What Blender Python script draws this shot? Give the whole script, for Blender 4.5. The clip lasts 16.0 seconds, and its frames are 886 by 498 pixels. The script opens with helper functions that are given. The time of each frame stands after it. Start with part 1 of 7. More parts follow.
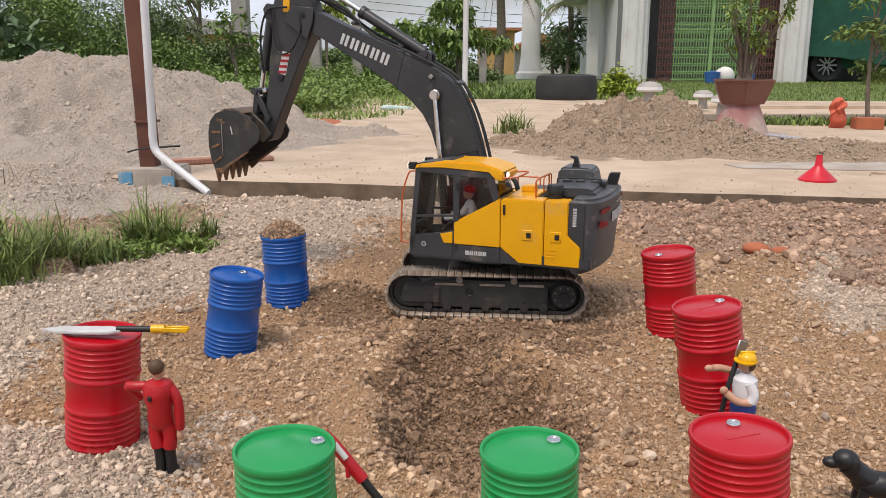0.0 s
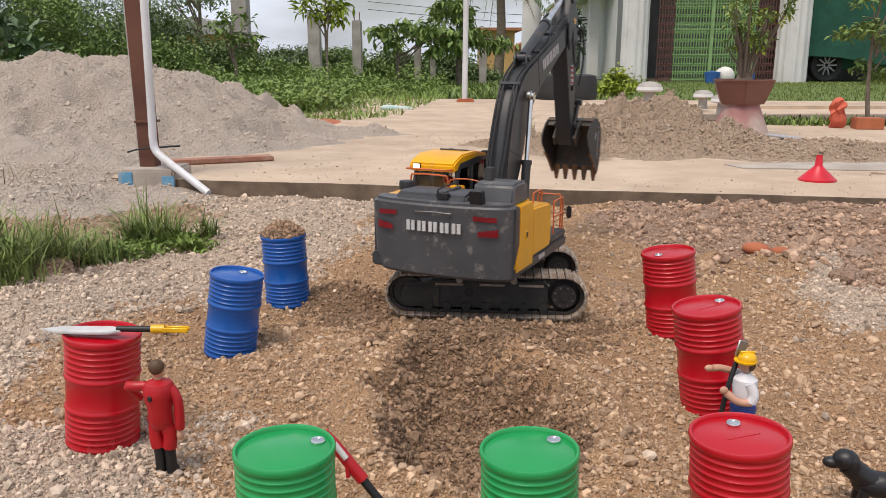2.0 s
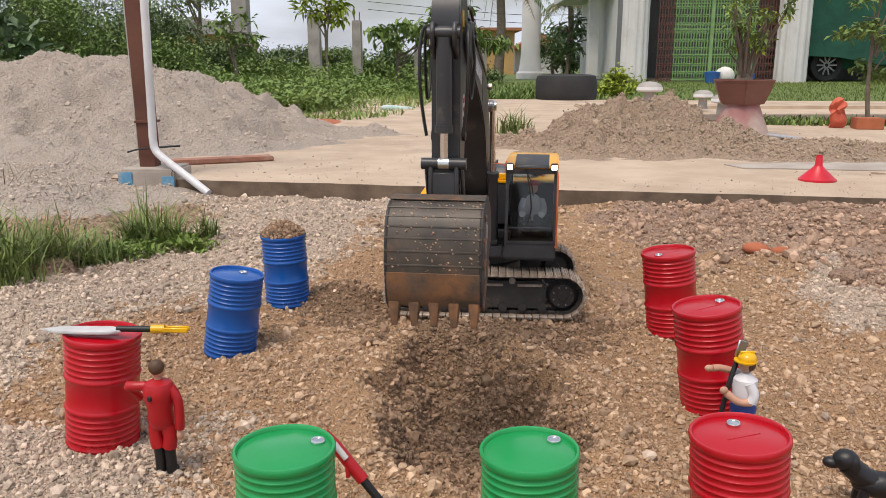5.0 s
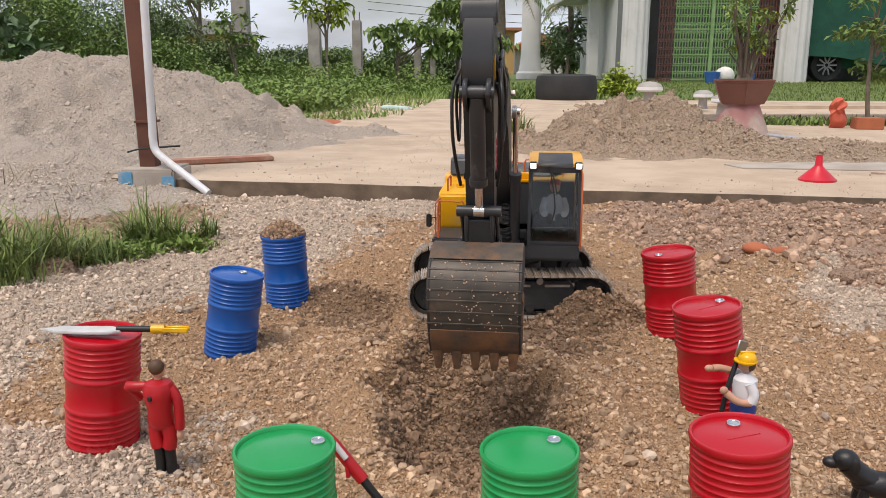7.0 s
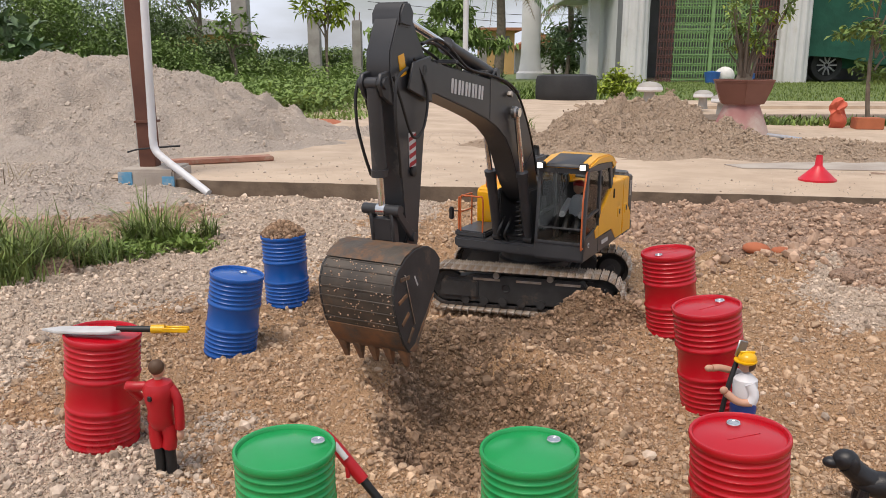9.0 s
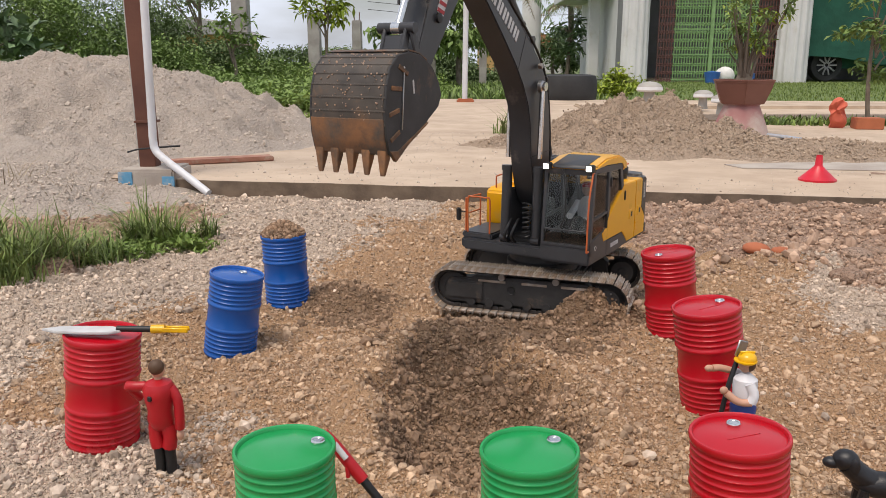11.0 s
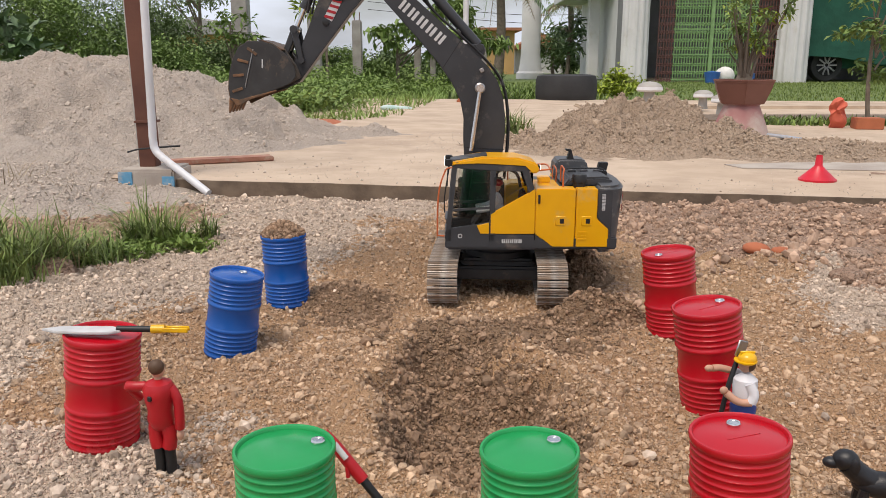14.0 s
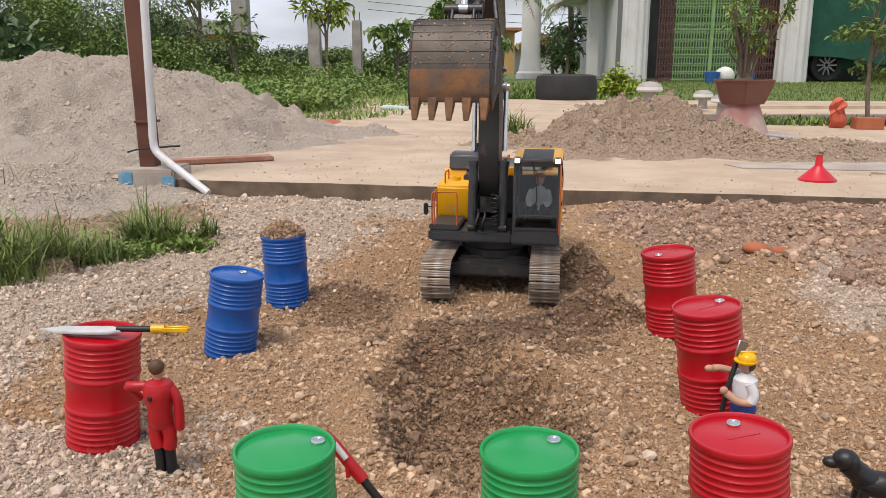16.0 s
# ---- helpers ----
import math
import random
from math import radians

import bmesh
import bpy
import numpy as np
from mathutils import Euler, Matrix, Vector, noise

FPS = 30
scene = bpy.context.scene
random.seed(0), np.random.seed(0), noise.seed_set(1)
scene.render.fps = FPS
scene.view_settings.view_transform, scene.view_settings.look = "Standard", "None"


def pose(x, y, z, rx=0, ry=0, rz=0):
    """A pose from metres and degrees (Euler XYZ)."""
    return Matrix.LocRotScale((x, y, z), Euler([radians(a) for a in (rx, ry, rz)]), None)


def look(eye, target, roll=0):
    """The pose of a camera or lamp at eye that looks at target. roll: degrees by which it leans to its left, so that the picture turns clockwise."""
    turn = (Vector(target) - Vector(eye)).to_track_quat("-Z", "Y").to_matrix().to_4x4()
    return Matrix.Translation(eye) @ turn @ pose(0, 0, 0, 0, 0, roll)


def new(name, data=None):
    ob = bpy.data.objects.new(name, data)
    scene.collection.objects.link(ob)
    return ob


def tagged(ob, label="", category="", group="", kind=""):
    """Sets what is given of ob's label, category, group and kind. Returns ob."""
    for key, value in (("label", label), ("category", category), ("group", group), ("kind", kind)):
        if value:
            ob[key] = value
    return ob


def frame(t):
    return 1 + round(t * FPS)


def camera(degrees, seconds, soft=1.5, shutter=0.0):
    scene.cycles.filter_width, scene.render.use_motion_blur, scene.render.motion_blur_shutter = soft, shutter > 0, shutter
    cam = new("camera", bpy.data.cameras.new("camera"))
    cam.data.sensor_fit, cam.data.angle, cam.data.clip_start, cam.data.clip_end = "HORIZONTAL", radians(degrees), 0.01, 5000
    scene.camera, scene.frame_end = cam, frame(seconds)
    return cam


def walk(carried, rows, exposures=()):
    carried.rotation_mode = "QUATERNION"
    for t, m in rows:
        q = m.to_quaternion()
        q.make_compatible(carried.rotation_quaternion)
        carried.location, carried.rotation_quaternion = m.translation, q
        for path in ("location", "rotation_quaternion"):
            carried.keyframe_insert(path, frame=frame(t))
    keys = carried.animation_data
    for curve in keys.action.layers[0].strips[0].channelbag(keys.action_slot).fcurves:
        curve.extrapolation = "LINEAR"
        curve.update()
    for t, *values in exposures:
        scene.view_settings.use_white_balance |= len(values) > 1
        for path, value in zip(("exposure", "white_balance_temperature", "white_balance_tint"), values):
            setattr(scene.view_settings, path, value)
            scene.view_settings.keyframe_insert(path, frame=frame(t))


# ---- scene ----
# ---------- camera ----------
cam = camera(58.5, 16.0, soft=0.6, shutter=0.2)
EYE = (0.0, 0.0, 0.325)
VIEW = look(EYE, (0.0, 0.9735, 0.325 - 0.2288))
walk(cam, [(0.0, VIEW), (16.0, VIEW)], exposures=[(0.0, 0.07, 7050, 14), (16.0, 0.07, 7050, 14)])

# ---------- light ----------
world = bpy.data.worlds.new("world")
scene.world = world
world.use_nodes = True
wn, wl = world.node_tree.nodes, world.node_tree.links
wn.clear()
SUN_ELEV, SUN_AZ = 64.0, 215.0
sky = wn.new("ShaderNodeTexSky")
sky.sky_type, sky.sun_disc = "NISHITA", False
sky.sun_elevation, sky.sun_rotation = radians(SUN_ELEV), radians(SUN_AZ)
sky.dust_density, sky.air_density = 3.0, 1.2
wc = wn.new("ShaderNodeTexCoord")
wmap = wn.new("ShaderNodeMapping")
wmap.inputs["Scale"].default_value = (1.6, 1.6, 5.0)
wnoise = wn.new("ShaderNodeTexNoise")
wnoise.inputs["Scale"].default_value, wnoise.inputs["Detail"].default_value = 1.7, 6.0
wramp = wn.new("ShaderNodeValToRGB")
wramp.color_ramp.elements[0].position, wramp.color_ramp.elements[1].position = 0.22, 0.58
wmix = wn.new("ShaderNodeMix")
wmix.data_type = "RGBA"
wmix.inputs["B"].default_value = (7.3, 8.3, 9.9, 1)
wbg = wn.new("ShaderNodeBackground")
wbg.inputs["Strength"].default_value = 0.1
wout = wn.new("ShaderNodeOutputWorld")
wl.new(wc.outputs["Generated"], wmap.inputs["Vector"])
wl.new(wmap.outputs["Vector"], wnoise.inputs["Vector"])
wl.new(wnoise.outputs["Fac"], wramp.inputs["Fac"])
wl.new(wramp.outputs["Color"], wmix.inputs["Factor"])
wl.new(sky.outputs["Color"], wmix.inputs["A"])
wl.new(wmix.outputs["Result"], wbg.inputs["Color"])
wl.new(wbg.outputs["Background"], wout.inputs["Surface"])
sun_data = bpy.data.lights.new("sun", "SUN")
sun_data.energy, sun_data.angle, sun_data.color = 2.5, radians(28), (1.0, 0.94, 0.86)
sun = new("sun", sun_data)
_az, _el = radians(SUN_AZ), radians(SUN_ELEV)
sun.matrix_world = look((math.sin(_az) * math.cos(_el) * 9, math.cos(_az) * math.cos(_el) * 9, math.sin(_el) * 9), (0, 0, 0))


# ---------- materials ----------
def mat(name, col, rough=0.5, metal=0.0, col2=None, scale=30.0, bump=0.0, bscale=None, coat=0.0, island=0.0, obrand=0.0,
        dirt=None, dscale=8.0, damount=0.5, emit=0.0, spec=0.5, trans=0.0):
    """Base colour with grain and stains, gloss that varies with them, and fine relief."""
    m = bpy.data.materials.new(name)
    m.use_nodes = True
    n, l = m.node_tree.nodes, m.node_tree.links
    b = n["Principled BSDF"]
    b.inputs["Roughness"].default_value, b.inputs["Metallic"].default_value = rough, metal
    b.inputs["Coat Weight"].default_value = coat
    b.inputs["Specular IOR Level"].default_value = spec
    b.inputs["Transmission Weight"].default_value = trans
    co = n.new("ShaderNodeTexCoord")
    nz = n.new("ShaderNodeTexNoise")
    nz.inputs["Scale"].default_value, nz.inputs["Detail"].default_value = scale, 5.0
    l.new(co.outputs["Object"], nz.inputs["Vector"])
    mx = n.new("ShaderNodeMix")
    mx.data_type = "RGBA"
    mx.inputs["A"].default_value = (*col, 1)
    mx.inputs["B"].default_value = (*(col2 or [c * 0.8 for c in col]), 1)
    rp = n.new("ShaderNodeMapRange")
    rp.inputs["From Min"].default_value, rp.inputs["From Max"].default_value = 0.35, 0.65
    l.new(nz.outputs["Fac"], rp.inputs["Value"])
    l.new(rp.outputs["Result"], mx.inputs["Factor"])
    out = mx.outputs["Result"]
    if island or obrand:
        hs = n.new("ShaderNodeHueSaturation")
        if island:
            src = n.new("ShaderNodeNewGeometry").outputs["Random Per Island"]
        else:
            src = n.new("ShaderNodeObjectInfo").outputs["Random"]
        mr = n.new("ShaderNodeMapRange")
        k = island or obrand
        mr.inputs["To Min"].default_value, mr.inputs["To Max"].default_value = 1 - k, 1 + k
        l.new(src, mr.inputs["Value"])
        l.new(mr.outputs["Result"], hs.inputs["Value"])
        l.new(out, hs.inputs["Color"])
        out = hs.outputs["Color"]
    if dirt:
        dz = n.new("ShaderNodeTexNoise")
        dz.inputs["Scale"].default_value, dz.inputs["Detail"].default_value, dz.inputs["Roughness"].default_value = dscale, 8.0, 0.7
        l.new(co.outputs["Object"], dz.inputs["Vector"])
        dr = n.new("ShaderNodeMapRange")
        dr.inputs["From Min"].default_value, dr.inputs["From Max"].default_value = 0.62 - 0.25 * damount, 0.78 - 0.2 * damount
        dr.inputs["To Max"].default_value = 0.9
        l.new(dz.outputs["Fac"], dr.inputs["Value"])
        dm = n.new("ShaderNodeMix")
        dm.data_type = "RGBA"
        dm.inputs["B"].default_value = (*dirt, 1)
        l.new(dr.outputs["Result"], dm.inputs["Factor"])
        l.new(out, dm.inputs["A"])
        out = dm.outputs["Result"]
        rr = n.new("ShaderNodeMapRange")
        rr.inputs["To Min"].default_value, rr.inputs["To Max"].default_value = rough, min(1.0, rough + 0.45)
        l.new(dr.outputs["Result"], rr.inputs["Value"])
        l.new(rr.outputs["Result"], b.inputs["Roughness"])
    l.new(out, b.inputs["Base Color"])
    if bump:
        bz = n.new("ShaderNodeTexNoise")
        bz.inputs["Scale"].default_value, bz.inputs["Detail"].default_value = bscale or scale * 3, 6.0
        l.new(co.outputs["Object"], bz.inputs["Vector"])
        bp = n.new("ShaderNodeBump")
        bp.inputs["Strength"].default_value, bp.inputs["Distance"].default_value = bump, 0.3 / (bscale or scale * 3)
        l.new(bz.outputs["Fac"], bp.inputs["Height"])
        l.new(bp.outputs["Normal"], b.inputs["Normal"])
    if emit:
        b.inputs["Emission Color"].default_value = (*col, 1)
        b.inputs["Emission Strength"].default_value = emit
    return m


DUST = (0.42, 0.33, 0.25)
M = {}


def gravel_mat(name, cols, scale, mid, patch, bump=1.0):
    """Packed grains at two sizes: a colour for each grain, dark gaps between them, broad stains."""
    m = bpy.data.materials.new(name)
    m.use_nodes = True
    n, l = m.node_tree.nodes, m.node_tree.links
    b = n["Principled BSDF"]
    b.inputs["Roughness"].default_value, b.inputs["Specular IOR Level"].default_value = 0.95, 0.2
    co = n.new("ShaderNodeTexCoord").outputs["Object"]
    wob = n.new("ShaderNodeTexNoise")
    wob.inputs["Scale"].default_value = scale * 0.8
    l.new(co, wob.inputs["Vector"])
    add = n.new("ShaderNodeMix")
    add.data_type, add.blend_type = "RGBA", "ADD"
    add.inputs["Factor"].default_value = 1.2 / scale
    l.new(co, add.inputs["A"])
    l.new(wob.outputs["Color"], add.inputs["B"])
    vs = []
    for k in (1.0, 2.3):
        v = n.new("ShaderNodeTexVoronoi")
        v.inputs["Scale"].default_value = scale * k
        l.new(add.outputs["Result"], v.inputs["Vector"])
        vs.append(v)
    ramp = n.new("ShaderNodeValToRGB")
    e = ramp.color_ramp.elements
    e[0].color, e[1].color = (*cols[0], 1), (*cols[-1], 1)
    for i, c in enumerate(cols[1:-1]):
        e.new((i + 1) / (len(cols) - 1)).color = (*c, 1)
    sep = n.new("ShaderNodeSeparateColor")
    l.new(vs[0].outputs["Color"], sep.inputs["Color"])
    sep2 = n.new("ShaderNodeSeparateColor")
    l.new(vs[1].outputs["Color"], sep2.inputs["Color"])
    pick = n.new("ShaderNodeMix")
    pick.inputs["Factor"].default_value = 0.45
    l.new(sep.outputs["Red"], pick.inputs["A"])
    l.new(sep2.outputs["Green"], pick.inputs["B"])
    l.new(pick.outputs["Result"], ramp.inputs["Fac"])
    st = n.new("ShaderNodeTexNoise")
    st.inputs["Scale"].default_value, st.inputs["Detail"].default_value = patch, 6.0
    l.new(co, st.inputs["Vector"])
    sr = n.new("ShaderNodeMapRange")
    sr.inputs["From Min"].default_value, sr.inputs["From Max"].default_value, sr.inputs["To Max"].default_value = 0.42, 0.68, 0.55
    l.new(st.outputs["Fac"], sr.inputs["Value"])
    mx = n.new("ShaderNodeMix")
    mx.data_type = "RGBA"
    mx.inputs["B"].default_value = (*mid, 1)
    l.new(sr.outputs["Result"], mx.inputs["Factor"])
    l.new(ramp.outputs["Color"], mx.inputs["A"])
    l.new(mx.outputs["Result"], b.inputs["Base Color"])
    prev = None
    for v, d in zip(vs, (0.8, 0.4)):
        bp = n.new("ShaderNodeBump")
        bp.invert = True
        bp.inputs["Strength"].default_value, bp.inputs["Distance"].default_value = bump, d / scale
        l.new(v.outputs["Distance"], bp.inputs["Height"])
        if prev:
            l.new(prev.outputs["Normal"], bp.inputs["Normal"])
        prev = bp
    l.new(prev.outputs["Normal"], b.inputs["Normal"])
    return m


M["sand"] = gravel_mat("tan gravel sand", [(0.203, 0.113, 0.062), (0.452, 0.282, 0.164), (0.339, 0.203, 0.113), (0.610, 0.441, 0.305)], 330, (0.520, 0.322, 0.181), 9)
M["grey_sand"] = gravel_mat("grey gravel sand", [(0.271, 0.198, 0.147), (0.565, 0.452, 0.362), (0.418, 0.328, 0.254), (0.723, 0.610, 0.508)], 260, (0.554, 0.435, 0.339), 12)
M["soil"] = gravel_mat("brown soil", [(0.226, 0.136, 0.096), (0.395, 0.266, 0.192), (0.305, 0.192, 0.136), (0.542, 0.418, 0.328)], 180, (0.452, 0.339, 0.266), 10)
M["dug"] = gravel_mat("damp dug gravel", [(0.126, 0.077, 0.046), (0.282, 0.180, 0.112), (0.194, 0.121, 0.073), (0.389, 0.277, 0.185)], 230, (0.233, 0.145, 0.089), 25)
M["turf"] = mat("far turf", (0.085, 0.14, 0.03), 0.95, col2=(0.13, 0.17, 0.05), scale=3, bump=0.6, bscale=60)
M["stone"] = mat("tan stones", (0.543, 0.387, 0.261), 0.9, col2=(0.355, 0.236, 0.152), scale=150, island=0.36)
M["grey_stone"] = mat("grey stones", (0.594, 0.480, 0.386), 0.9, col2=(0.416, 0.327, 0.253), scale=150, island=0.42)
M["dug_stone"] = mat("damp brown stones", (0.350, 0.232, 0.150), 0.9, col2=(0.199, 0.123, 0.076), scale=150, island=0.4)
M["pile_stone"] = mat("pale gravel heap stones", (0.572, 0.490, 0.413), 0.95, col2=(0.462, 0.385, 0.319), scale=120, island=0.2)
M["crumb"] = mat("pale earth crumbs", (0.429, 0.330, 0.242), 0.95, col2=(0.319, 0.237, 0.171), scale=120, island=0.25)
M["clod"] = mat("brown clods", (0.462, 0.319, 0.231), 0.95, col2=(0.297, 0.193, 0.132), scale=60, island=0.4, bump=0.6, bscale=300)
M["pile"] = gravel_mat("grey sand pile", [(0.31, 0.255, 0.215), (0.48, 0.41, 0.35), (0.385, 0.325, 0.275), (0.57, 0.50, 0.435)], 125, (0.43, 0.365, 0.31), 6, 0.85)
M["dirtpile"] = gravel_mat("brown dirt pile", [(0.242, 0.173, 0.121), (0.426, 0.322, 0.236), (0.322, 0.236, 0.173), (0.529, 0.426, 0.328)], 110, (0.403, 0.305, 0.224), 7, 0.9)
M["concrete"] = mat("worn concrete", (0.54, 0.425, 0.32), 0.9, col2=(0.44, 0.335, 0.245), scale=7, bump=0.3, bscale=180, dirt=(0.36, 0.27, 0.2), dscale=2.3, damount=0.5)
M["edge"] = mat("dark concrete edge", (0.19, 0.14, 0.10), 0.95, col2=(0.11, 0.08, 0.058), scale=20, bump=0.8, bscale=120)
M["red"] = mat("red plastic", (0.46, 0.003, 0.012), 0.27, col2=(0.42, 0.003, 0.011), scale=20, bump=0.04, bscale=300, dirt=(0.40, 0.06, 0.05), dscale=14, damount=0.06)
M["blue"] = mat("blue plastic", (0.002, 0.085, 0.36), 0.27, col2=(0.002, 0.075, 0.33), scale=20, bump=0.04, bscale=300, dirt=(0.1, 0.16, 0.3), dscale=14, damount=0.04)
M["green"] = mat("green plastic", (0.004, 0.30, 0.085), 0.24, col2=(0.004, 0.265, 0.072), scale=20, bump=0.03, bscale=300, dirt=(0.1, 0.25, 0.13), dscale=14, damount=0.03)
M["chrome"] = mat("chrome", (0.75, 0.75, 0.75), 0.18, 1.0, scale=40)
M["steel"] = mat("scuffed steel", (0.42, 0.42, 0.42), 0.35, 1.0, scale=60, dirt=DUST, dscale=30, damount=0.3)
M["yellow"] = mat("yellow paint", (0.80, 0.39, 0.004), 0.34, col2=(0.75, 0.36, 0.004), scale=25, coat=0.15, dirt=(0.55, 0.36, 0.12), dscale=18, damount=0.16)
M["dark"] = mat("dark grey paint", (0.045, 0.047, 0.052), 0.42, col2=(0.035, 0.037, 0.041), scale=30, bump=0.05, bscale=300, dirt=(0.2, 0.165, 0.135), dscale=16, damount=0.22)
M["boomgrey"] = mat("charcoal boom paint", (0.036, 0.037, 0.041), 0.38, col2=(0.028, 0.029, 0.032), scale=30, dirt=(0.15, 0.13, 0.11), dscale=22, damount=0.1)
M["tail"] = mat("scratched grey paint", (0.075, 0.078, 0.085), 0.45, col2=(0.055, 0.058, 0.064), scale=18, bump=0.05, bscale=300, dirt=(0.30, 0.28, 0.25), dscale=60, damount=0.24)
M["black"] = mat("black rubber", (0.012, 0.012, 0.013), 0.5, scale=60)
M["frame"] = mat("dusty track frame", (0.035, 0.034, 0.034), 0.6, col2=(0.022, 0.021, 0.021), scale=50, bump=0.1, bscale=300, dirt=(0.17, 0.12, 0.085), dscale=34, damount=0.16)
M["shoe"] = mat("worn track metal", (0.44, 0.39, 0.345), 0.45, 0.3, col2=(0.28, 0.225, 0.18), scale=70, dirt=(0.33, 0.235, 0.16), dscale=45, damount=0.65, obrand=0.25)
M["bucket"] = mat("worn bucket metal", (0.088, 0.072, 0.058), 0.5, 0.2, col2=(0.05, 0.043, 0.037), scale=40, bump=0.15, bscale=200, dirt=(0.2, 0.12, 0.07), dscale=26, damount=0.32)
M["lip"] = mat("muddy bucket steel", (0.088, 0.072, 0.058), 0.6, 0.1, col2=(0.05, 0.043, 0.037), scale=40, bump=0.4, bscale=240, dirt=(0.26, 0.125, 0.058), dscale=22, damount=0.8)
M["rust"] = mat("rusty muddy metal", (0.27, 0.13, 0.06), 0.85, 0.0, col2=(0.085, 0.055, 0.036), scale=45, bump=0.4, bscale=300, dirt=(0.07, 0.06, 0.05), dscale=30, damount=0.5)
M["orange"] = mat("orange rail paint", (0.55, 0.12, 0.03), 0.45, scale=40)
M["white"] = mat("white print", (0.58, 0.58, 0.58), 0.5, scale=60)
M["redprint"] = mat("red print", (0.36, 0.012, 0.02), 0.5, scale=60)
M["lamp"] = mat("lit lamp lens", (1.0, 0.97, 0.9), 0.2, emit=2.0)
M["interior"] = mat("black cab trim", (0.02, 0.02, 0.021), 0.6, scale=60)


def glass_mat():
    m = bpy.data.materials.new("tinted clear glass")
    m.use_nodes = True
    n, l = m.node_tree.nodes, m.node_tree.links
    n.clear()
    o = n.new("ShaderNodeOutputMaterial")
    t = n.new("ShaderNodeBsdfTransparent")
    t.inputs["Color"].default_value = (0.88, 0.9, 0.9, 1)
    g = n.new("ShaderNodeBsdfGlossy")
    g.inputs["Roughness"].default_value = 0.03
    f = n.new("ShaderNodeFresnel")
    f.inputs["IOR"].default_value = 1.45
    s = n.new("ShaderNodeMixShader")
    l.new(f.outputs["Fac"], s.inputs["Fac"])
    l.new(t.outputs["BSDF"], s.inputs[1])
    l.new(g.outputs["BSDF"], s.inputs[2])
    l.new(s.outputs["Shader"], o.inputs["Surface"])
    return m


M["glass"] = glass_mat()


# ---------- mesh helpers ----------
def to_mesh(bm, name, mats, smooth=False):
    me = bpy.data.meshes.new(name)
    bmesh.ops.recalc_face_normals(bm, faces=bm.faces[:])
    bm.to_mesh(me)
    bm.free()
    for m in (mats if isinstance(mats, (list, tuple)) else [mats]):
        me.materials.append(m)
    if smooth:
        me.shade_smooth()
        me.set_sharp_from_angle(angle=radians(38))
    return me


def part(name, bm, material, parent=None, label="", smooth=True, at=None):
    """One mesh object under a thing or a part."""
    ob = new(name, to_mesh(bm, name, material, smooth))
    if parent:
        ob.parent = parent
    if at is not None:
        ob.matrix_basis = at
    if label:
        tagged(ob, label)
    return ob


def thing(name, label, category, group="", at=None, kind=""):
    ob = new(name)
    ob.empty_display_size = 0.02
    if at is not None:
        ob.matrix_world = at
    return tagged(ob, label, category, group, kind)


def move(bm, m, verts=None):
    bmesh.ops.transform(bm, matrix=m, verts=verts or bm.verts[:])
    return bm


def merge(*bms):
    """Several bmeshes in one."""
    out = bms[0]
    for b in bms[1:]:
        me = bpy.data.meshes.new("tmp")
        b.to_mesh(me)
        b.free()
        out.from_mesh(me)
        bpy.data.meshes.remove(me)
    return out


def setmat(bm, i):
    for f in bm.faces:
        f.material_index = i
    return bm


def bevelled(bm, w, seg=2, angle=30):
    if w > 0:
        es = [e for e in bm.edges if len(e.link_faces) == 2 and e.calc_face_angle(0) > radians(angle)]
        bmesh.ops.bevel(bm, geom=es, offset=w, segments=seg, affect="EDGES", clamp_overlap=True)
    return bm


def box(x0, x1, y0, y1, z0, z1, bev=0.0, seg=2):
    bm = bmesh.new()
    bmesh.ops.create_cube(bm, size=1.0)
    move(bm, Matrix.LocRotScale(((x0 + x1) / 2, (y0 + y1) / 2, (z0 + z1) / 2), None, (x1 - x0, y1 - y0, z1 - z0)))
    return bevelled(bm, bev, seg)


def prism(pts, y0, y1, bev=0.0, seg=2, angle=30):
    """A profile in x and z, drawn out from y0 to y1."""
    bm = bmesh.new()
    a = [bm.verts.new((x, y0, z)) for x, z in pts]
    b = [bm.verts.new((x, y1, z)) for x, z in pts]
    n = len(pts)
    bm.faces.new(a)
    bm.faces.new(b[::-1])
    for i in range(n):
        bm.faces.new((a[i], b[i], b[(i + 1) % n], a[(i + 1) % n]))
    bmesh.ops.recalc_face_normals(bm, faces=bm.faces[:])
    return bevelled(bm, bev, seg, angle)


def plan(pts, z0, z1, bev=0.0, seg=2, angle=30):
    """A plan in x and y, drawn up from z0 to z1."""
    bm = bmesh.new()
    a = [bm.verts.new((x, y, z0)) for x, y in pts]
    b = [bm.verts.new((x, y, z1)) for x, y in pts]
    n = len(pts)
    bm.faces.new(a)
    bm.faces.new(b[::-1])
    for i in range(n):
        bm.faces.new((a[i], b[i], b[(i + 1) % n], a[(i + 1) % n]))
    bmesh.ops.recalc_face_normals(bm, faces=bm.faces[:])
    return bevelled(bm, bev, seg, angle)


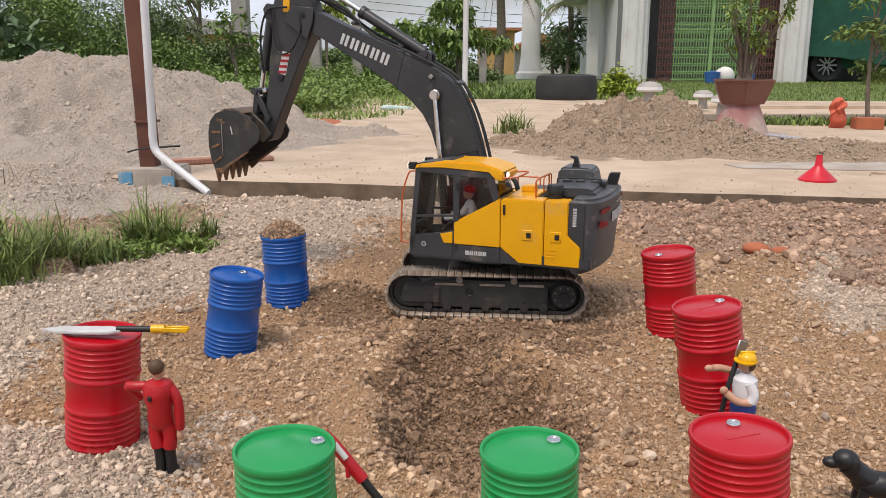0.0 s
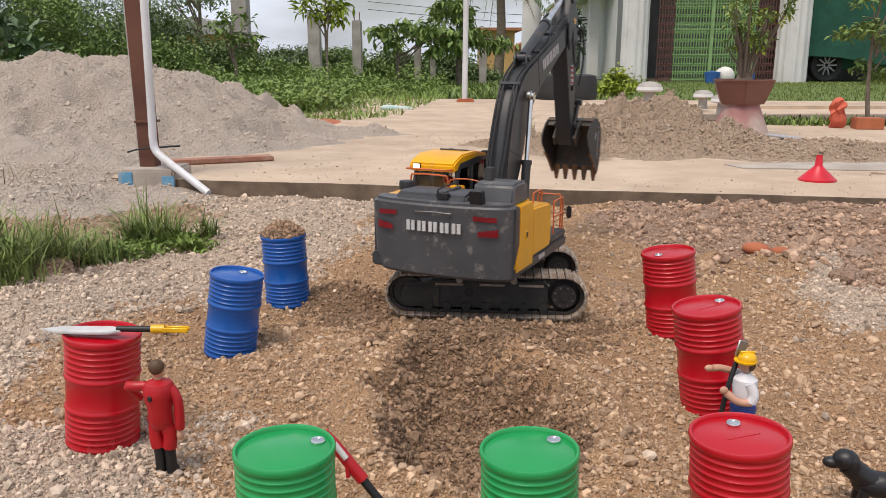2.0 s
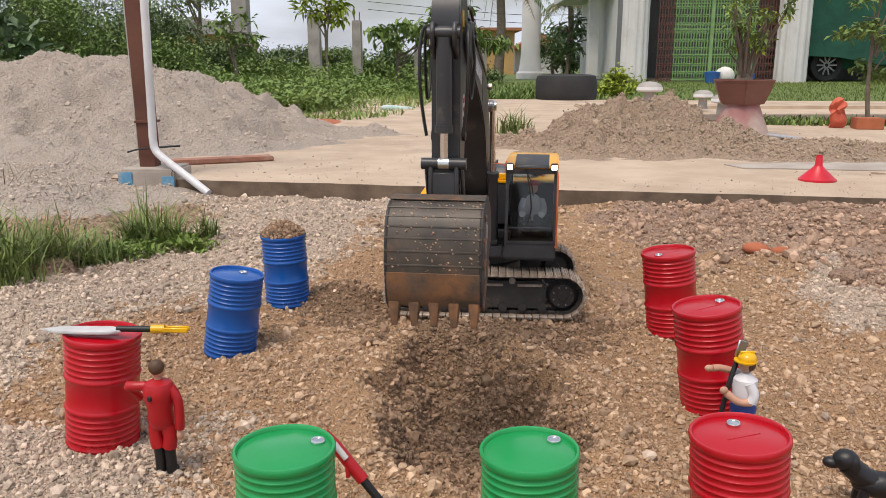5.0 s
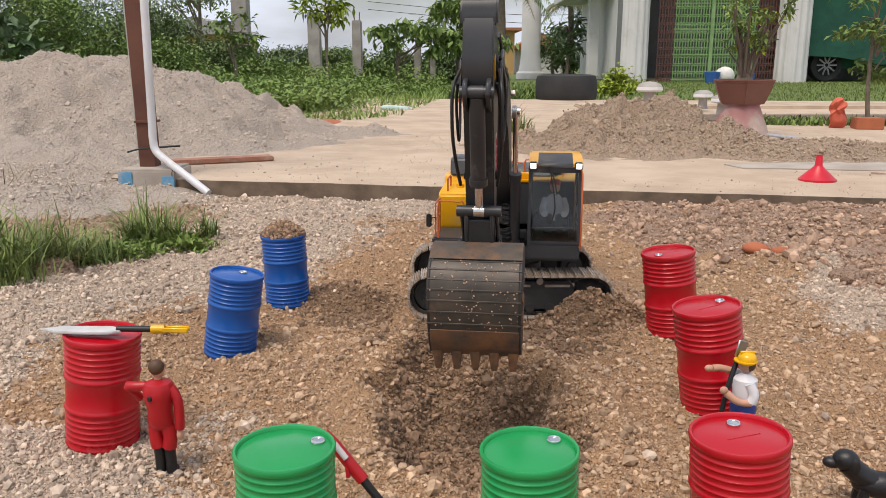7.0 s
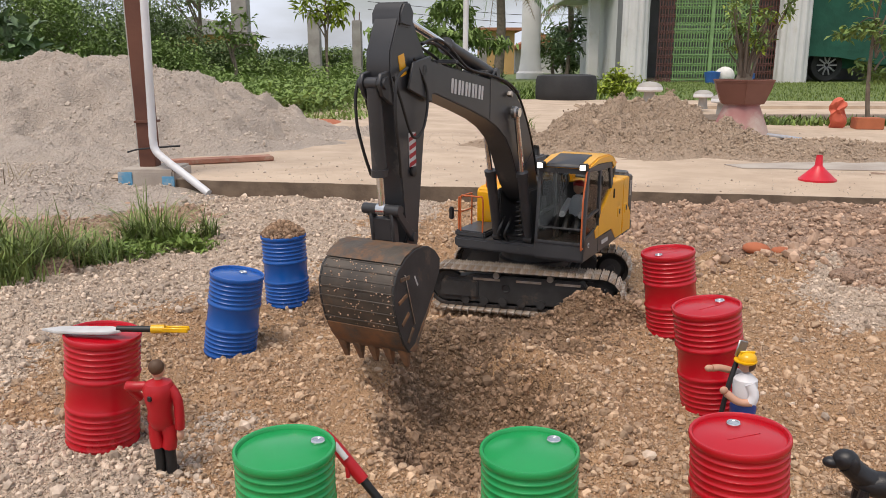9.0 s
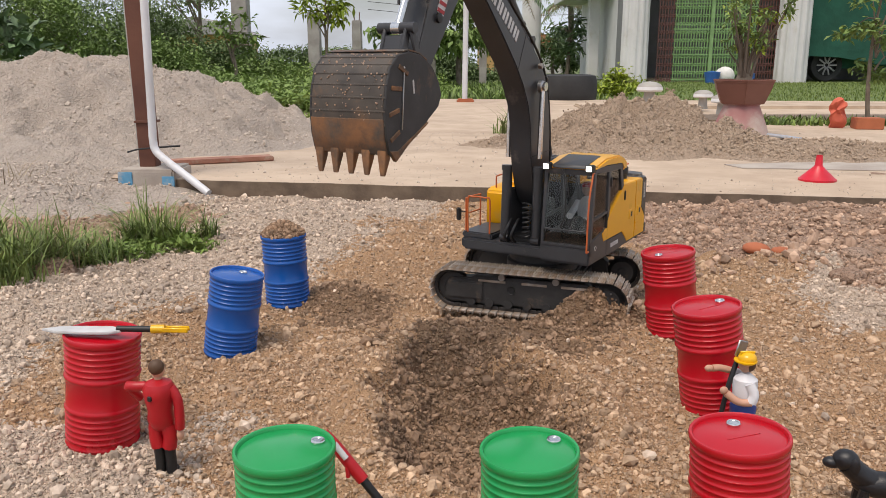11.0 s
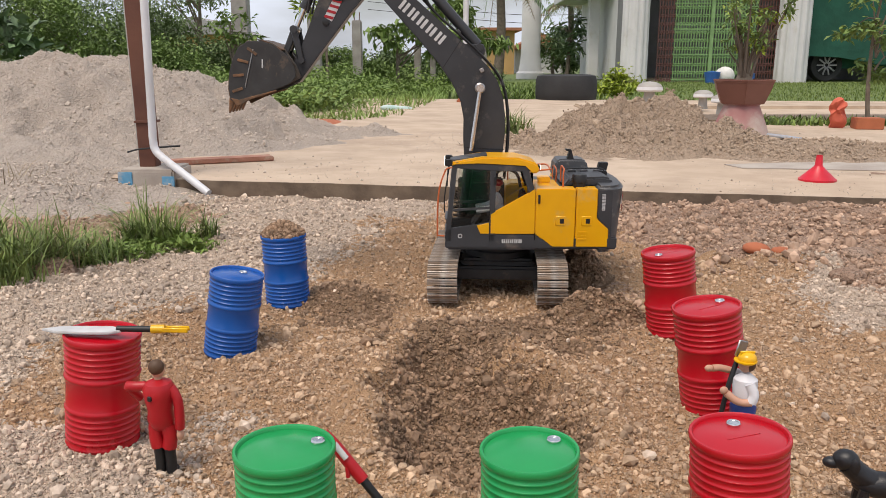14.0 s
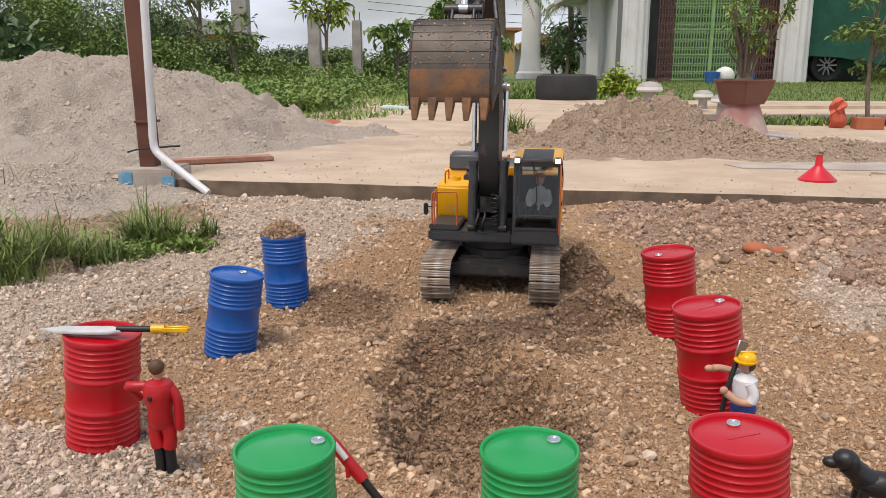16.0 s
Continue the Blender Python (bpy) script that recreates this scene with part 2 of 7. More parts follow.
def lathe(prof, n=32, cap=True):
    bm = bmesh.new()
    rings = []
    for r, z in prof:
        if r < 1e-6:
            rings.append([bm.verts.new((0, 0, z))])
        else:
            rings.append([bm.verts.new((r * math.cos(2 * math.pi * i / n), r * math.sin(2 * math.pi * i / n), z)) for i in range(n)])
    for a, b in zip(rings, rings[1:]):
        for i in range(n):
            j = (i + 1) % n
            vs = [a[i % len(a)], a[j % len(a)], b[j % len(b)], b[i % len(b)]]
            vs = list(dict.fromkeys(vs))
            if len(vs) > 2:
                bm.faces.new(vs)
    if cap:
        for r in (rings[0], rings[-1]):
            if len(r) > 2:
                bm.faces.new(r)
    return bm


def rod(p, q, r, r2=None, n=12):
    """A round bar from p to q."""
    p, q = Vector(p), Vector(q)
    d = q - p
    bm = bmesh.new()
    bmesh.ops.create_cone(bm, cap_ends=True, segments=n, radius1=r, radius2=r if r2 is None else r2, depth=d.length)
    return move(bm, Matrix.Translation((p + q) / 2) @ d.to_track_quat("Z", "Y").to_matrix().to_4x4())


def tube(points, r, n=8, sub=5, r_end=None):
    """A bent round bar through the points, smoothed."""
    P = [Vector(p) for p in points]
    path = []
    for i in range(len(P) - 1):
        a, b, c, d = P[max(i - 1, 0)], P[i], P[i + 1], P[min(i + 2, len(P) - 1)]
        for k in range(sub):
            t = k / sub
            path.append(0.5 * ((2 * b) + (c - a) * t + (2 * a - 5 * b + 4 * c - d) * t * t + (3 * b - a - 3 * c + d) * t ** 3))
    path.append(P[-1])
    bm = bmesh.new()
    rings = []
    side = Vector((0.3, 0.9, 0.2))
    for i, p in enumerate(path):
        t = (path[min(i + 1, len(path) - 1)] - path[max(i - 1, 0)]).normalized()
        side = (side - t * side.dot(t))
        if side.length < 1e-4:
            side = t.orthogonal()
        side.normalize()
        o = t.cross(side)
        rr = r if r_end is None else r + (r_end - r) * i / (len(path) - 1)
        rings.append([bm.verts.new(p + (side * math.cos(2 * math.pi * k / n) + o * math.sin(2 * math.pi * k / n)) * rr) for k in range(n)])
    for a, b in zip(rings, rings[1:]):
        for k in range(n):
            bm.faces.new((a[k], a[(k + 1) % n], b[(k + 1) % n], b[k]))
    bm.faces.new(rings[0])
    bm.faces.new(rings[-1][::-1])
    return bm


def np_object(name, verts, faces, mats, index=None, smooth=False):
    """A large mesh from arrays: verts n x 3, faces m x k."""
    me = bpy.data.meshes.new(name)
    k = faces.shape[1]
    me.vertices.add(len(verts))
    me.vertices.foreach_set("co", np.ascontiguousarray(verts, np.float32).ravel())
    me.loops.add(faces.size)
    me.loops.foreach_set("vertex_index", np.ascontiguousarray(faces, np.int32).ravel())
    me.polygons.add(len(faces))
    me.polygons.foreach_set("loop_start", np.arange(0, faces.size, k, dtype=np.int32))
    me.polygons.foreach_set("loop_total", np.full(len(faces), k, np.int32))
    for m in mats:
        me.materials.append(m)
    if index is not None:
        me.polygons.foreach_set("material_index", np.ascontiguousarray(index, np.int32))
    me.update(calc_edges=True)
    if smooth:
        me.shade_smooth()
    else:
        me.shade_flat()
    return new(name, me)


rng = np.random.default_rng(7)


def vnoise(x, y, s, seed=0):
    """Smooth noise on arrays, -1 to 1, with features of size s."""
    r = np.random.default_rng(1000 + seed)
    tab = r.uniform(-1, 1, (256, 256))
    u, v = x / s + 91.3, y / s + 57.7
    i, j = np.floor(u).astype(int), np.floor(v).astype(int)
    f, g = u - i, v - j
    f, g = f * f * (3 - 2 * f), g * g * (3 - 2 * g)
    T = lambda a, b: tab[a % 256, b % 256]
    return (T(i, j) * (1 - f) + T(i + 1, j) * f) * (1 - g) + (T(i, j + 1) * (1 - f) + T(i + 1, j + 1) * f) * g


def bump(x, y, cx, cy, rx, ry, h):
    return h * np.exp(-((x - cx) / rx) ** 2 - ((y - cy) / ry) ** 2)


def sstep(v, a, b):
    t = np.clip((v - a) / (b - a), 0, 1)
    return t * t * (3 - 2 * t)


# ---------- ground ----------
def kerb_y(x):
    return 1.886 - 0.174 * x


def height(x, y):
    x, y = np.asarray(x, float), np.asarray(y, float)
    near = sstep(y, 4.0, 2.0)
    z = -0.020 * np.exp(-((x - 0.09) / 0.30) ** 4 - ((y - 1.14) / 0.2) ** 4)
    calm = 1 - 0.75 * np.exp(-((x - 0.09) / 0.26) ** 4 - ((y - 1.13) / 0.16) ** 4)
    z = z + near * calm * (0.007 * vnoise(x, y, 0.16, 1) + 0.0048 * vnoise(x, y, 0.06, 2) + 0.0034 * vnoise(x, y, 0.022, 3) + 0.0024 * vnoise(x, y, 0.0125, 15))
    # dug pit and its rim
    ex = np.abs((x - 0.030 - 0.03 * (0.75 - y)) / 0.100)
    ey = np.abs((y - 0.715) / 0.175)
    d = (ex ** 2.4 + ey ** 2.4) ** (1 / 2.4) + 0.16 * vnoise(x, y, 0.06, 4) + 0.06 * vnoise(x, y, 0.02, 14)
    pit = 1 - sstep(d, 0.55, 1.05)
    z = z - 0.066 * pit + 0.015 * np.exp(-((d - 1.15) / 0.16) ** 2) * sstep(y, 0.5, 0.7)
    z = z + pit * (0.008 * vnoise(x, y, 0.025, 5) + 0.004 * vnoise(x, y, 0.01, 6))
    z = z + bump(x, y, 0.07, 0.935, 0.09, 0.028, 0.016)
    # spoil beside the filled drum, rises at the sides
    z = z + bump(x, y, -0.135, 1.085, 0.055, 0.07, 0.026) * (1 + 0.3 * vnoise(x, y, 0.03, 7))
    z = z + bump(x, y, -0.50, 1.06, 0.16, 0.14, 0.02) + bump(x, y, 0.55, 0.9, 0.12, 0.3, 0.012)
    z = z + 0.022 * sstep(x, 0.2, 1.0) * sstep(y, 1.0, 1.7) * near + bump(x, y, -0.16, 1.62, 0.08, 0.1, 0.012)
    # where the drums are bedded in
    for sx0, sy0, sr, sh in ((-0.3002, 0.6424, 0.060, 0.0051), (-0.2555, 0.8950, 0.060, -0.0095), (0.2782, 0.9105, 0.075, 0.0157), (0.2586, 0.7017, 0.060, 0.0141), (0.1957, 0.4653, 0.050, -0.0050), (-0.0975, 0.4454, 0.050, 0.0002), (0.0566, 0.4526, 0.050, -0.0057)):
        z = z + bump(x, y, sx0, sy0, sr, sr, sh)
    rough = sstep(x, 0.3, 0.5) * sstep(y, 1.2, 1.35) * near
    z = z + rough * (0.010 * np.abs(vnoise(x, y, 0.07, 8)) + 0.006 * vnoise(x, y, 0.03, 9))
    return z


def ground_z(x, y):
    return float(height(np.array([x]), np.array([y]))[0])


def pit_mask(x, y):
    ex = np.abs((x - 0.030 - 0.03 * (0.75 - y)) / 0.100)
    ey = np.abs((y - 0.715) / 0.175)
    return (ex ** 2.4 + ey ** 2.4) ** (1 / 2.4) + 0.16 * vnoise(x, y, 0.06, 4) + 0.06 * vnoise(x, y, 0.02, 14)


def zone(x, y):
    """0 tan, 1 grey, 2 brown soil, 3 dug, 4 turf."""
    w = 0.07 * vnoise(x, y, 0.12, 11) + 0.04 * vnoise(x, y, 0.04, 12) + rng.uniform(-0.035, 0.035, np.shape(x))
    z = np.zeros(np.shape(x), int)
    left = (x + w < -0.20 - 0.45 * (1.35 - y).clip(-0.5, 1)) & (y > 0.75) & (x + 4 * w > -2.6 + 0.4 * y)
    right = (x + w > 0.50 + 0.30 * (y - 1.0)) & (y + w > 0.92) & (y + w < 1.36) & (x + 3 * w < 1.6)
    z[left | right] = 1
    z[(x + w > 0.36) & (y + w > 1.33) & (x + 3 * w < 2.2)] = 2
    z[(x + w > 0.30) & (x + 3 * w < 2.0) & (y + w > 1.12) & (y < 2.2) & (vnoise(x, y, 0.09, 13) > 0.15)] = 2
    z[(x + w < -0.56) & (x + w > -1.25) & (y > 1.22) & (y < 1.85)] = 2
    z[(x + w < -0.26) & (y + w < 0.64)] = 1
    z[pit_mask(x, y) + 1.6 * w < 0.95] = 3
    z[((x + 0.13 + w) / 0.12) ** 2 + ((y - 1.065) / 0.11) ** 2 < 1] = 3
    z[((x - 0.05 + w) / 0.13) ** 2 + ((y - 0.92) / 0.06) ** 2 < 1] = 3
    z[((x - 0.20 + w) / 0.11) ** 2 + ((y - 0.97) / 0.05) ** 2 < 1] = 3
    z[y > 3.95] = 4
    return z


def geo(a, b, n):
    return a + (b - a) * (np.geomspace(1, 400, n) - 1) / 399


gx = np.concatenate([geo(-0.85, -400, 40)[:0:-1], np.arange(-0.85, 1.0, 0.0055), geo(1.0, 400, 40)])
gy = np.concatenate([geo(0.32, -200, 25)[:0:-1], np.arange(0.32, 2.1, 0.0055), geo(2.1, 900, 50)])
GX, GY = np.meshgrid(gx, gy)
GZ = height(GX, GY)
nx, ny = len(gx), len(gy)
q = (np.arange(ny - 1)[:, None] * nx + np.arange(nx - 1)[None, :]).ravel()
gfaces = np.stack([q, q + 1, q + nx + 1, q + nx], 1)
cx, cy = (GX[:-1, :-1] + GX[1:, 1:]).ravel() / 2, (GY[:-1, :-1] + GY[1:, 1:]).ravel() / 2
ground = np_object("ground", np.stack([GX.ravel(), GY.ravel(), GZ.ravel()], 1), gfaces,
                   [M["sand"], M["grey_sand"], M["soil"], M["dug"], M["turf"]], zone(cx, cy), smooth=True)
tagged(ground, "tan gravel and sandy soil ground with a dug pit", "ground", kind="structure")

OCT = np.array([[1, 0, 0], [-1, 0, 0], [0, 1, 0], [0, -1, 0], [0, 0, 1], [0, 0, -1]], float)
OCT_F = np.array([[0, 2, 4], [2, 1, 4], [1, 3, 4], [3, 0, 4], [2, 0, 5], [1, 2, 5], [3, 1, 5], [0, 3, 5]])
_g = (1 + 5 ** 0.5) / 2
ICO = np.array([[-1, _g, 0], [1, _g, 0], [-1, -_g, 0], [1, -_g, 0], [0, -1, _g], [0, 1, _g], [0, -1, -_g], [0, 1, -_g], [_g, 0, -1], [_g, 0, 1], [-_g, 0, -1], [-_g, 0, 1]]) / (1 + _g * _g) ** 0.5
ICO_F = np.array([[0, 11, 5], [0, 5, 1], [0, 1, 7], [0, 7, 10], [0, 10, 11], [1, 5, 9], [5, 11, 4], [11, 10, 2], [10, 7, 6], [7, 1, 8], [3, 9, 4], [3, 4, 2], [3, 2, 6], [3, 6, 8], [3, 8, 9], [4, 9, 5], [2, 4, 11], [6, 2, 10], [8, 6, 7], [9, 8, 1]])


def grains(shape, faces, x, y, z, size, wild):
    n = len(x)
    v = shape[None] + rng.normal(0, wild, (n, len(shape), 3))
    v *= (size[:, None] * rng.uniform(0.6, 1.25, (n, 3)))[:, None, :]
    a, b = rng.uniform(0, 2 * np.pi, n), rng.uniform(-0.7, 0.7, n)
    ca, sa, cb, sb = np.cos(a), np.sin(a), np.cos(b), np.sin(b)
    R = np.zeros((n, 3, 3))
    R[:, 0, 0], R[:, 0, 1], R[:, 1, 0], R[:, 1, 1] = ca, -sa * cb, sa, ca * cb
    R[:, 0, 2], R[:, 1, 2], R[:, 2, 1], R[:, 2, 2] = sa * sb, -ca * sb, sb, cb
    v = np.einsum("nij,nkj->nki", R, v)
    v += np.stack([x, y, z + size * 0.42], 1)[:, None, :]
    f = (faces[None] + (np.arange(n) * len(shape))[:, None, None]).reshape(-1, 3)
    return v.reshape(-1, 3), f


def pebbles(name, x, y, z, size, material, label):
    """Loose stones, one joined mesh: small ones angular, larger ones worn."""
    big = size > 0.0027
    v1, f1 = grains(OCT, OCT_F, x[~big], y[~big], z[~big], size[~big], 0.24)
    v2, f2 = grains(ICO, ICO_F, x[big], y[big], z[big], size[big], 0.13)
    ob = np_object(name, np.concatenate([v1, v2]), np.concatenate([f1, f2 + len(v1)]), [material])
    return tagged(ob, label, "gravel", kind="stuff")


def scatter(n, x0, x1, y0, y1):
    """Points in a wedge that thin out with distance."""
    y = y0 * (y1 / y0) ** rng.uniform(0, 1, n)
    x = rng.uniform(x0, x1, n) * (0.33 + 0.62 * y / 1.2)
    return x, y


sx, sy = scatter(142000, -1.0, 1.0, 0.42, 2.0)
keep = sy < kerb_y(sx) - 0.01
sx, sy = sx[keep], sy[keep]
szn = zone(sx, sy)
ss = np.clip(rng.lognormal(np.log(0.00122), 0.5, len(sx)) * (0.75 + 0.35 * sy), 0.0006, 0.007)
clump = vnoise(sx, sy, 0.07, 21) + 0.6 * vnoise(sx, sy, 0.03, 22) + rng.uniform(-0.9, 0.9, len(sx))
for zi, nm, mt, lb, kmin in ((0, "gravel_tan", "stone", "loose tan gravel on sandy ground", -1.1), (1, "gravel_grey", "grey_stone", "loose pale grey crushed stone", -1.4),
                             (2, "gravel_soil", "clod", "loose brown soil clods and stones", -0.4), (3, "gravel_dug", "dug_stone", "coarse damp dug gravel", -2)):
    k = (szn == zi) & (clump > kmin)
    sz = ss[k] * {0: 1.0, 1: 1.05, 2: 1.3, 3: 1.15}[zi]
    pebbles(nm, sx[k], sy[k], height(sx[k], sy[k]), sz, M[mt], lb)
px_, py_ = rng.uniform(-0.1, 0.19, 17000), rng.uniform(0.53, 0.95, 17000)
k = pit_mask(px_, py_) < 1.02
pebbles("gravel_pit", px_[k], py_[k], height(px_[k], py_[k]), np.clip(rng.lognormal(np.log(0.00165), 0.4, k.sum()), 0.001, 0.006), M["dug_stone"], "coarse crumbly dug gravel in the pit")

n_ = 1500
lx_, ly_ = rng.uniform(0.36, 0.95, n_), rng.uniform(1.22, 1.72, n_)
k = (ly_ < kerb_y(lx_) - 0.02) & (vnoise(lx_, ly_, 0.12, 61) + rng.uniform(-0.5, 0.5, n_) > 0.0)
pebbles("soil_lumps", lx_[k], ly_[k], height(lx_[k], ly_[k]), np.clip(rng.lognormal(np.log(0.0036), 0.55, k.sum()), 0.0015, 0.014), M["clod"], "rough lumps of brown soil near the slab")
n_ = 1300
lx_, ly_ = rng.uniform(-0.75, 0.9, n_), rng.uniform(0.45, 1.8, n_)
k = (ly_ < kerb_y(lx_) - 0.02) & (pit_mask(lx_, ly_) > 1.1) & (vnoise(lx_, ly_, 0.14, 65) + rng.uniform(-0.6, 0.6, n_) > 0.1)
pebbles("stones", lx_[k], ly_[k], height(lx_[k], ly_[k]), np.clip(rng.lognormal(np.log(0.0024), 0.35, k.sum()), 0.0018, 0.006), M["grey_stone"], "larger pale stones strewn over the ground")
fx_, fy_ = rng.uniform(-1.0, 1.6, 9000), rng.uniform(1.72, 3.4, 9000)
k = (fy_ > kerb_y(fx_) + 0.012) & (vnoise(fx_, fy_, 0.25, 63) + rng.uniform(-0.8, 0.8, 9000) > 0.0)
pebbles("slab_grit", fx_[k], fy_[k], np.full(k.sum(), 0.0362), np.clip(rng.lognormal(np.log(0.0013), 0.45, k.sum()), 0.0008, 0.004), M["pile_stone"], "sand and grit strewn over the slab")

# ---------- driveway slab ----------
edge_pts = []
for i in range(110):
    x = -0.80 + i * 0.035 if i < 80 else 2.0 + (i - 79) * 0.5
    edge_pts.append((x, kerb_y(x) + 0.010 * noise.noise((x * 5, 0, 0)) + 0.007 * noise.noise((x * 19, 3, 0)) + 0.004 * noise.noise((x * 47, 7, 0))))
bm = plan(edge_pts + [(19, 4.2), (-1.0, 6.8), (-1.15, 4.3), (-1.6, 2.2)], -0.02, 0.036)
bm.normal_update()
# top faces worn concrete, all other faces the darker brown edge colour
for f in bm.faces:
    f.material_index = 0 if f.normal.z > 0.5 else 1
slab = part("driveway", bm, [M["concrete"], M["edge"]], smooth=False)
tagged(slab, "worn dusty concrete driveway slab with a broken edge", "driveway", kind="structure")


def heap(name, cx, cy, rx, ry, h, material, label, seed, n=150, rough=1.0, z0=0.03, flat=-0.1):
    u, v = np.meshgrid(np.linspace(-1.15, 1.15, n), np.linspace(-1.15, 1.15, n))
    x, y = cx + u * rx, cy + v * ry
    r = np.sqrt(u * u + v * v) + 0.16 * vnoise(x, y, rx * 0.35, seed) + 0.05 * vnoise(x, y, rx * 0.1, seed + 1)
    z = h * (1 - sstep(r, flat, 1.0))
    z = z + rough * np.minimum(z / h * 3, 1) * (0.045 * h * vnoise(x, y, rx * 0.2, seed + 5) + 0.045 * h * vnoise(x, y, rx * 0.09, seed + 2) + 0.03 * h * vnoise(x, y, rx * 0.04, seed + 3) + 0.018 * h * vnoise(x, y, rx * 0.018, seed + 4))
    z = np.where(r < 1.0, z, -0.06) + z0
    qq = (np.arange(n - 1)[:, None] * n + np.arange(n - 1)[None, :]).ravel()
    f = np.stack([qq, qq + 1, qq + n + 1, qq + n], 1)
    P = np.stack([x.ravel(), y.ravel(), z.ravel()], 1)
    return tagged(np_object(name, P, f, [material], smooth=True), label, "sand pile"), P


sand_pile, SP = heap("gravel_mound", -1.48, 3.35, 1.30, 1.15, 0.30, M["pile"], "large pale grey gravel heap on the driveway", 31, 210, 3.0, z0=0.02, flat=0.2)
spill_far, SF = heap("gravel_mound", -1.30, 2.35, 0.62, 0.55, 0.10, M["pile"], "low pale gravel spread over the slab", 57, 140, 2.0, z0=0.012)
spill, SL = heap("gravel_mound", -1.16, 1.98, 0.60, 0.46, 0.078, M["pile"], "low spill of pale gravel over the slab edge", 53, 140, 2.0, z0=0.0, flat=0.12)
dirt_pile, DP = heap("dirt_mound", 0.70, 2.86, 0.62, 0.52, 0.165, M["dirtpile"], "lumpy brown earth heap on the driveway", 41, 220, 4.2)
dirt_low, DL = heap("dirt_mound", 1.22, 2.55, 0.6, 0.3, 0.06, M["dirtpile"], "low spread of brown earth on the driveway", 47, 140, 3.2)
for P, nn, s0, mt, nm, lb in ((SP, 18000, 0.0021, "pile_stone", "gravel_heap", "grey stones over the gravel heap"), (SL, 5000, 0.0019, "pile_stone", "gravel_heap", "grey stones over the low gravel spill"), (DP, 4200, 0.0026, "crumb", "clods", "brown clods over the earth heap"), (DL, 2200, 0.0026, "crumb", "clods", "brown clods over the low earth spread")):
    P = P[P[:, 2] > (0.02 if P is SL else 0.045)]
    k = rng.integers(0, len(P), nn)
    pebbles(nm, P[k, 0] + rng.normal(0, 0.006, nn), P[k, 1] + rng.normal(0, 0.006, nn), P[k, 2], np.clip(rng.lognormal(np.log(s0), 0.45, nn), 0.0012, 0.014), M[mt], lb)


# ---------- plastic drums ----------
DR, DH = 0.0308, 0.1


def drum_profile():
    r = DR
    p = [(r * 0.93, 0.0), (r * 0.985, 0.001), (r, 0.003), (r * 0.965, 0.0052)]

    def beads(z0):
        out = []
        for i in range(5):
            z = z0 + i * 0.0052
            out += [(r * 0.965, z), (r * 0.972, z + 0.0007), (r * 0.994, z + 0.0015), (r * 0.994, z + 0.0022), (r * 0.972, z + 0.003), (r * 0.965, z + 0.0037)]
        return out
    p += beads(0.0068)
    p += [(r * 0.966, 0.0330), (r * 0.985, 0.0338), (r * 1.012, 0.0350), (r * 1.012, 0.0366), (r * 0.985, 0.0378), (r * 0.97, 0.0386), (r * 0.97, 0.0614), (r * 0.985, 0.0622), (r * 1.012, 0.0634), (r * 1.012, 0.065), (r * 0.985, 0.0662), (r * 0.966, 0.067)]
    p += beads(0.0682)
    p += [(r * 0.965, 0.0938), (r * 1.0, 0.0948), (r * 1.02, 0.0965), (r * 1.02, 0.0992), (r * 1.0, DH), (r * 0.955, DH), (r * 0.935, 0.0992), (r * 0.925, 0.0972)]
    return p


drum_mesh = {}


def drum(colour, at, bung=(0.5, 0.6), filled=False):
    names = {"red": "glossy red plastic toy drum with ribbed sides", "blue": "blue plastic toy drum with ribbed sides", "green": "glossy green plastic toy drum with ribbed sides"}
    d = thing("drum", names[colour] + (", heaped with gravel" if filled else ""), "barrel", "toy drums round the pit", at)
    if colour not in drum_mesh:
        drum_mesh[colour] = to_mesh(lathe(drum_profile(), 56), "drum_body", M[colour], True)
    b = new("body", drum_mesh[colour])
    b.parent = d
    part("lid", lathe([(0.0, 0.0969), (DR * 0.925, 0.0969), (DR * 0.928, 0.0975), (DR * 0.90, 0.0979), (0.0, 0.0982)], 48), M[colour], d)
    if not filled:
        bx, by = DR * bung[0], DR * bung[1]
        bn = part("bung", move(lathe([(0.0045, 0.0), (0.0046, 0.0012), (0.0042, 0.0018), (0.0032, 0.0019), (0.003, 0.0014), (0.0, 0.0014)], 24), pose(bx, by, 0.0982)), M["chrome"], d, "small round silver bung cap")
        if colour == "red":
            part("lid_mark", move(box(-0.0004, 0.0004, -0.012, 0.012, 0, 0.0003), pose(0.002, -0.002, 0.0981, 0, 0, -75)), M[colour], d)
    return d


def drum_at(x, y, z, lean_right):
    return pose(x, y, z, 0, lean_right, 0)


drum("red", drum_at(-0.3002, 0.6424, 0.0015, 5.3), (-0.3, 0.2))
drum("blue", drum_at(-0.2555, 0.895, -0.0128, 8.5), (0.15, 0.3))
drum_full = drum("blue", drum_at(-0.219, 1.073, ground_z(-0.219, 1.073) - 0.002, -1.5), filled=True)
drum("red", drum_at(0.2782, 0.9105, 0.0097, -7), (-0.45, -0.35))
drum("red", drum_at(0.2586, 0.7017, 0.0079, -8.4), (0.5, 0.3))
drum("red", drum_at(0.1957, 0.4653, -0.0047, -3.5), (0.05, 0.5))
drum("green", drum_at(-0.0975, 0.4454, -0.0041, 0), (0.62, 0.3))
drum("green", drum_at(0.0566, 0.4526, -0.009, -1.5), (0.55, 0.4))


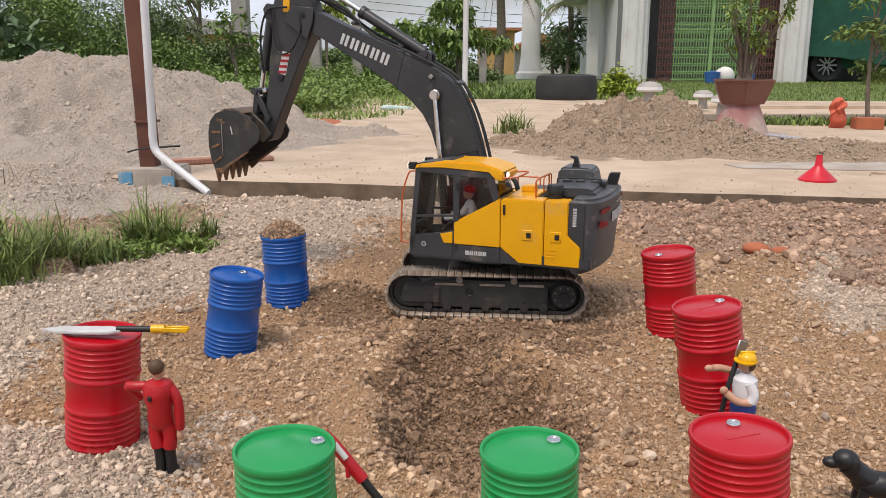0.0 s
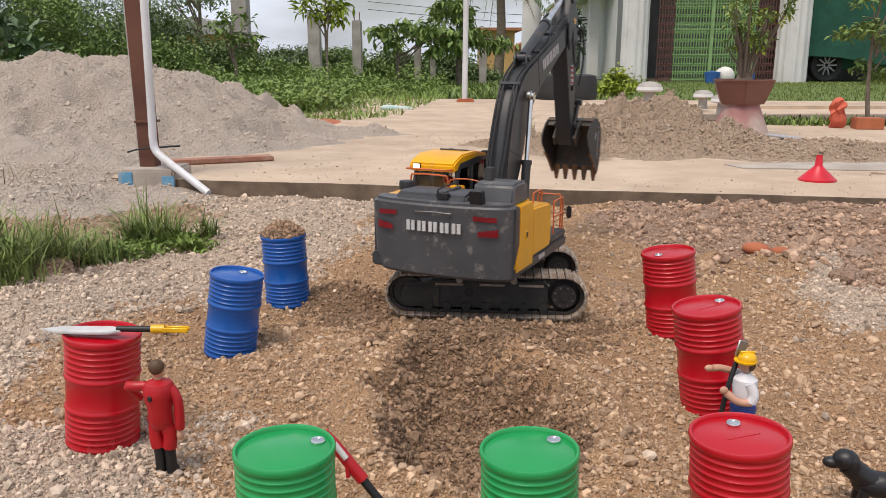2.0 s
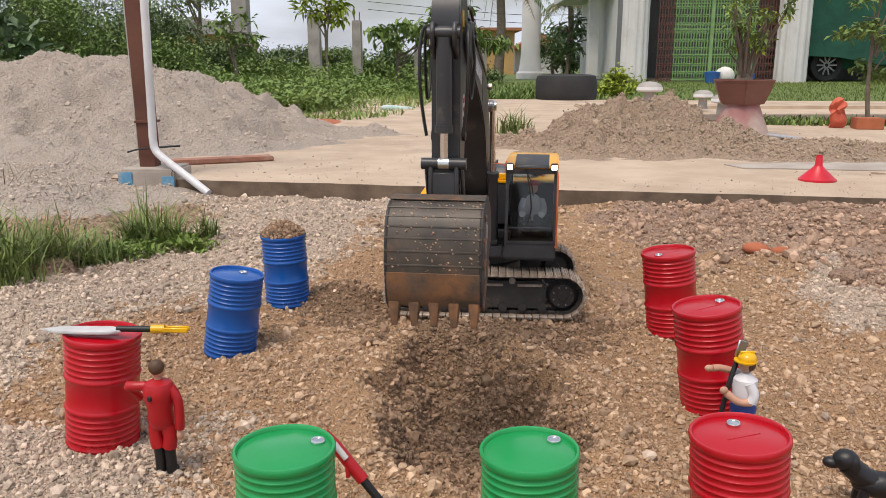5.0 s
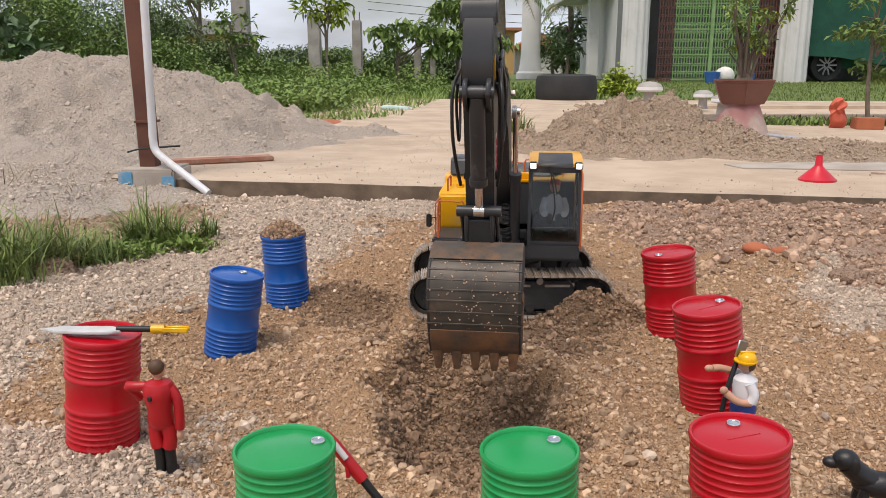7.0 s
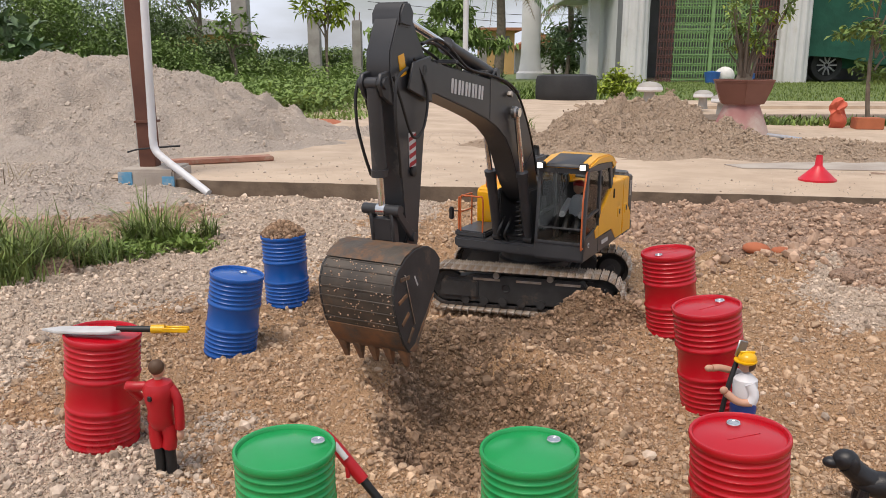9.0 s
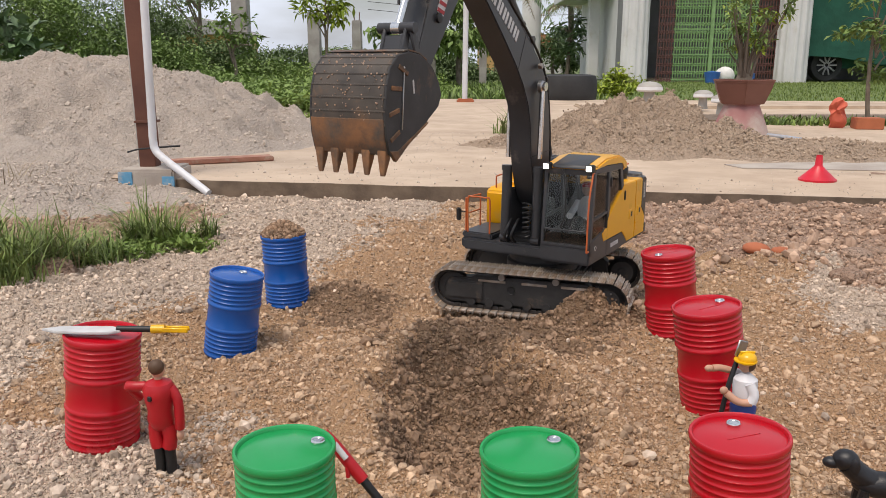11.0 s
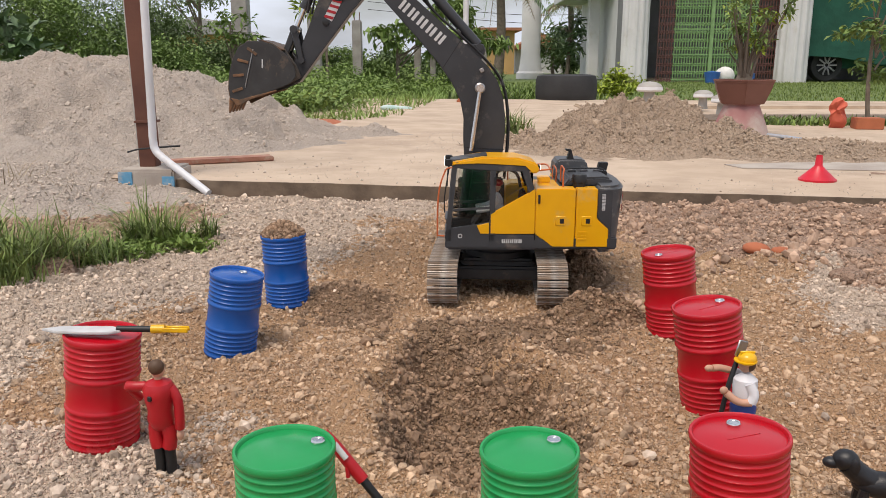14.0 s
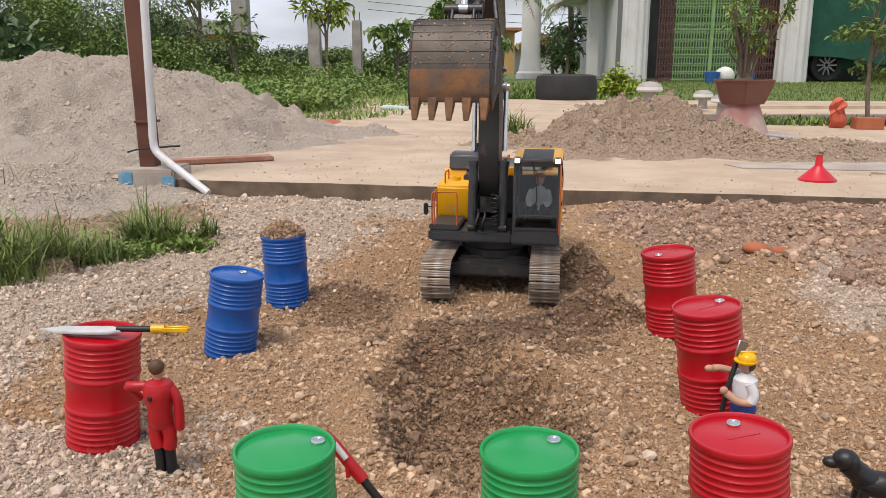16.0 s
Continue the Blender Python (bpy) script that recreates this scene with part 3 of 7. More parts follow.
# ---------- excavator ----------
FOOT = (0.0177, 0.1526)
L_BOOM, L_STICK = 0.3661, 0.1912
ARM_Y = -0.0082
PIN_C, PIN_S = (0.1384, 0.0607), (0.1908, 0.084)
STICK_TAIL, STICK_CYL, ROCKER = (-0.0518, 0.0307), (0.0174, 0.062), (0.166, 0.004)
BUCKET_EAR, CYL_FOOT = (-0.0019, 0.0323), (0.058, 0.098)
ROCK_LEN, LINK_LEN = 0.045, 0.040

excavator = thing("excavator", "yellow and dark grey model tracked excavator, dusty and scratched", "excavator")

# tracks: a belt of shoes round two wheels
TL, TH, TW, TG = 0.136, 0.062, 0.043, 0.078
WR = TH / 2 - 0.004


def belt(s):
    """Point and turn at the length s round a track's belt, from the top's rear."""
    a = TL - WR - 0.004
    straight, arc = 2 * a, math.pi * WR
    total = 2 * (straight + arc)
    s %= total
    zc = TH / 2
    if s < straight:
        return -a + s, zc + WR, 0.0
    s -= straight
    if s < arc:
        th = s / WR
        return a + WR * math.sin(th), zc + WR * math.cos(th), th
    s -= arc
    if s < straight:
        return a - s, zc - WR, math.pi
    s -= straight
    th = math.pi + s / WR
    return -a + WR * math.sin(th), zc + WR * math.cos(th), th


BELT_LEN = 2 * (2 * (TL - WR - 0.004) + math.pi * WR)
N_SHOE = 56
SHOES = []
shoe_bm = merge(box(-0.0047, 0.0047, -TW / 2, TW / 2, 0.0, 0.0022, 0.0003, 1), box(-0.0042, -0.0026, -TW / 2, TW / 2, 0.002, 0.0042), box(-0.0006, 0.0006, -TW / 2, TW / 2, 0.002, 0.0036), box(0.0026, 0.0036, -TW / 2, TW / 2, 0.002, 0.0036))
shoe_mesh = to_mesh(shoe_bm, "track_shoe", M["shoe"])
link_mesh = to_mesh(merge(box(-0.0052, 0.0052, -0.009, -0.005, -0.005, 0.0, 0.0008, 1), box(-0.0052, 0.0052, 0.005, 0.009, -0.005, 0.0, 0.0008, 1)), "track_link", M["frame"])
prof = [(-0.125, 0.018), (-0.118, 0.045), (-0.085, 0.047), (-0.08, 0.05), (0.082, 0.05), (0.09, 0.044), (0.09, 0.017), (0.08, 0.012), (-0.115, 0.012)]
for side in (-1, 1):
    y = side * TG
    tf = part("track_frame", move(prism([(x * 0.93, z) for x, z in prof], -0.011, 0.011, 0.0015), pose(0, y, 0)), M["frame"], excavator)
    out = y + side * 0.0125
    for x0, x1 in ((-0.068, -0.03), (-0.008, 0.026), (0.045, 0.078)):
        part("step_plate", box(x0, x1, min(out, out - side * 0.003), max(out, out - side * 0.003), 0.043, 0.0462, 0.0004, 1), M["shoe"], tf)
    part("frame_cover", box(-0.112, -0.06, min(out + side * 0.002, y), max(out + side * 0.002, y), 0.018, 0.042, 0.002), M["frame"], tf)
    part("frame_hole", move(lathe([(0.0, 0), (0.0045, 0), (0.0055, 0.0008), (0.0055, -0.002)], 16), pose(-0.022, out - side * 0.001, 0.034, -90 * side)), M["black"], tf)
    for x in (-0.035, 0.038):
        part("carrier_roller", move(lathe([(0.0, -0.015), (0.0045, -0.015), (0.0045, 0.015), (0.0, 0.016)], 14), pose(x, y, 0.0515, -90)), M["steel"], excavator)
    for i in range(7):
        part("track_roller", move(lathe([(0.0, -0.013), (0.006, -0.013), (0.0065, -0.006), (0.0045, -0.004), (0.0045, 0.004), (0.0065, 0.006), (0.006, 0.013), (0.0, 0.014)], 14), pose(-0.078 + i * 0.026, y, 0.0145, -90)), M["frame"], excavator)
    part("idler_wheel", move(lathe([(0.0, -0.009), (0.010, -0.009), (0.012, -0.006), (0.021, -0.006), (0.0225, -0.004), (0.0225, 0.004), (0.021, 0.006), (0.012, 0.006), (0.010, 0.009), (0.0, 0.009)], 28), pose(-(TL - WR - 0.004), y, TH / 2, -90)), M["frame"], excavator)
    sp = lathe([(0.0, -0.012), (0.006, -0.012), (0.007, -0.010), (0.016, -0.010), (0.018, -0.006), (0.0215, -0.003), (0.0215, 0.003), (0.018, 0.006), (0.016, 0.0125), (0.0065, 0.0125), (0.0055, 0.015), (0.0, 0.015)], 30)
    hub = part("drive_sprocket", move(sp, pose(TL - WR - 0.004, y, TH / 2, -90 * side)), M["frame"], excavator)
    gear = [((0.0252 if i % 4 in (1, 2) else 0.0212) * math.cos(2 * math.pi * i / 56), (0.0252 if i % 4 in (1, 2) else 0.0212) * math.sin(2 * math.pi * i / 56)) for i in range(56)]
    part("sprocket_ring", move(plan(gear, -0.0026, 0.0026), pose(TL - WR - 0.004, y, TH / 2, -90 * side)), M["frame"], hub, smooth=False)
    for i in range(8):
        a = 2 * math.pi * (i + 0.5) / 8
        part("sprocket_bolt", move(lathe([(0.0, 0.0148), (0.0011, 0.0146), (0.0013, 0.0120), (0.0, 0.0118)], 8), pose(TL - WR - 0.004, y, TH / 2, -90 * side) @ pose(0.0125 * math.cos(a), 0.0125 * math.sin(a), 0)), M["steel"], hub)
    for i in range(N_SHOE):
        x, z, th = belt((i + 0.5) / N_SHOE * BELT_LEN)
        z += 0.0015 * math.sin(x * 40 + 1) * (1 if th == 0 else 0)
        m = pose(x, y, z, 0, math.degrees(th), 0)
        s = new("track_shoe", shoe_mesh)
        SHOES.append((s, side, i))
        s.parent, s.matrix_basis = excavator, m
        k = new("track_link", link_mesh)
        k.parent, k.matrix_basis = s, Matrix()
cf = merge(box(-0.05, 0.05, -0.055, 0.055, 0.030, 0.052, 0.004), move(box(-0.016, 0.016, -0.078, 0.078, 0.022, 0.042, 0.004), pose(0.045, 0, 0)), move(box(-0.016, 0.016, -0.078, 0.078, 0.022, 0.042, 0.004), pose(-0.045, 0, 0)), move(lathe([(0.0, 0.05), (0.05, 0.05), (0.05, 0.06), (0.046, 0.062), (0.046, 0.078), (0.0, 0.078)], 40), pose(0, 0, 0)))
part("centre_frame", cf, M["frame"], excavator)

# upper body; x forward, y to the machine's left
upper = part("upper_body", box(-0.155, 0.066, -0.094, 0.03, 0.076, 0.092, 0.003), M["dark"], excavator, "dark grey revolving deck")
YL, CABR = 0.0985, 0.032
part("deck_front", box(0.0, 0.05, -0.036, 0.03, 0.0765, 0.1, 0.003), M["black"], upper)
part("side_deck", box(-0.05, 0.079, 0.03, YL, 0.0775, 0.0925, 0.002), M["dark"], upper)
for y_ in (0.010, -0.0315):
    part("boom_bracket", box(-0.008, 0.062, y_, y_ + 0.005, 0.09, 0.165, 0.002), M["dark"], upper)
part("side_skirt", box(-0.165, -0.048, 0.06, YL - 0.001, 0.0785, 0.096, 0.002), M["dark"], upper)
# counterweight with a rounded back
arc = [(-0.148 - 0.034 * math.cos(math.radians(a)) ** 0.6 * 1.0, 0.0965 * math.sin(math.radians(a))) for a in range(-88, 89, 8)]
cw_plan = [(-0.135, 0.097)] + [(x, y) for x, y in arc[::-1]] + [(-0.135, -0.097)]
cwb = plan(cw_plan, 0.073, 0.170, 0.005, 3, 50)
for v in cwb.verts:
    if v.co.z < 0.09 and v.co.x < -0.15:
        v.co.x += (0.09 - v.co.z) * 0.55
cw = part("counterweight", cwb, M["tail"], upper, "grey rounded counterweight with scraped paint")


def back_x(y):
    s = max(-1, min(1, y / 0.0965))
    return -0.148 - 0.034 * math.cos(math.asin(s)) ** 0.6


def letters(parent, m, width, height_, material, count=5, name="letter_bar", gap=0.22, bend=None):
    """A lettered word as plain upright bars."""
    w = width / count
    for i in range(count):
        x0 = -width / 2 + i * w
        b = merge(box(x0 + w * gap / 2, x0 + w * (0.5 - gap * 0.3), -0.0005, 0.0005, -height_ / 2, height_ / 2), box(x0 + w * (0.5 + gap * 0.3), x0 + w * (1 - gap / 2), -0.0005, 0.0005, -height_ / 2, height_ / 2))
        mm = bend(x0 + w / 2) @ pose(-(x0 + w / 2), 0, 0) if bend else Matrix()
        part(name, move(b, m @ mm), material, parent, smooth=False)


# word on the counterweight: short bars that follow its curve
for i in range(5):
    y = 0.031 - i * 0.0155
    b = merge(box(-0.0008, 0.0008, 0.001, 0.0056, -0.0062, 0.0062), box(-0.0008, 0.0008, -0.0056, -0.001, -0.0062, 0.0062))
    part("letter_bar", move(b, pose(back_x(y) - 0.0004, y, 0.14, 0, 0, -60 * y)), M["white"], cw, smooth=False)
part("grab_bar", tube([(back_x(0.03), 0.024, 0.158), (back_x(0.02) - 0.002, 0.022, 0.158), (back_x(0) - 0.002, 0, 0.159), (back_x(0.02) - 0.002, -0.022, 0.158), (back_x(0.03), -0.024, 0.158)], 0.0007, 6), M["steel"], cw)
for sy_ in (-1, 1):
    for (ya, za, yb, zb) in ((0.052, 0.157, 0.08, 0.152), (0.058, 0.138, 0.082, 0.150)):
        n_ = 5
        bmq = bmesh.new()
        top, low = [], []
        for i in range(n_):
            t = i / (n_ - 1)
            yy = sy_ * (ya + (yb - ya) * t)
            zz = za + (zb - za) * t * 0.3
            top.append(bmq.verts.new((back_x(yy) - 0.0009, yy, zz)))
            low.append(bmq.verts.new((back_x(yy) - 0.0009, yy, zz - 0.006 - (0.004 * t if za < 0.14 else 0))))
        for i in range(n_ - 1):
            bmq.faces.new((top[i], top[i + 1], low[i + 1], low[i]))
        bmesh.ops.solidify(bmq, geom=bmq.faces[:], thickness=0.0006)
        part("reflector", bmq, M["redprint"], cw, smooth=False)

# left engine side: yellow panels
part("left_panel", prism([(-0.047, 0.101), (-0.047, 0.164), (-0.05, 0.166), (-0.104, 0.166), (-0.104, 0.0815), (-0.072, 0.0815)], 0.07, YL, 0.0012), M["yellow"], upper, "yellow engine side panel")
part("left_rear_panel", prism([(-0.105, 0.0815), (-0.105, 0.166), (-0.135, 0.166), (-0.135, 0.123), (-0.152, 0.108), (-0.152, 0.0815)], 0.07, YL, 0.0012), M["yellow"], upper, "yellow rear side panel with a latch")
part("left_dark_panel", prism([(-0.1355, 0.166), (-0.156, 0.164), (-0.156, 0.082), (-0.1525, 0.082), (-0.1525, 0.1085), (-0.1355, 0.1235)], 0.07, YL - 0.0005, 0.001), M["dark"], upper)
part("left_lower_panel", prism([(-0.0475, 0.1), (-0.0475, 0.08), (-0.073, 0.08), (-0.0725, 0.082)], 0.07, YL - 0.0005), M["dark"], upper)
for x in (-0.083, -0.12):
    part("panel_latch", merge(box(x - 0.007, x + 0.007, YL - 0.001, YL + 0.001, 0.113, 0.127, 0.0008, 1)), M["yellow"], upper)
    part("latch_recess", box(x - 0.005, x + 0.001, YL, YL + 0.0013, 0.1165, 0.1235), M["black"], upper)
part("panel_handle", box(-0.0535, -0.0505, YL, YL + 0.0018, 0.145, 0.158, 0.0005, 1), M["black"], upper)
for i in range(3):
    part("panel_vent", box(-0.121, -0.108, YL, YL + 0.0006, 0.092 + i * 0.005, 0.0945 + i * 0.005), M["yellow"], upper)
letters(upper, pose(-0.1435, YL + 0.0002, 0.147, 0, 90, 0), 0.024, 0.0048, M["white"], 6, "model_bar")
# right side: yellow tank and boxes
part("right_panel", prism([(-0.152, 0.0835), (-0.152, 0.1), (-0.14, 0.118), (-0.14, 0.166), (-0.094, 0.166), (-0.09, 0.16), (-0.09, 0.0835)], -YL, -0.06, 0.0012), M["yellow"], upper, "yellow pump compartment panel")
part("right_dark_panel", prism([(-0.1405, 0.166), (-0.156, 0.164), (-0.156, 0.09), (-0.1525, 0.1), (-0.1405, 0.1185)], -YL + 0.0005, -0.06, 0.001), M["dark"], upper)
part("fuel_tank", prism([(-0.089, 0.0915), (-0.089, 0.152), (-0.086, 0.156), (-0.018, 0.152), (-0.012, 0.147), (-0.012, 0.1), (-0.018, 0.0915)], -YL + 0.001, -0.045, 0.004, 3), M["yellow"], upper, "rounded yellow fuel tank")
part("tank_cap", lathe([(0.0, 0), (0.006, 0), (0.006, 0.005), (0.0, 0.005)], 16), M["yellow"], upper, at=pose(-0.045, -0.07, 0.1535))
part("right_step", box(-0.012, 0.062, -YL + 0.002, -0.05, 0.092, 0.101, 0.002), M["dark"], upper)
part("right_skirt", box(-0.155, 0.062, -YL + 0.001, -0.06, 0.0775, 0.0915, 0.002), M["dark"], upper)
letters(upper, pose(-0.052, -YL + 0.0004, 0.0855), 0.024, 0.0055, M["white"])
part("panel_latch", box(-0.122, -0.112, -YL - 0.001, -YL + 0.001, 0.122, 0.132, 0.0006, 1), M["yellow"], upper)
part("latch_recess", box(-0.120, -0.115, -YL - 0.0014, -YL, 0.1235, 0.1305), M["black"], upper)
# engine deck, hood and exhaust
part("engine_deck", box(-0.15, -0.048, -0.06, 0.07, 0.1, 0.162, 0.002), M["dark"], upper)
part("yellow_deck", box(-0.085, -0.048, 0.0, 0.072, 0.1615, 0.1655, 0.001), M["yellow"], upper)
part("deck_box", box(-0.075, -0.057, 0.012, 0.034, 0.1655, 0.1735, 0.001), M["yellow"], upper)
part("engine_hood", prism([(-0.165, 0.164), (-0.16, 0.176), (-0.15, 0.1785), (-0.1, 0.1765), (-0.09, 0.164)], -0.035, 0.062, 0.003, 2), M["dark"], upper)
for x in (-0.15, -0.13, -0.112):
    part("hood_hinge", box(x - 0.006, x + 0.006, -0.005, 0.0, 0.1755, 0.181, 0.0012, 1), M["dark"], upper)
part("hood_rail", tube([(-0.158, 0.004, 0.178), (-0.155, 0.004, 0.183), (-0.105, 0.004, 0.183), (-0.1, 0.004, 0.177)], 0.0011, 6), M["black"], upper)
part("muffler_cover", prism([(-0.146, 0.164), (-0.14, 0.189), (-0.135, 0.192), (-0.098, 0.192), (-0.092, 0.189), (-0.088, 0.164)], -0.09, -0.036, 0.004, 3), M["tail"], upper)
part("exhaust_pipe", prism([(-0.121, 0.19), (-0.116, 0.207), (-0.106, 0.208), (-0.107, 0.2055), (-0.113, 0.204), (-0.109, 0.19)], -0.052, -0.040, 0.001), M["black"], upper)
part("air_filter", lathe([(0.009, 0.0), (0.009, 0.007), (0.0105, 0.0075), (0.0105, 0.017), (0.0095, 0.0185), (0.0, 0.0185)], 26), M["black"], upper, at=pose(-0.112, 0.072, 0.165))
part("rear_bracket", prism([(-0.172, 0.168), (-0.176, 0.186), (-0.162, 0.186), (-0.158, 0.168)], -0.06, -0.044, 0.001), M["black"], upper)
part("camera_box", box(-0.165, -0.156, -0.012, 0.004, 0.172, 0.179, 0.001), M["black"], upper)


def rail(pts, r=0.0012, parent=upper, m="orange", label="orange tubular handrail"):
    return part("handrail", tube(pts, r, 8, 6), M[m], parent, label)


rail([(-0.088, 0.078, 0.166), (-0.088, 0.078, 0.186), (-0.09, 0.07, 0.19), (-0.092, 0.03, 0.19), (-0.092, 0.022, 0.186), (-0.092, 0.022, 0.166)])
rail([(0.058, -0.092, 0.1), (0.058, -0.092, 0.142), (0.054, -0.092, 0.147), (0.02, -0.092, 0.147), (0.016, -0.092, 0.142), (0.016, -0.092, 0.1)])
rail([(0.058, -0.092, 0.125), (0.016, -0.092, 0.125)])
rail([(0.06, -0.088, 0.1), (0.06, -0.088, 0.146), (0.06, -0.08, 0.15), (0.06, -0.062, 0.15), (0.06, -0.054, 0.146), (0.06, -0.054, 0.1)])
rail([(-0.02, -0.085, 0.152), (-0.02, -0.085, 0.166), (-0.024, -0.085, 0.169), (-0.05, -0.085, 0.169), (-0.054, -0.085, 0.166), (-0.054, -0.085, 0.154)])
rail([(-0.085, -0.02, 0.164), (-0.085, -0.02, 0.184), (-0.085, 0.02, 0.184), (-0.085, 0.02, 0.164)], 0.0009, upper, "orange")
part("mirror", merge(box(0.062, 0.067, -0.1035, -0.0965, 0.116, 0.134, 0.0015), rod((0.06, -0.092, 0.128), (0.064, -0.098, 0.128), 0.0008)), M["black"], upper, "black side mirror on a stalk")

for k, dy in enumerate((0.0, 0.007)):
    part("foot_hose", tube([(0.016, -0.034 + dy, 0.15), (0.006, -0.036 + dy, 0.168 + 0.002 * k), (-0.012, -0.036 + dy, 0.176 + 0.002 * k), (-0.03, -0.034 + dy, 0.17), (-0.036, -0.033 + dy, 0.15)], 0.0024, 8), M["black"], upper, "thick black hydraulic hose arching behind the boom")
helix = [(0.064 + 0.0052 * math.cos(a_ * math.pi / 3), ARM_Y + 0.012 + 0.0052 * math.sin(a_ * math.pi / 3), 0.104 + 0.0011 * a_) for a_ in range(43)]
part("coil_hose", tube(helix, 0.0014, 6, 2), M["black"], upper, "coiled black hose guard")
for dy in (-0.016, -0.006):
    part("foot_hose", tube([(0.062, ARM_Y + dy, 0.094), (0.074, ARM_Y + dy, 0.104), (0.07, ARM_Y + dy + 0.004, 0.118), (0.056, ARM_Y + dy + 0.002, 0.124)], 0.002, 8), M["black"], upper)

# cab
CX0, CX1, CZ0, CZ1 = -0.047, 0.0805, 0.0805, 0.2045
RF = 0.068


def bar_between(a, b, w, d):
    """A flat pillar between two points of the cab's sides."""
    a, b = Vector(a), Vector(b)
    bm_ = box(-w / 2, w / 2, -d / 2, d / 2, 0, (b - a).length, 0.0008, 1)
    q_ = (b - a).to_track_quat("Z", "Y")
    return move(bm_, Matrix.Translation(a) @ q_.to_matrix().to_4x4())


for yy, nm in ((YL - 0.0015, "left"), (CABR + 0.0015, "right")):
    pil = merge(
        prism([(CX1, CZ0 + 0.01), (CX1 - 0.001, 0.115), (RF + 0.003, CZ1 - 0.005), (RF - 0.004, CZ1 - 0.005), (CX1 - 0.008, 0.115), (CX1 - 0.008, CZ0 + 0.01)], yy - 0.0022, yy + 0.0022, 0.0006, 1),
        prism([(0.018, CZ0 + 0.01), (0.018, CZ1 - 0.008), (0.010, CZ1 - 0.008), (0.010, CZ0 + 0.01)], yy - 0.0022, yy + 0.0022, 0.0006, 1),
        prism([(CX0 + 0.002, 0.166), (CX0 + 0.012, 0.197), (CX0 + 0.022, 0.197), (CX0 + 0.010, 0.16)], yy - 0.0022, yy + 0.0022, 0.0006, 1),
        prism([(RF + 0.002, CZ1 - 0.009), (RF - 0.002, CZ1 - 0.001), (CX0 + 0.008, CZ1 - 0.006), (CX0 + 0.008, CZ1 - 0.014), (0.01, CZ1 - 0.013)], yy - 0.0024, yy + 0.0024, 0.0008, 1),
        prism([(CX1 - 0.006, 0.1335), (CX1 - 0.006, 0.1365), (0.016, 0.1405), (0.016, 0.1375)], yy - 0.0018, yy + 0.0018))
    part("cab_pillar", pil, M["dark"], upper)
    if nm == "left":
        part("cab_door_panel", prism([(CX1, CZ0), (CX1, 0.108), (0.018, 0.118), (0.018, CZ0)], yy - 0.0022, yy + 0.0022, 0.001), M["dark"], upper, "dark grey lower cab door")
        part("cab_rear_panel", prism([(0.0172, 0.101), (0.0172, 0.130), (-0.0465, 0.166), (-0.0465, 0.101)], yy - 0.0022, yy + 0.0024, 0.0008), M["yellow"], upper, "yellow panel behind the cab door")
        part("cab_yellow_tip", prism([(0.0188, 0.1015), (0.0188, 0.1175), (0.0365, 0.1135), (0.031, 0.1015)], yy, yy + 0.003, 0.0004, 1), M["yellow"], upper)
        part("cab_lower_panel", prism([(0.0172, CZ0), (0.0172, 0.1005), (-0.0465, 0.1), (-0.0465, CZ0)], yy - 0.0022, yy + 0.0022, 0.0008), M["dark"], upper)
        letters(upper, pose(-0.014, yy + 0.0024, 0.0905), 0.03, 0.0055, M["white"])
        part("round_badge", move(lathe([(0.0022, 0), (0.0032, 0), (0.0032, 0.0006), (0.0022, 0.0006)], 20, False), pose(0.06, yy + 0.0022, 0.098, -90)), M["white"], upper)
        part("door_handle", box(0.019, 0.0225, yy + 0.002, yy + 0.004, 0.128, 0.134, 0.0006, 1), M["black"], upper)
        part("door_hinge", box(0.009, 0.013, yy + 0.002, yy + 0.004, 0.172, 0.184, 0.0006, 1), M["black"], upper)
    else:
        part("cab_right_panel", prism([(CX1, CZ0), (CX1, 0.112), (CX0, 0.112), (CX0, CZ0)], yy - 0.0022, yy + 0.0022, 0.001), M["dark"], upper)
    g1 = prism([(CX1 - 0.007, 0.110), (RF - 0.003, CZ1 - 0.008), (0.016, CZ1 - 0.01), (0.016, 0.118)], yy - 0.0004, yy + 0.0004)
    p1 = part("side_window", g1, M["glass"], upper, "clear cab side window", smooth=False)
    g2 = prism([(0.011, CZ1 - 0.012), (CX0 + 0.018, CZ1 - 0.014), (CX0 + 0.008, 0.162), (0.011, 0.13)], yy - 0.0004, yy + 0.0004)
    p2 = part("side_window", g2, M["glass"], upper, smooth=False)
    p1.visible_shadow = p2.visible_shadow = False
part("cab_front_base", box(CX1 - 0.0035, CX1 + 0.001, CABR, YL, CZ0, 0.1, 0.0012), M["dark"], upper)
part("windscreen_sill", box(CX1 - 0.003, CX1 + 0.0012, CABR, YL, 0.1, 0.104, 0.001), M["dark"], upper)
part("windscreen_bar", box(CX1 - 0.003, CX1 + 0.001, CABR + 0.004, YL - 0.004, 0.121, 0.1225), M["dark"], upper)
part("windscreen_header", move(box(-0.0015, 0.0012, CABR, YL, -0.002, 0.006, 0.001), pose(RF + 0.003, 0, CZ1 - 0.010)), M["dark"], upper)
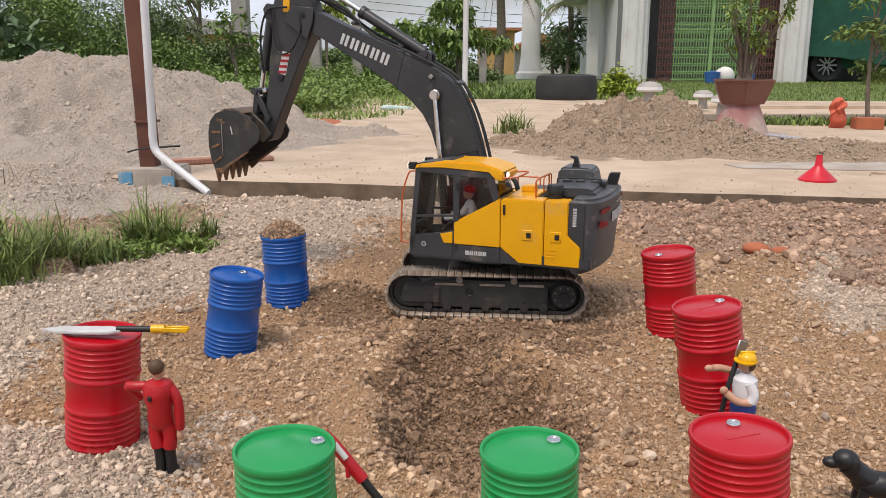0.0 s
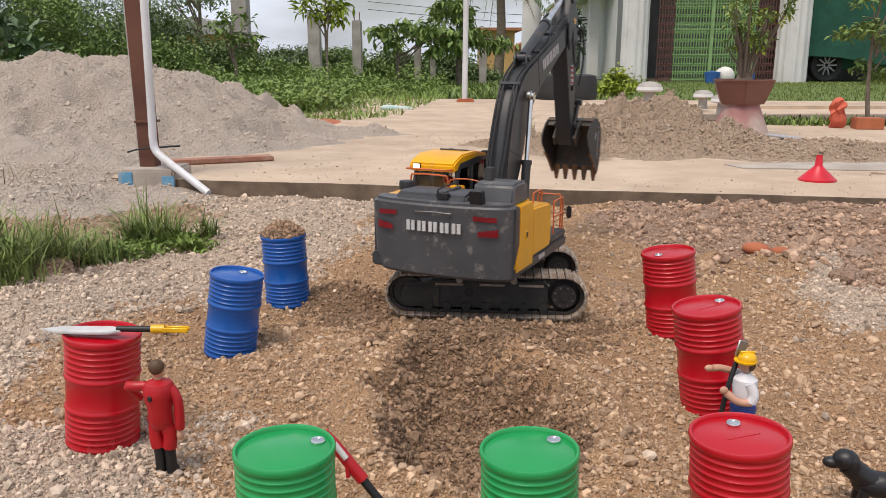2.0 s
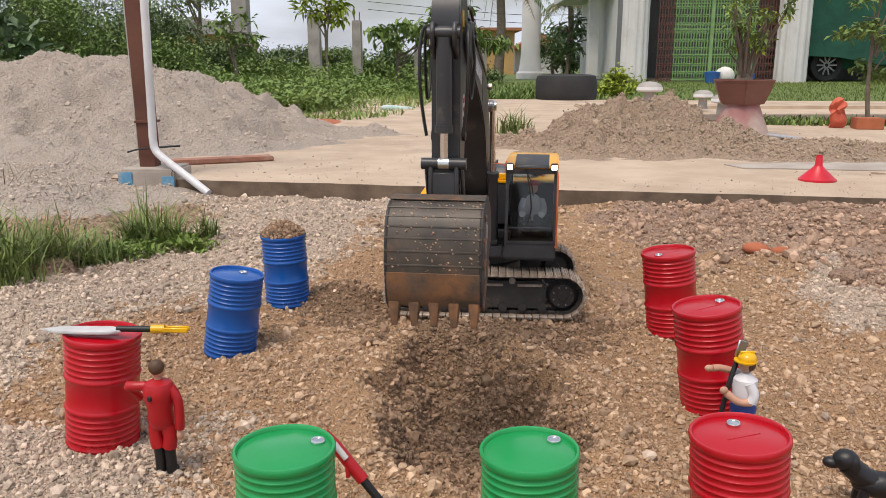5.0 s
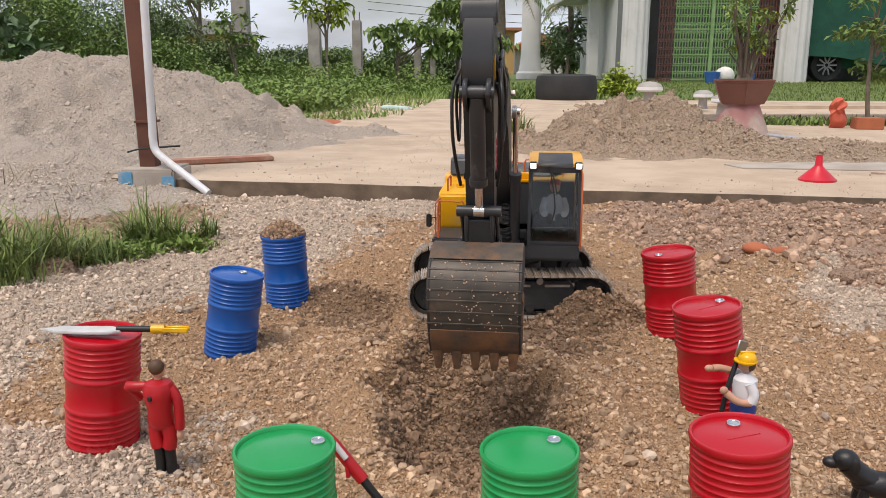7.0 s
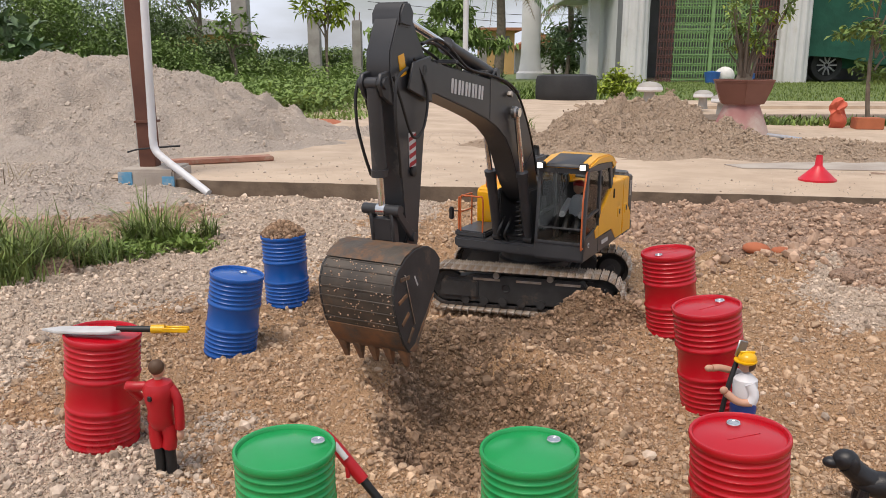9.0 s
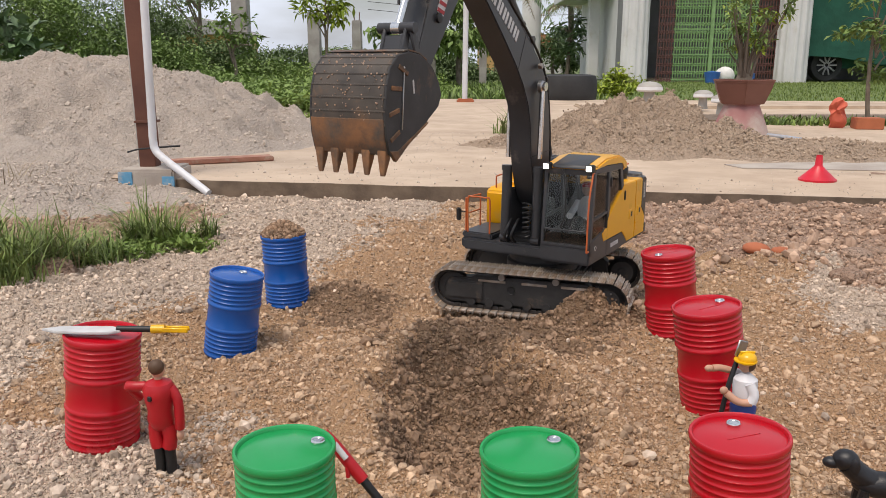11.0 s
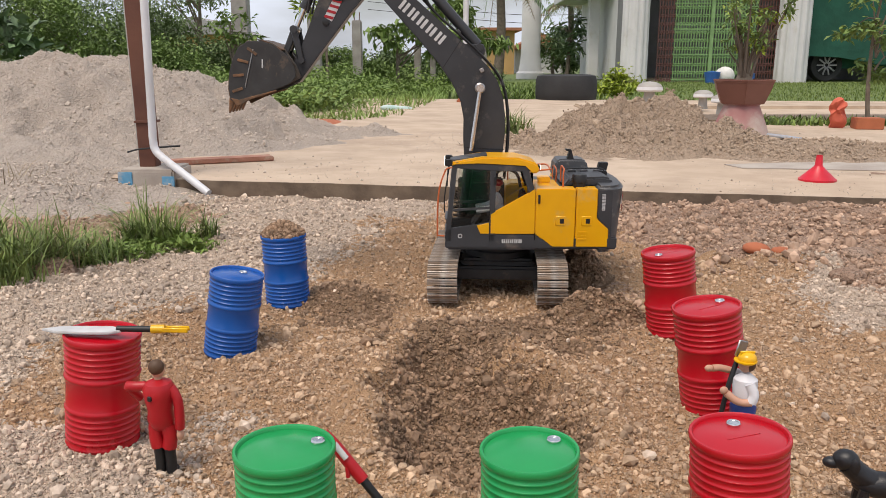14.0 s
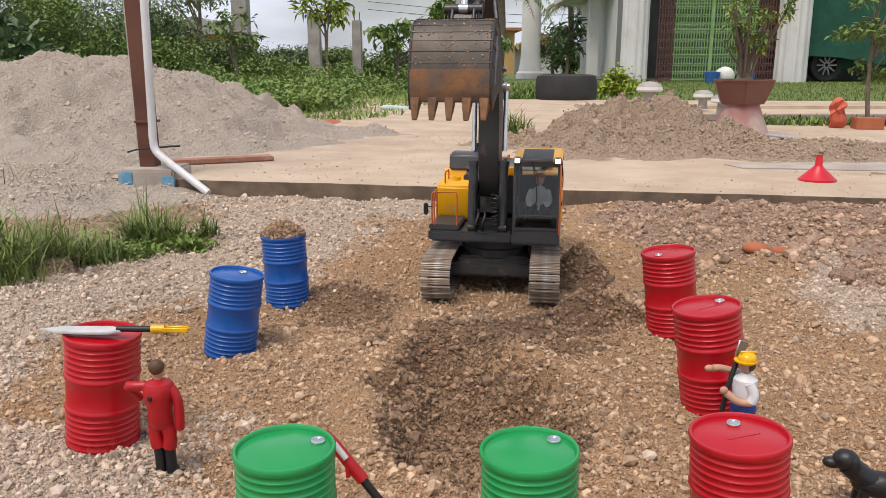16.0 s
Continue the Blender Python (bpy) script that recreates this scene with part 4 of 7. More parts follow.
ws = part("windscreen", prism([(CX1 - 0.001, 0.103), (CX1 - 0.001, 0.118), (RF + 0.001, CZ1 - 0.008), (RF + 0.0002, CZ1 - 0.008), (CX1 - 0.002, 0.118), (CX1 - 0.002, 0.103)], CABR + 0.003, YL - 0.003), M["glass"], upper, "clear cab windscreen", smooth=False)
rw = part("rear_window", box(CX0 + 0.004, CX0 + 0.0048, CABR + 0.004, YL - 0.004, 0.165, 0.196), M["glass"], upper, smooth=False)
ws.visible_shadow = rw.visible_shadow = False
part("cab_rear_wall", box(CX0, CX0 + 0.003, CABR, YL - 0.004, CZ0, 0.164, 0.001), M["interior"], upper)
part("cab_floor", box(CX0, CX1, CABR + 0.004, YL - 0.0045, 0.093, 0.0965), M["interior"], upper)
part("seat", merge(box(-0.02, 0.014, 0.048, 0.084, 0.1, 0.118, 0.004), move(box(-0.004, 0.004, 0.05, 0.082, 0, 0.05, 0.003), pose(-0.022, 0, 0.112, 0, -12, 0))), M["interior"], upper)
part("console", merge(box(0.0, 0.028, 0.038, 0.046, 0.097, 0.128, 0.002), box(0.0, 0.028, 0.086, 0.093, 0.097, 0.124, 0.002)), M["interior"], upper)
roof_prof = [(RF + 0.006, CZ1 - 0.006), (RF + 0.005, CZ1 - 0.001), (0.03, CZ1 + 0.0065), (-0.02, CZ1 + 0.006), (-0.044, CZ1 - 0.001), (-0.0505, CZ1 - 0.006), (-0.0505, CZ1 - 0.016), (-0.04, CZ1 - 0.0165), (-0.03, CZ1 - 0.0075), (0.03, CZ1 - 0.004)]
part("cab_roof", prism(roof_prof, CABR - 0.001, YL + 0.002, 0.0022, 2), M["yellow"], upper, "yellow cab roof")
part("roof_hatch", prism([(0.0755, CZ1 - 0.004), (0.074, CZ1 + 0.0005), (0.022, CZ1 + 0.0085), (0.022, CZ1 + 0.0055)], CABR + 0.011, YL - 0.011, 0.0006, 1), M["dark"], upper)
for yy in (CABR + 0.005, YL - 0.004):
    wl_ = part("work_lamp", move(box(-0.006, 0.005, -0.005, 0.005, -0.0045, 0.0045, 0.0012), pose(RF + 0.009, yy, CZ1 - 0.002)), M["black"], upper)
    part("lens", move(box(0.0048, 0.0058, -0.0038, 0.0038, -0.0034, 0.0034, 0.0006, 1), pose(RF + 0.009, yy, CZ1 - 0.002)), M["lamp"], wl_, "lit white lamp lens")
wl_ = part("work_lamp", box(-0.0525, -0.0495, 0.082, 0.094, CZ1 - 0.0135, CZ1 - 0.005, 0.001), M["black"], upper)
part("lens", box(-0.0535, -0.0523, 0.0835, 0.0925, CZ1 - 0.0125, CZ1 - 0.006), M["lamp"], wl_, "lit white lamp lens")
rail([(CX1 + 0.002, YL, 0.098), (CX1 + 0.010, YL + 0.001, 0.099), (CX1 + 0.012, YL + 0.001, 0.104), (CX1 + 0.010, YL + 0.001, 0.16), (RF + 0.014, YL + 0.001, 0.19), (RF + 0.009, YL, 0.1955), (RF + 0.002, YL - 0.001, 0.196)])
rail([(-0.05, YL, CZ1 - 0.012), (-0.066, YL - 0.003, CZ1 - 0.011), (-0.067, YL - 0.008, CZ1 - 0.011), (-0.067, CABR + 0.006, CZ1 - 0.011), (-0.05, CABR + 0.002, CZ1 - 0.012)], 0.0012)
part("wiper", tube([(CX1 + 0.002, 0.06, 0.125), (CX1 + 0.002, 0.066, 0.15), (RF + 0.008, 0.06, 0.19), (RF + 0.006, 0.058, 0.2)], 0.0009, 6), M["black"], upper)
part("wiper_arm", tube([(RF + 0.008, 0.056, 0.2), (RF + 0.01, 0.064, 0.185), (CX1 - 0.002, 0.068, 0.165)], 0.0008, 6), M["black"], upper)

# boom, in its own frame: foot pin at the origin, x towards the stick pin
boom_prof = [(-0.014, 0.0), (-0.009, 0.013), (0.005, 0.020), (0.03, 0.041), (0.06, 0.0615), (0.085, 0.075), (0.11, 0.0845), (0.135, 0.0885), (0.16, 0.086), (0.19, 0.0765), (0.25, 0.055), (0.31, 0.0325), (0.345, 0.021), (0.362, 0.0145), (0.3745, 0.004),
             (0.373, -0.009), (0.362, -0.0145), (0.345, -0.0135), (0.325, -0.006), (0.25, 0.0125), (0.2, 0.0235), (0.165, 0.0275), (0.135, 0.026), (0.11, 0.018), (0.085, 0.004), (0.06, -0.008), (0.03, -0.0165), (0.005, -0.0175), (-0.010, -0.011)]
BW = 0.015
boom = part("boom", prism(boom_prof, -BW, BW, 0.0012, 2, 40), M["boomgrey"], excavator, "charcoal curved boom with pale lettering")
for s in (-1, 1):
    part("boom_pin", move(lathe([(0.0, 0), (0.0075, 0), (0.0075, 0.003), (0.0055, 0.0045), (0.0, 0.0045)], 22), pose(L_BOOM, s * BW, 0, -90 * s)), M["boomgrey"], boom)
    part("cylinder_pin", move(lathe([(0.0, 0), (0.0078, 0), (0.0078, 0.0045), (0.006, 0.006), (0.0, 0.006)], 22), pose(PIN_C[0], s * (BW + 0.0035), PIN_C[1], -90 * s)), M["steel"], boom)
    letters(boom, pose(0.262, s * (BW + 0.0002), 0.031, 0, 20.5, 0) @ pose(0, 0, 0, 0, 0, 0 if s < 0 else 180), 0.086, 0.0155, M["white"], 5, gap=0.3)
    part("weld_seam", move(box(-0.0005, 0.0005, -0.0003, 0.0003, -0.026, 0.026), pose(0.203, s * (BW + 0.0001), 0.05, 0, 28, 0)), M["black"], boom)
    part("weld_seam", move(box(-0.0005, 0.0005, -0.0003, 0.0003, -0.03, 0.028), pose(0.055, s * (BW + 0.0001), 0.026, 0, -32, 0)), M["black"], boom)
part("cylinder_bracket", merge(prism([(0.172, 0.08), (0.182, 0.094), (0.192, 0.095), (0.207, 0.068)], -0.0105, -0.0075, 0.001, 1), prism([(0.172, 0.08), (0.182, 0.094), (0.192, 0.095), (0.207, 0.068)], 0.0075, 0.0105, 0.001, 1), rod((PIN_S[0], -0.0125, PIN_S[1] + 0.004), (PIN_S[0], 0.0125, PIN_S[1] + 0.004), 0.005)), M["boomgrey"], boom)
for i, yy in enumerate((-0.0125, -0.008, 0.008, 0.0125)):
    part("hose", tube([(0.0, yy * 0.8, 0.03), (0.03, yy, 0.05), (0.07, yy, 0.0735), (0.11, yy, 0.09), (0.14, yy, 0.094), (0.175, yy * 1.1, 0.0865), (0.215, yy * 1.15, 0.073), (0.27, yy * 1.1, 0.053), (0.32, yy, 0.04 + 0.004 * i), (0.35, yy, 0.032 + 0.004 * i), (0.372, yy * 1.05, 0.026)], 0.0016, 8), M["black"], boom)
for x, z in ((0.128, 0.0935), (0.225, 0.0715), (0.3, 0.045)):
    part("hose_clamp", move(box(-0.003, 0.003, -0.0155, 0.0155, -0.002, 0.002, 0.0006, 1), pose(x, 0, z, 0, 0 if x < 0.15 else 20, 0)), M["boomgrey"], boom)
part("boom_lamp", move(box(-0.003, 0.003, 0.0165, 0.0225, -0.003, 0.003, 0.0006, 1), pose(0.16, 0, 0.075)), M["steel"], boom)

# stick: boom pin at the origin, x towards the bucket pin
stick_prof = [(-0.059, 0.026), (-0.058, 0.037), (-0.048, 0.043), (-0.012, 0.0565), (0.006, 0.0555), (0.03, 0.047), (0.075, 0.034), (0.12, 0.0225), (0.16, 0.0135), (0.19, 0.0115), (0.2005, 0.006), (0.2015, -0.006), (0.194, -0.0115), (0.15, -0.0125), (0.07, -0.0155), (0.025, -0.0195), (0.0, -0.0175), (-0.016, -0.010), (-0.036, 0.008)]
SW = 0.0135
stick = part("stick", prism(stick_prof, -SW, SW, 0.0012, 2, 40), M["boomgrey"], excavator, "charcoal dipper stick with a striped warning sticker")
for s in (-1, 1):
    part("boom_clevis", prism([(-0.016, -0.012), (-0.006, 0.022), (0.02, 0.03), (0.03, -0.019), (0.005, -0.0185)], s * (BW + 0.003) - 0.0015, s * (BW + 0.003) + 0.0015, 0.001, 1), M["boomgrey"], stick)
part("cylinder_ear", merge(prism([(0.004, 0.05), (0.009, 0.068), (0.019, 0.071), (0.03, 0.063), (0.038, 0.042)], -0.012, -0.008, 0.001, 1), prism([(0.004, 0.05), (0.009, 0.068), (0.019, 0.071), (0.03, 0.063), (0.038, 0.042)], 0.008, 0.012, 0.001, 1), rod((STICK_CYL[0], -0.015, STICK_CYL[1]), (STICK_CYL[0], 0.015, STICK_CYL[1]), 0.0055)), M["boomgrey"], stick)
part("stick_cap", prism([(-0.062, 0.028), (-0.060, 0.039), (-0.05, 0.045), (-0.038, 0.044), (-0.038, 0.022), (-0.053, 0.019)], -0.0165, 0.0165, 0.002, 2), M["boomgrey"], stick)
for s in (-1, 1):
    part("pin_cap", move(lathe([(0.0, 0), (0.0065, 0), (0.0065, 0.003), (0.0, 0.004)], 20), pose(L_STICK, s * SW, 0, -90 * s)), M["boomgrey"], stick)
    part("pin_cap", move(lathe([(0.0, 0), (0.005, 0), (0.005, 0.003), (0.0, 0.004)], 20), pose(0.1, s * SW, 0.006, -90 * s)), M["black"], stick)
    bg = part("warning_sticker", move(box(-0.017, 0.017, -0.0003, 0.0003, -0.0065, 0.0065), pose(0.078, s * (SW + 0.0003), 0.008, 0, 8, 0)), M["white"], stick, "white and red striped sticker", smooth=False)
    for i in range(4):
        x0 = 0.0655 + i * 0.0085
        part("sticker_stripe", move(prism([(-0.003, -0.0064), (0.001, -0.0064), (0.004, 0.0064), (0.0, 0.0064)], -0.0003, 0.0003), pose(x0, s * (SW + 0.0008), 0.0095 - i * 0.001, 0, 8, 0)), M["redprint"], bg, smooth=False)
    part("yellow_sticker", move(box(-0.010, 0.010, -0.0003, 0.0003, -0.0055, 0.0055), pose(-0.002, s * (SW + 0.0003), 0.034, 0, 20, 0)), M["yellow"], stick, smooth=False)
for yy in (-0.017, 0.017):
    part("hose", tube([(0.0, yy, 0.03), (0.015, yy * 1.25, 0.056), (0.05, yy * 1.3, 0.056), (0.08, yy * 1.2, 0.045), (0.105, yy, 0.034)], 0.0016, 8), M["black"], stick)
    part("hose", tube([(-0.01, yy, 0.018), (0.02, yy * 1.25, -0.004), (0.055, yy * 1.25, 0.0), (0.065, yy * 1.2, 0.02), (0.03, yy * 1.15, 0.045), (0.01, yy, 0.055)], 0.0014, 8), M["black"], stick)

# bucket: stick pin at the origin, x towards the tips of the teeth
BK = 0.0405
back = [(-0.006, 0.040), (0.002, 0.053), (0.016, 0.066), (0.034, 0.0745), (0.052, 0.0725), (0.068, 0.0615), (0.084, 0.045), (0.096, 0.026), (0.102, 0.010)]
inner = [(0.0955, 0.012), (0.0905, 0.0245), (0.08, 0.0415), (0.065, 0.0575), (0.05, 0.068), (0.0345, 0.0698), (0.0185, 0.062), (0.006, 0.05), (0.0, 0.038)]
bucket = part("bucket", prism(back + inner, -BK, BK, 0.0006, 1, 60), M["bucket"], excavator, "worn muddy steel digging bucket with five teeth")
side_prof = back + [(0.096, -0.001), (0.07, -0.002), (0.03, -0.008), (0.004, -0.010), (-0.008, -0.004), (-0.012, 0.010), (-0.011, 0.028)]
for s in (-1, 1):
    y0, y1 = sorted((s * (BK - 0.0002), s * (BK + 0.0026)))
    sp_ = part("side_plate", prism(side_prof, y0, y1, 0.0007, 1, 40), M["frame"], bucket)
    part("side_cutter", prism([(0.1, 0.012), (0.098, -0.003), (0.07, -0.004), (0.03, -0.0105), (0.03, -0.0085), (0.068, -0.0005), (0.09, 0.004)], y0 - 0.0006, y1 + 0.0006, 0.0005, 1), M["rust"], bucket)
    for (xa, za), ang_ in (((0.040, 0.0585), 62), ((0.058, 0.0535), 40), ((0.074, 0.040), 22), ((0.086, 0.023), 8)):
        part("wear_strip", move(box(-0.002, 0.015, y0 + (0.001 if s > 0 else -0.0012), y1 + (0.0012 if s > 0 else -0.001), -0.0021, 0.0021, 0.0004, 1), pose(xa - 0.008, 0, za - 0.006, 0, -ang_, 0)), M["rust"], bucket)
    part("side_rib", move(box(-0.03, 0.03, y0 + (0.001 if s > 0 else -0.0012), y1 + (0.0012 if s > 0 else -0.001), -0.0008, 0.0008, 0.0003, 1), pose(0.052, 0, 0.038, 0, 48, 0)), M["steel"], bucket)
    part("bucket_ear", prism([(-0.010, -0.008), (0.012, -0.008), (0.016, 0.03), (0.006, 0.05), (-0.008, 0.042), (-0.012, 0.012)], s * 0.019 - 0.002, s * 0.019 + 0.002, 0.001, 1), M["bucket"], bucket)
    part("bucket_pin", move(lathe([(0.0, 0), (0.006, 0), (0.006, 0.003), (0.0, 0.004)], 18), pose(BUCKET_EAR[0], s * 0.02, BUCKET_EAR[1], -90 * s)), M["boomgrey"], bucket)
    part("pale_mark", move(box(-0.0065, 0.0065, -0.0003, 0.0003, -0.001, 0.001), pose(0.03, s * (BK + 0.0028), 0.035, 0, 60, 0)), M["white"], bucket, smooth=False)
part("bucket_floor", prism([(-0.004, 0.03), (-0.004, 0.040), (0.002, 0.0405), (0.004, 0.032)], -BK, BK, 0.0005, 1), M["bucket"], bucket)
for i in range(11):
    k = 0.9 + i * 0.56
    j = int(k)
    (xa, za), (xb, zb) = back[j], back[j + 1]
    f_ = k - j
    part("wear_bar", move(box(-0.0009, 0.0009, -BK - 0.002, BK + 0.002, -0.0006, 0.0006, 0.0003, 1), pose(xa + (xb - xa) * f_, 0, za + (zb - za) * f_, 0, math.degrees(math.atan2(za - zb, xb - xa)), 0)), M["bucket"], bucket)
part("rusty_back_plate", prism([(-0.0065, 0.0395), (0.0015, 0.0535), (0.0155, 0.0668), (0.024, 0.0712), (0.0245, 0.0722), (0.015, 0.068), (0.0005, 0.0545), (-0.0075, 0.0405)], -BK - 0.002, BK + 0.002), M["lip"], bucket, "rusty upper back of the bucket")
part("muddy_lip", prism([(0.088, 0.041), (0.0975, 0.0265), (0.1035, 0.010), (0.1015, 0.008), (0.0945, 0.0255), (0.0865, 0.0385)], -BK - 0.0005, BK + 0.0005, 0.0005, 1), M["lip"], bucket, "rusty mud-caked bucket lip")
for i in range(5):
    y = (-2 + i) * 0.0178
    tb = prism([(0.095, 0.022), (0.104, 0.012), (0.116, -0.006), (0.1145, -0.007), (0.1, 0.004), (0.094, 0.012)], y - 0.0055, y + 0.0055, 0.001, 1)
    for v in tb.verts:
        k = min(1.0, max(0.0, (v.co.x - 0.1) / 0.015))
        v.co.y = y + (v.co.y - y) * (1 - 0.5 * k)
    part("tooth", tb, M["rust"], bucket, "worn rusty bucket tooth")
# dried lumps on the back of the bucket
lump = bmesh.new()
for i in range(240):
    k = random.uniform(0, 6.99)
    a, b = back[1 + int(k)], back[2 + int(k)]
    t = k - int(k)
    bmesh.ops.create_icosphere(lump, subdivisions=1, radius=random.uniform(0.0004, 0.0011), matrix=pose(a[0] + (b[0] - a[0]) * t + 0.0003, random.uniform(-BK, BK), a[1] + (b[1] - a[1]) * t + 0.0003))
tagged(part("mud_specks", lump, M["clod"], bucket), kind="stuff")
for o in [bucket, *bucket.children]:
    for v in o.data.vertices:
        v.co.x, v.co.z = v.co.x * 0.93, v.co.z * 0.95


# hydraulic cylinders: barrel from its foot along x, rod from its eye back along -x
def cylinder(length, rad, name, mirrored=None):
    offs = mirrored or (0.0,)
    bar = part(name + "_cylinder", merge(*[m for y in offs for m in (move(rod((0.004, 0, 0), (length, 0, 0), rad, n=18), pose(0, y, 0)), move(rod((length - 0.006, 0, 0), (length + 0.001, 0, 0), rad * 1.18, n=18), pose(0, y, 0)), move(rod((0, -0.006, 0), (0, 0.006, 0), 0.006, n=16), pose(0, y, 0)))]), M["boomgrey"], excavator, "dark hydraulic cylinder barrel")
    rd = part(name + "_cylinder_rod", merge(*[m for y in offs for m in (move(rod((-length * 0.95, 0, 0), (-0.004, 0, 0), rad * 0.52, n=14), pose(0, y, 0)), move(rod((0, -0.005, 0), (0, 0.005, 0), 0.0058, n=16), pose(0, y, 0)))]), M["chrome"], excavator, "polished steel hydraulic rod")
    return bar, rd


boom_cyl = cylinder(0.098, 0.0068, "boom", (-0.0228, 0.0228))
stick_cyl = cylinder(0.118, 0.0078, "stick")
bucket_cyl = cylinder(0.088, 0.0072, "bucket")
rocker = part("rocker_link", merge(*[box(-0.004, ROCK_LEN + 0.004, y - 0.0016, y + 0.0016, -0.0048, 0.0048, 0.0014, 1) for y in (-0.0165, 0.0165)], rod((ROCK_LEN, -0.021, 0), (ROCK_LEN, 0.021, 0), 0.0055), rod((0, -0.02, 0), (0, 0.02, 0), 0.005)), M["boomgrey"], excavator)
bucket_link = part("bucket_link", merge(*[box(-0.004, LINK_LEN + 0.004, y - 0.002, y + 0.002, -0.0048, 0.0048, 0.0014, 1) for y in (-0.012, 0.012)], box(0.008, LINK_LEN - 0.008, -0.012, 0.012, -0.003, 0.003, 0.001, 1)), M["boomgrey"], excavator)


# ---------- behind: posts, trees, house ----------
M["rustpost"] = mat("rusty steel post", (0.105, 0.04, 0.028), 0.75, 0.1, col2=(0.16, 0.065, 0.04), scale=6, bump=0.3, bscale=80)
M["pvc"] = mat("white drain pipe plastic", (0.66, 0.67, 0.70), 0.4, col2=(0.55, 0.55, 0.56), scale=5, dirt=(0.45, 0.38, 0.32), dscale=6, damount=0.3)
M["bluepaint"] = mat("chipped blue paint", (0.11, 0.33, 0.52), 0.7, scale=30, dirt=(0.45, 0.42, 0.4), dscale=20, damount=0.4)
M["footing"] = mat("footing concrete", (0.44, 0.39, 0.34), 0.9, col2=(0.33, 0.28, 0.24), scale=12, bump=0.5, bscale=120)
M["oldconc"] = mat("weathered concrete post", (0.40, 0.38, 0.35), 0.9, col2=(0.27, 0.25, 0.23), scale=6, bump=0.4, bscale=50)
M["wallwhite"] = mat("white house paint", (0.66, 0.65, 0.65), 0.7, col2=(0.57, 0.56, 0.56), scale=2, dirt=(0.5, 0.47, 0.44), dscale=1.5, damount=0.25)
M["gatepaint"] = mat("green gate paint", (0.22, 0.37, 0.15), 0.5, col2=(0.16, 0.28, 0.11), scale=8)
M["gatered"] = mat("dark red gate paint", (0.14, 0.06, 0.05), 0.5, scale=8)
# indoor dimness put into the colour, for walls and openings seen from outside
M["dark_in"] = mat("interior dimness grey", (0.22, 0.22, 0.225), 0.9, scale=3)
M["net"] = mat("green shade cloth", (0.012, 0.10, 0.065), 0.8, col2=(0.008, 0.07, 0.045), scale=4, bump=0.4, bscale=12)
M["leaf"] = mat("green leaves", (0.165, 0.25, 0.06), 0.65, col2=(0.12, 0.19, 0.045), scale=6, island=0.18)
M["leafdark"] = mat("dark green leaves", (0.12, 0.18, 0.06), 0.65, col2=(0.08, 0.13, 0.042), scale=6, island=0.15)
M["leafyel"] = mat("yellow green leaves", (0.30, 0.36, 0.03), 0.55, col2=(0.20, 0.28, 0.03), scale=6, island=0.35)
M["leafgrey"] = mat("grey green leaves", (0.16, 0.23, 0.12), 0.6, col2=(0.10, 0.17, 0.07), scale=6, island=0.35)
M["grass"] = mat("grass blades", (0.15, 0.215, 0.045), 0.65, col2=(0.09, 0.145, 0.03), scale=20, island=0.5)
M["lawn"] = mat("lawn grass", (0.17, 0.225, 0.05), 0.7, col2=(0.12, 0.17, 0.04), scale=3, island=0.2)
M["tuft"] = mat("long grass blades", (0.20, 0.255, 0.07), 0.65, col2=(0.115, 0.165, 0.04), scale=20, island=0.5)
M["weed"] = mat("bright weed leaves", (0.20, 0.29, 0.06), 0.6, col2=(0.14, 0.22, 0.045), scale=6, island=0.15)
M["drygrass"] = mat("dry grass stems", (0.26, 0.2, 0.1), 0.7, col2=(0.16, 0.11, 0.06), scale=20, island=0.3)
M["bark"] = mat("grey brown bark", (0.20, 0.16, 0.125), 0.9, col2=(0.12, 0.095, 0.07), scale=15, bump=0.6, bscale=60)
M["plank"] = mat("faded red plank", (0.40, 0.19, 0.13), 0.85, col2=(0.30, 0.135, 0.09), scale=30, dirt=(0.45, 0.36, 0.28), dscale=18, damount=0.4)
M["clay"] = mat("brown clay pot", (0.21, 0.085, 0.06), 0.6, col2=(0.17, 0.065, 0.045), scale=8, dirt=(0.3, 0.2, 0.16), dscale=6, damount=0.25)
M["claystand"] = mat("faded red pot stand", (0.34, 0.14, 0.135), 0.8, col2=(0.40, 0.27, 0.24), scale=7, dirt=(0.46, 0.38, 0.33), dscale=7, damount=0.55)
M["tyre"] = mat("old tyre rubber", (0.018, 0.018, 0.019), 0.75, col2=(0.03, 0.03, 0.031), scale=6, bump=0.2, bscale=40)
M["funnel"] = mat("red funnel plastic", (0.62, 0.012, 0.03), 0.35, scale=10)
M["brick"] = mat("hollow red brick", (0.42, 0.13, 0.06), 0.85, col2=(0.36, 0.11, 0.05), scale=20, bump=0.3)
M["cloth"] = mat("faded red cloth", (0.62, 0.14, 0.08), 0.85, col2=(0.5, 0.1, 0.06), scale=20)
M["pale"] = mat("pale plastic sheet", (0.55, 0.58, 0.64), 0.4, scale=20)
M["bottle"] = mat("pale green bottle plastic", (0.42, 0.60, 0.55), 0.35, col2=(0.55, 0.66, 0.62), scale=20)
M["bluebag"] = mat("blue plastic bucket", (0.03, 0.13, 0.42), 0.5, scale=10)
M["greybag"] = mat("white sack", (0.72, 0.71, 0.68), 0.8, scale=10, bump=0.4)
M["ochre"] = mat("ochre house wall", (0.55, 0.34, 0.14), 0.8, scale=1)
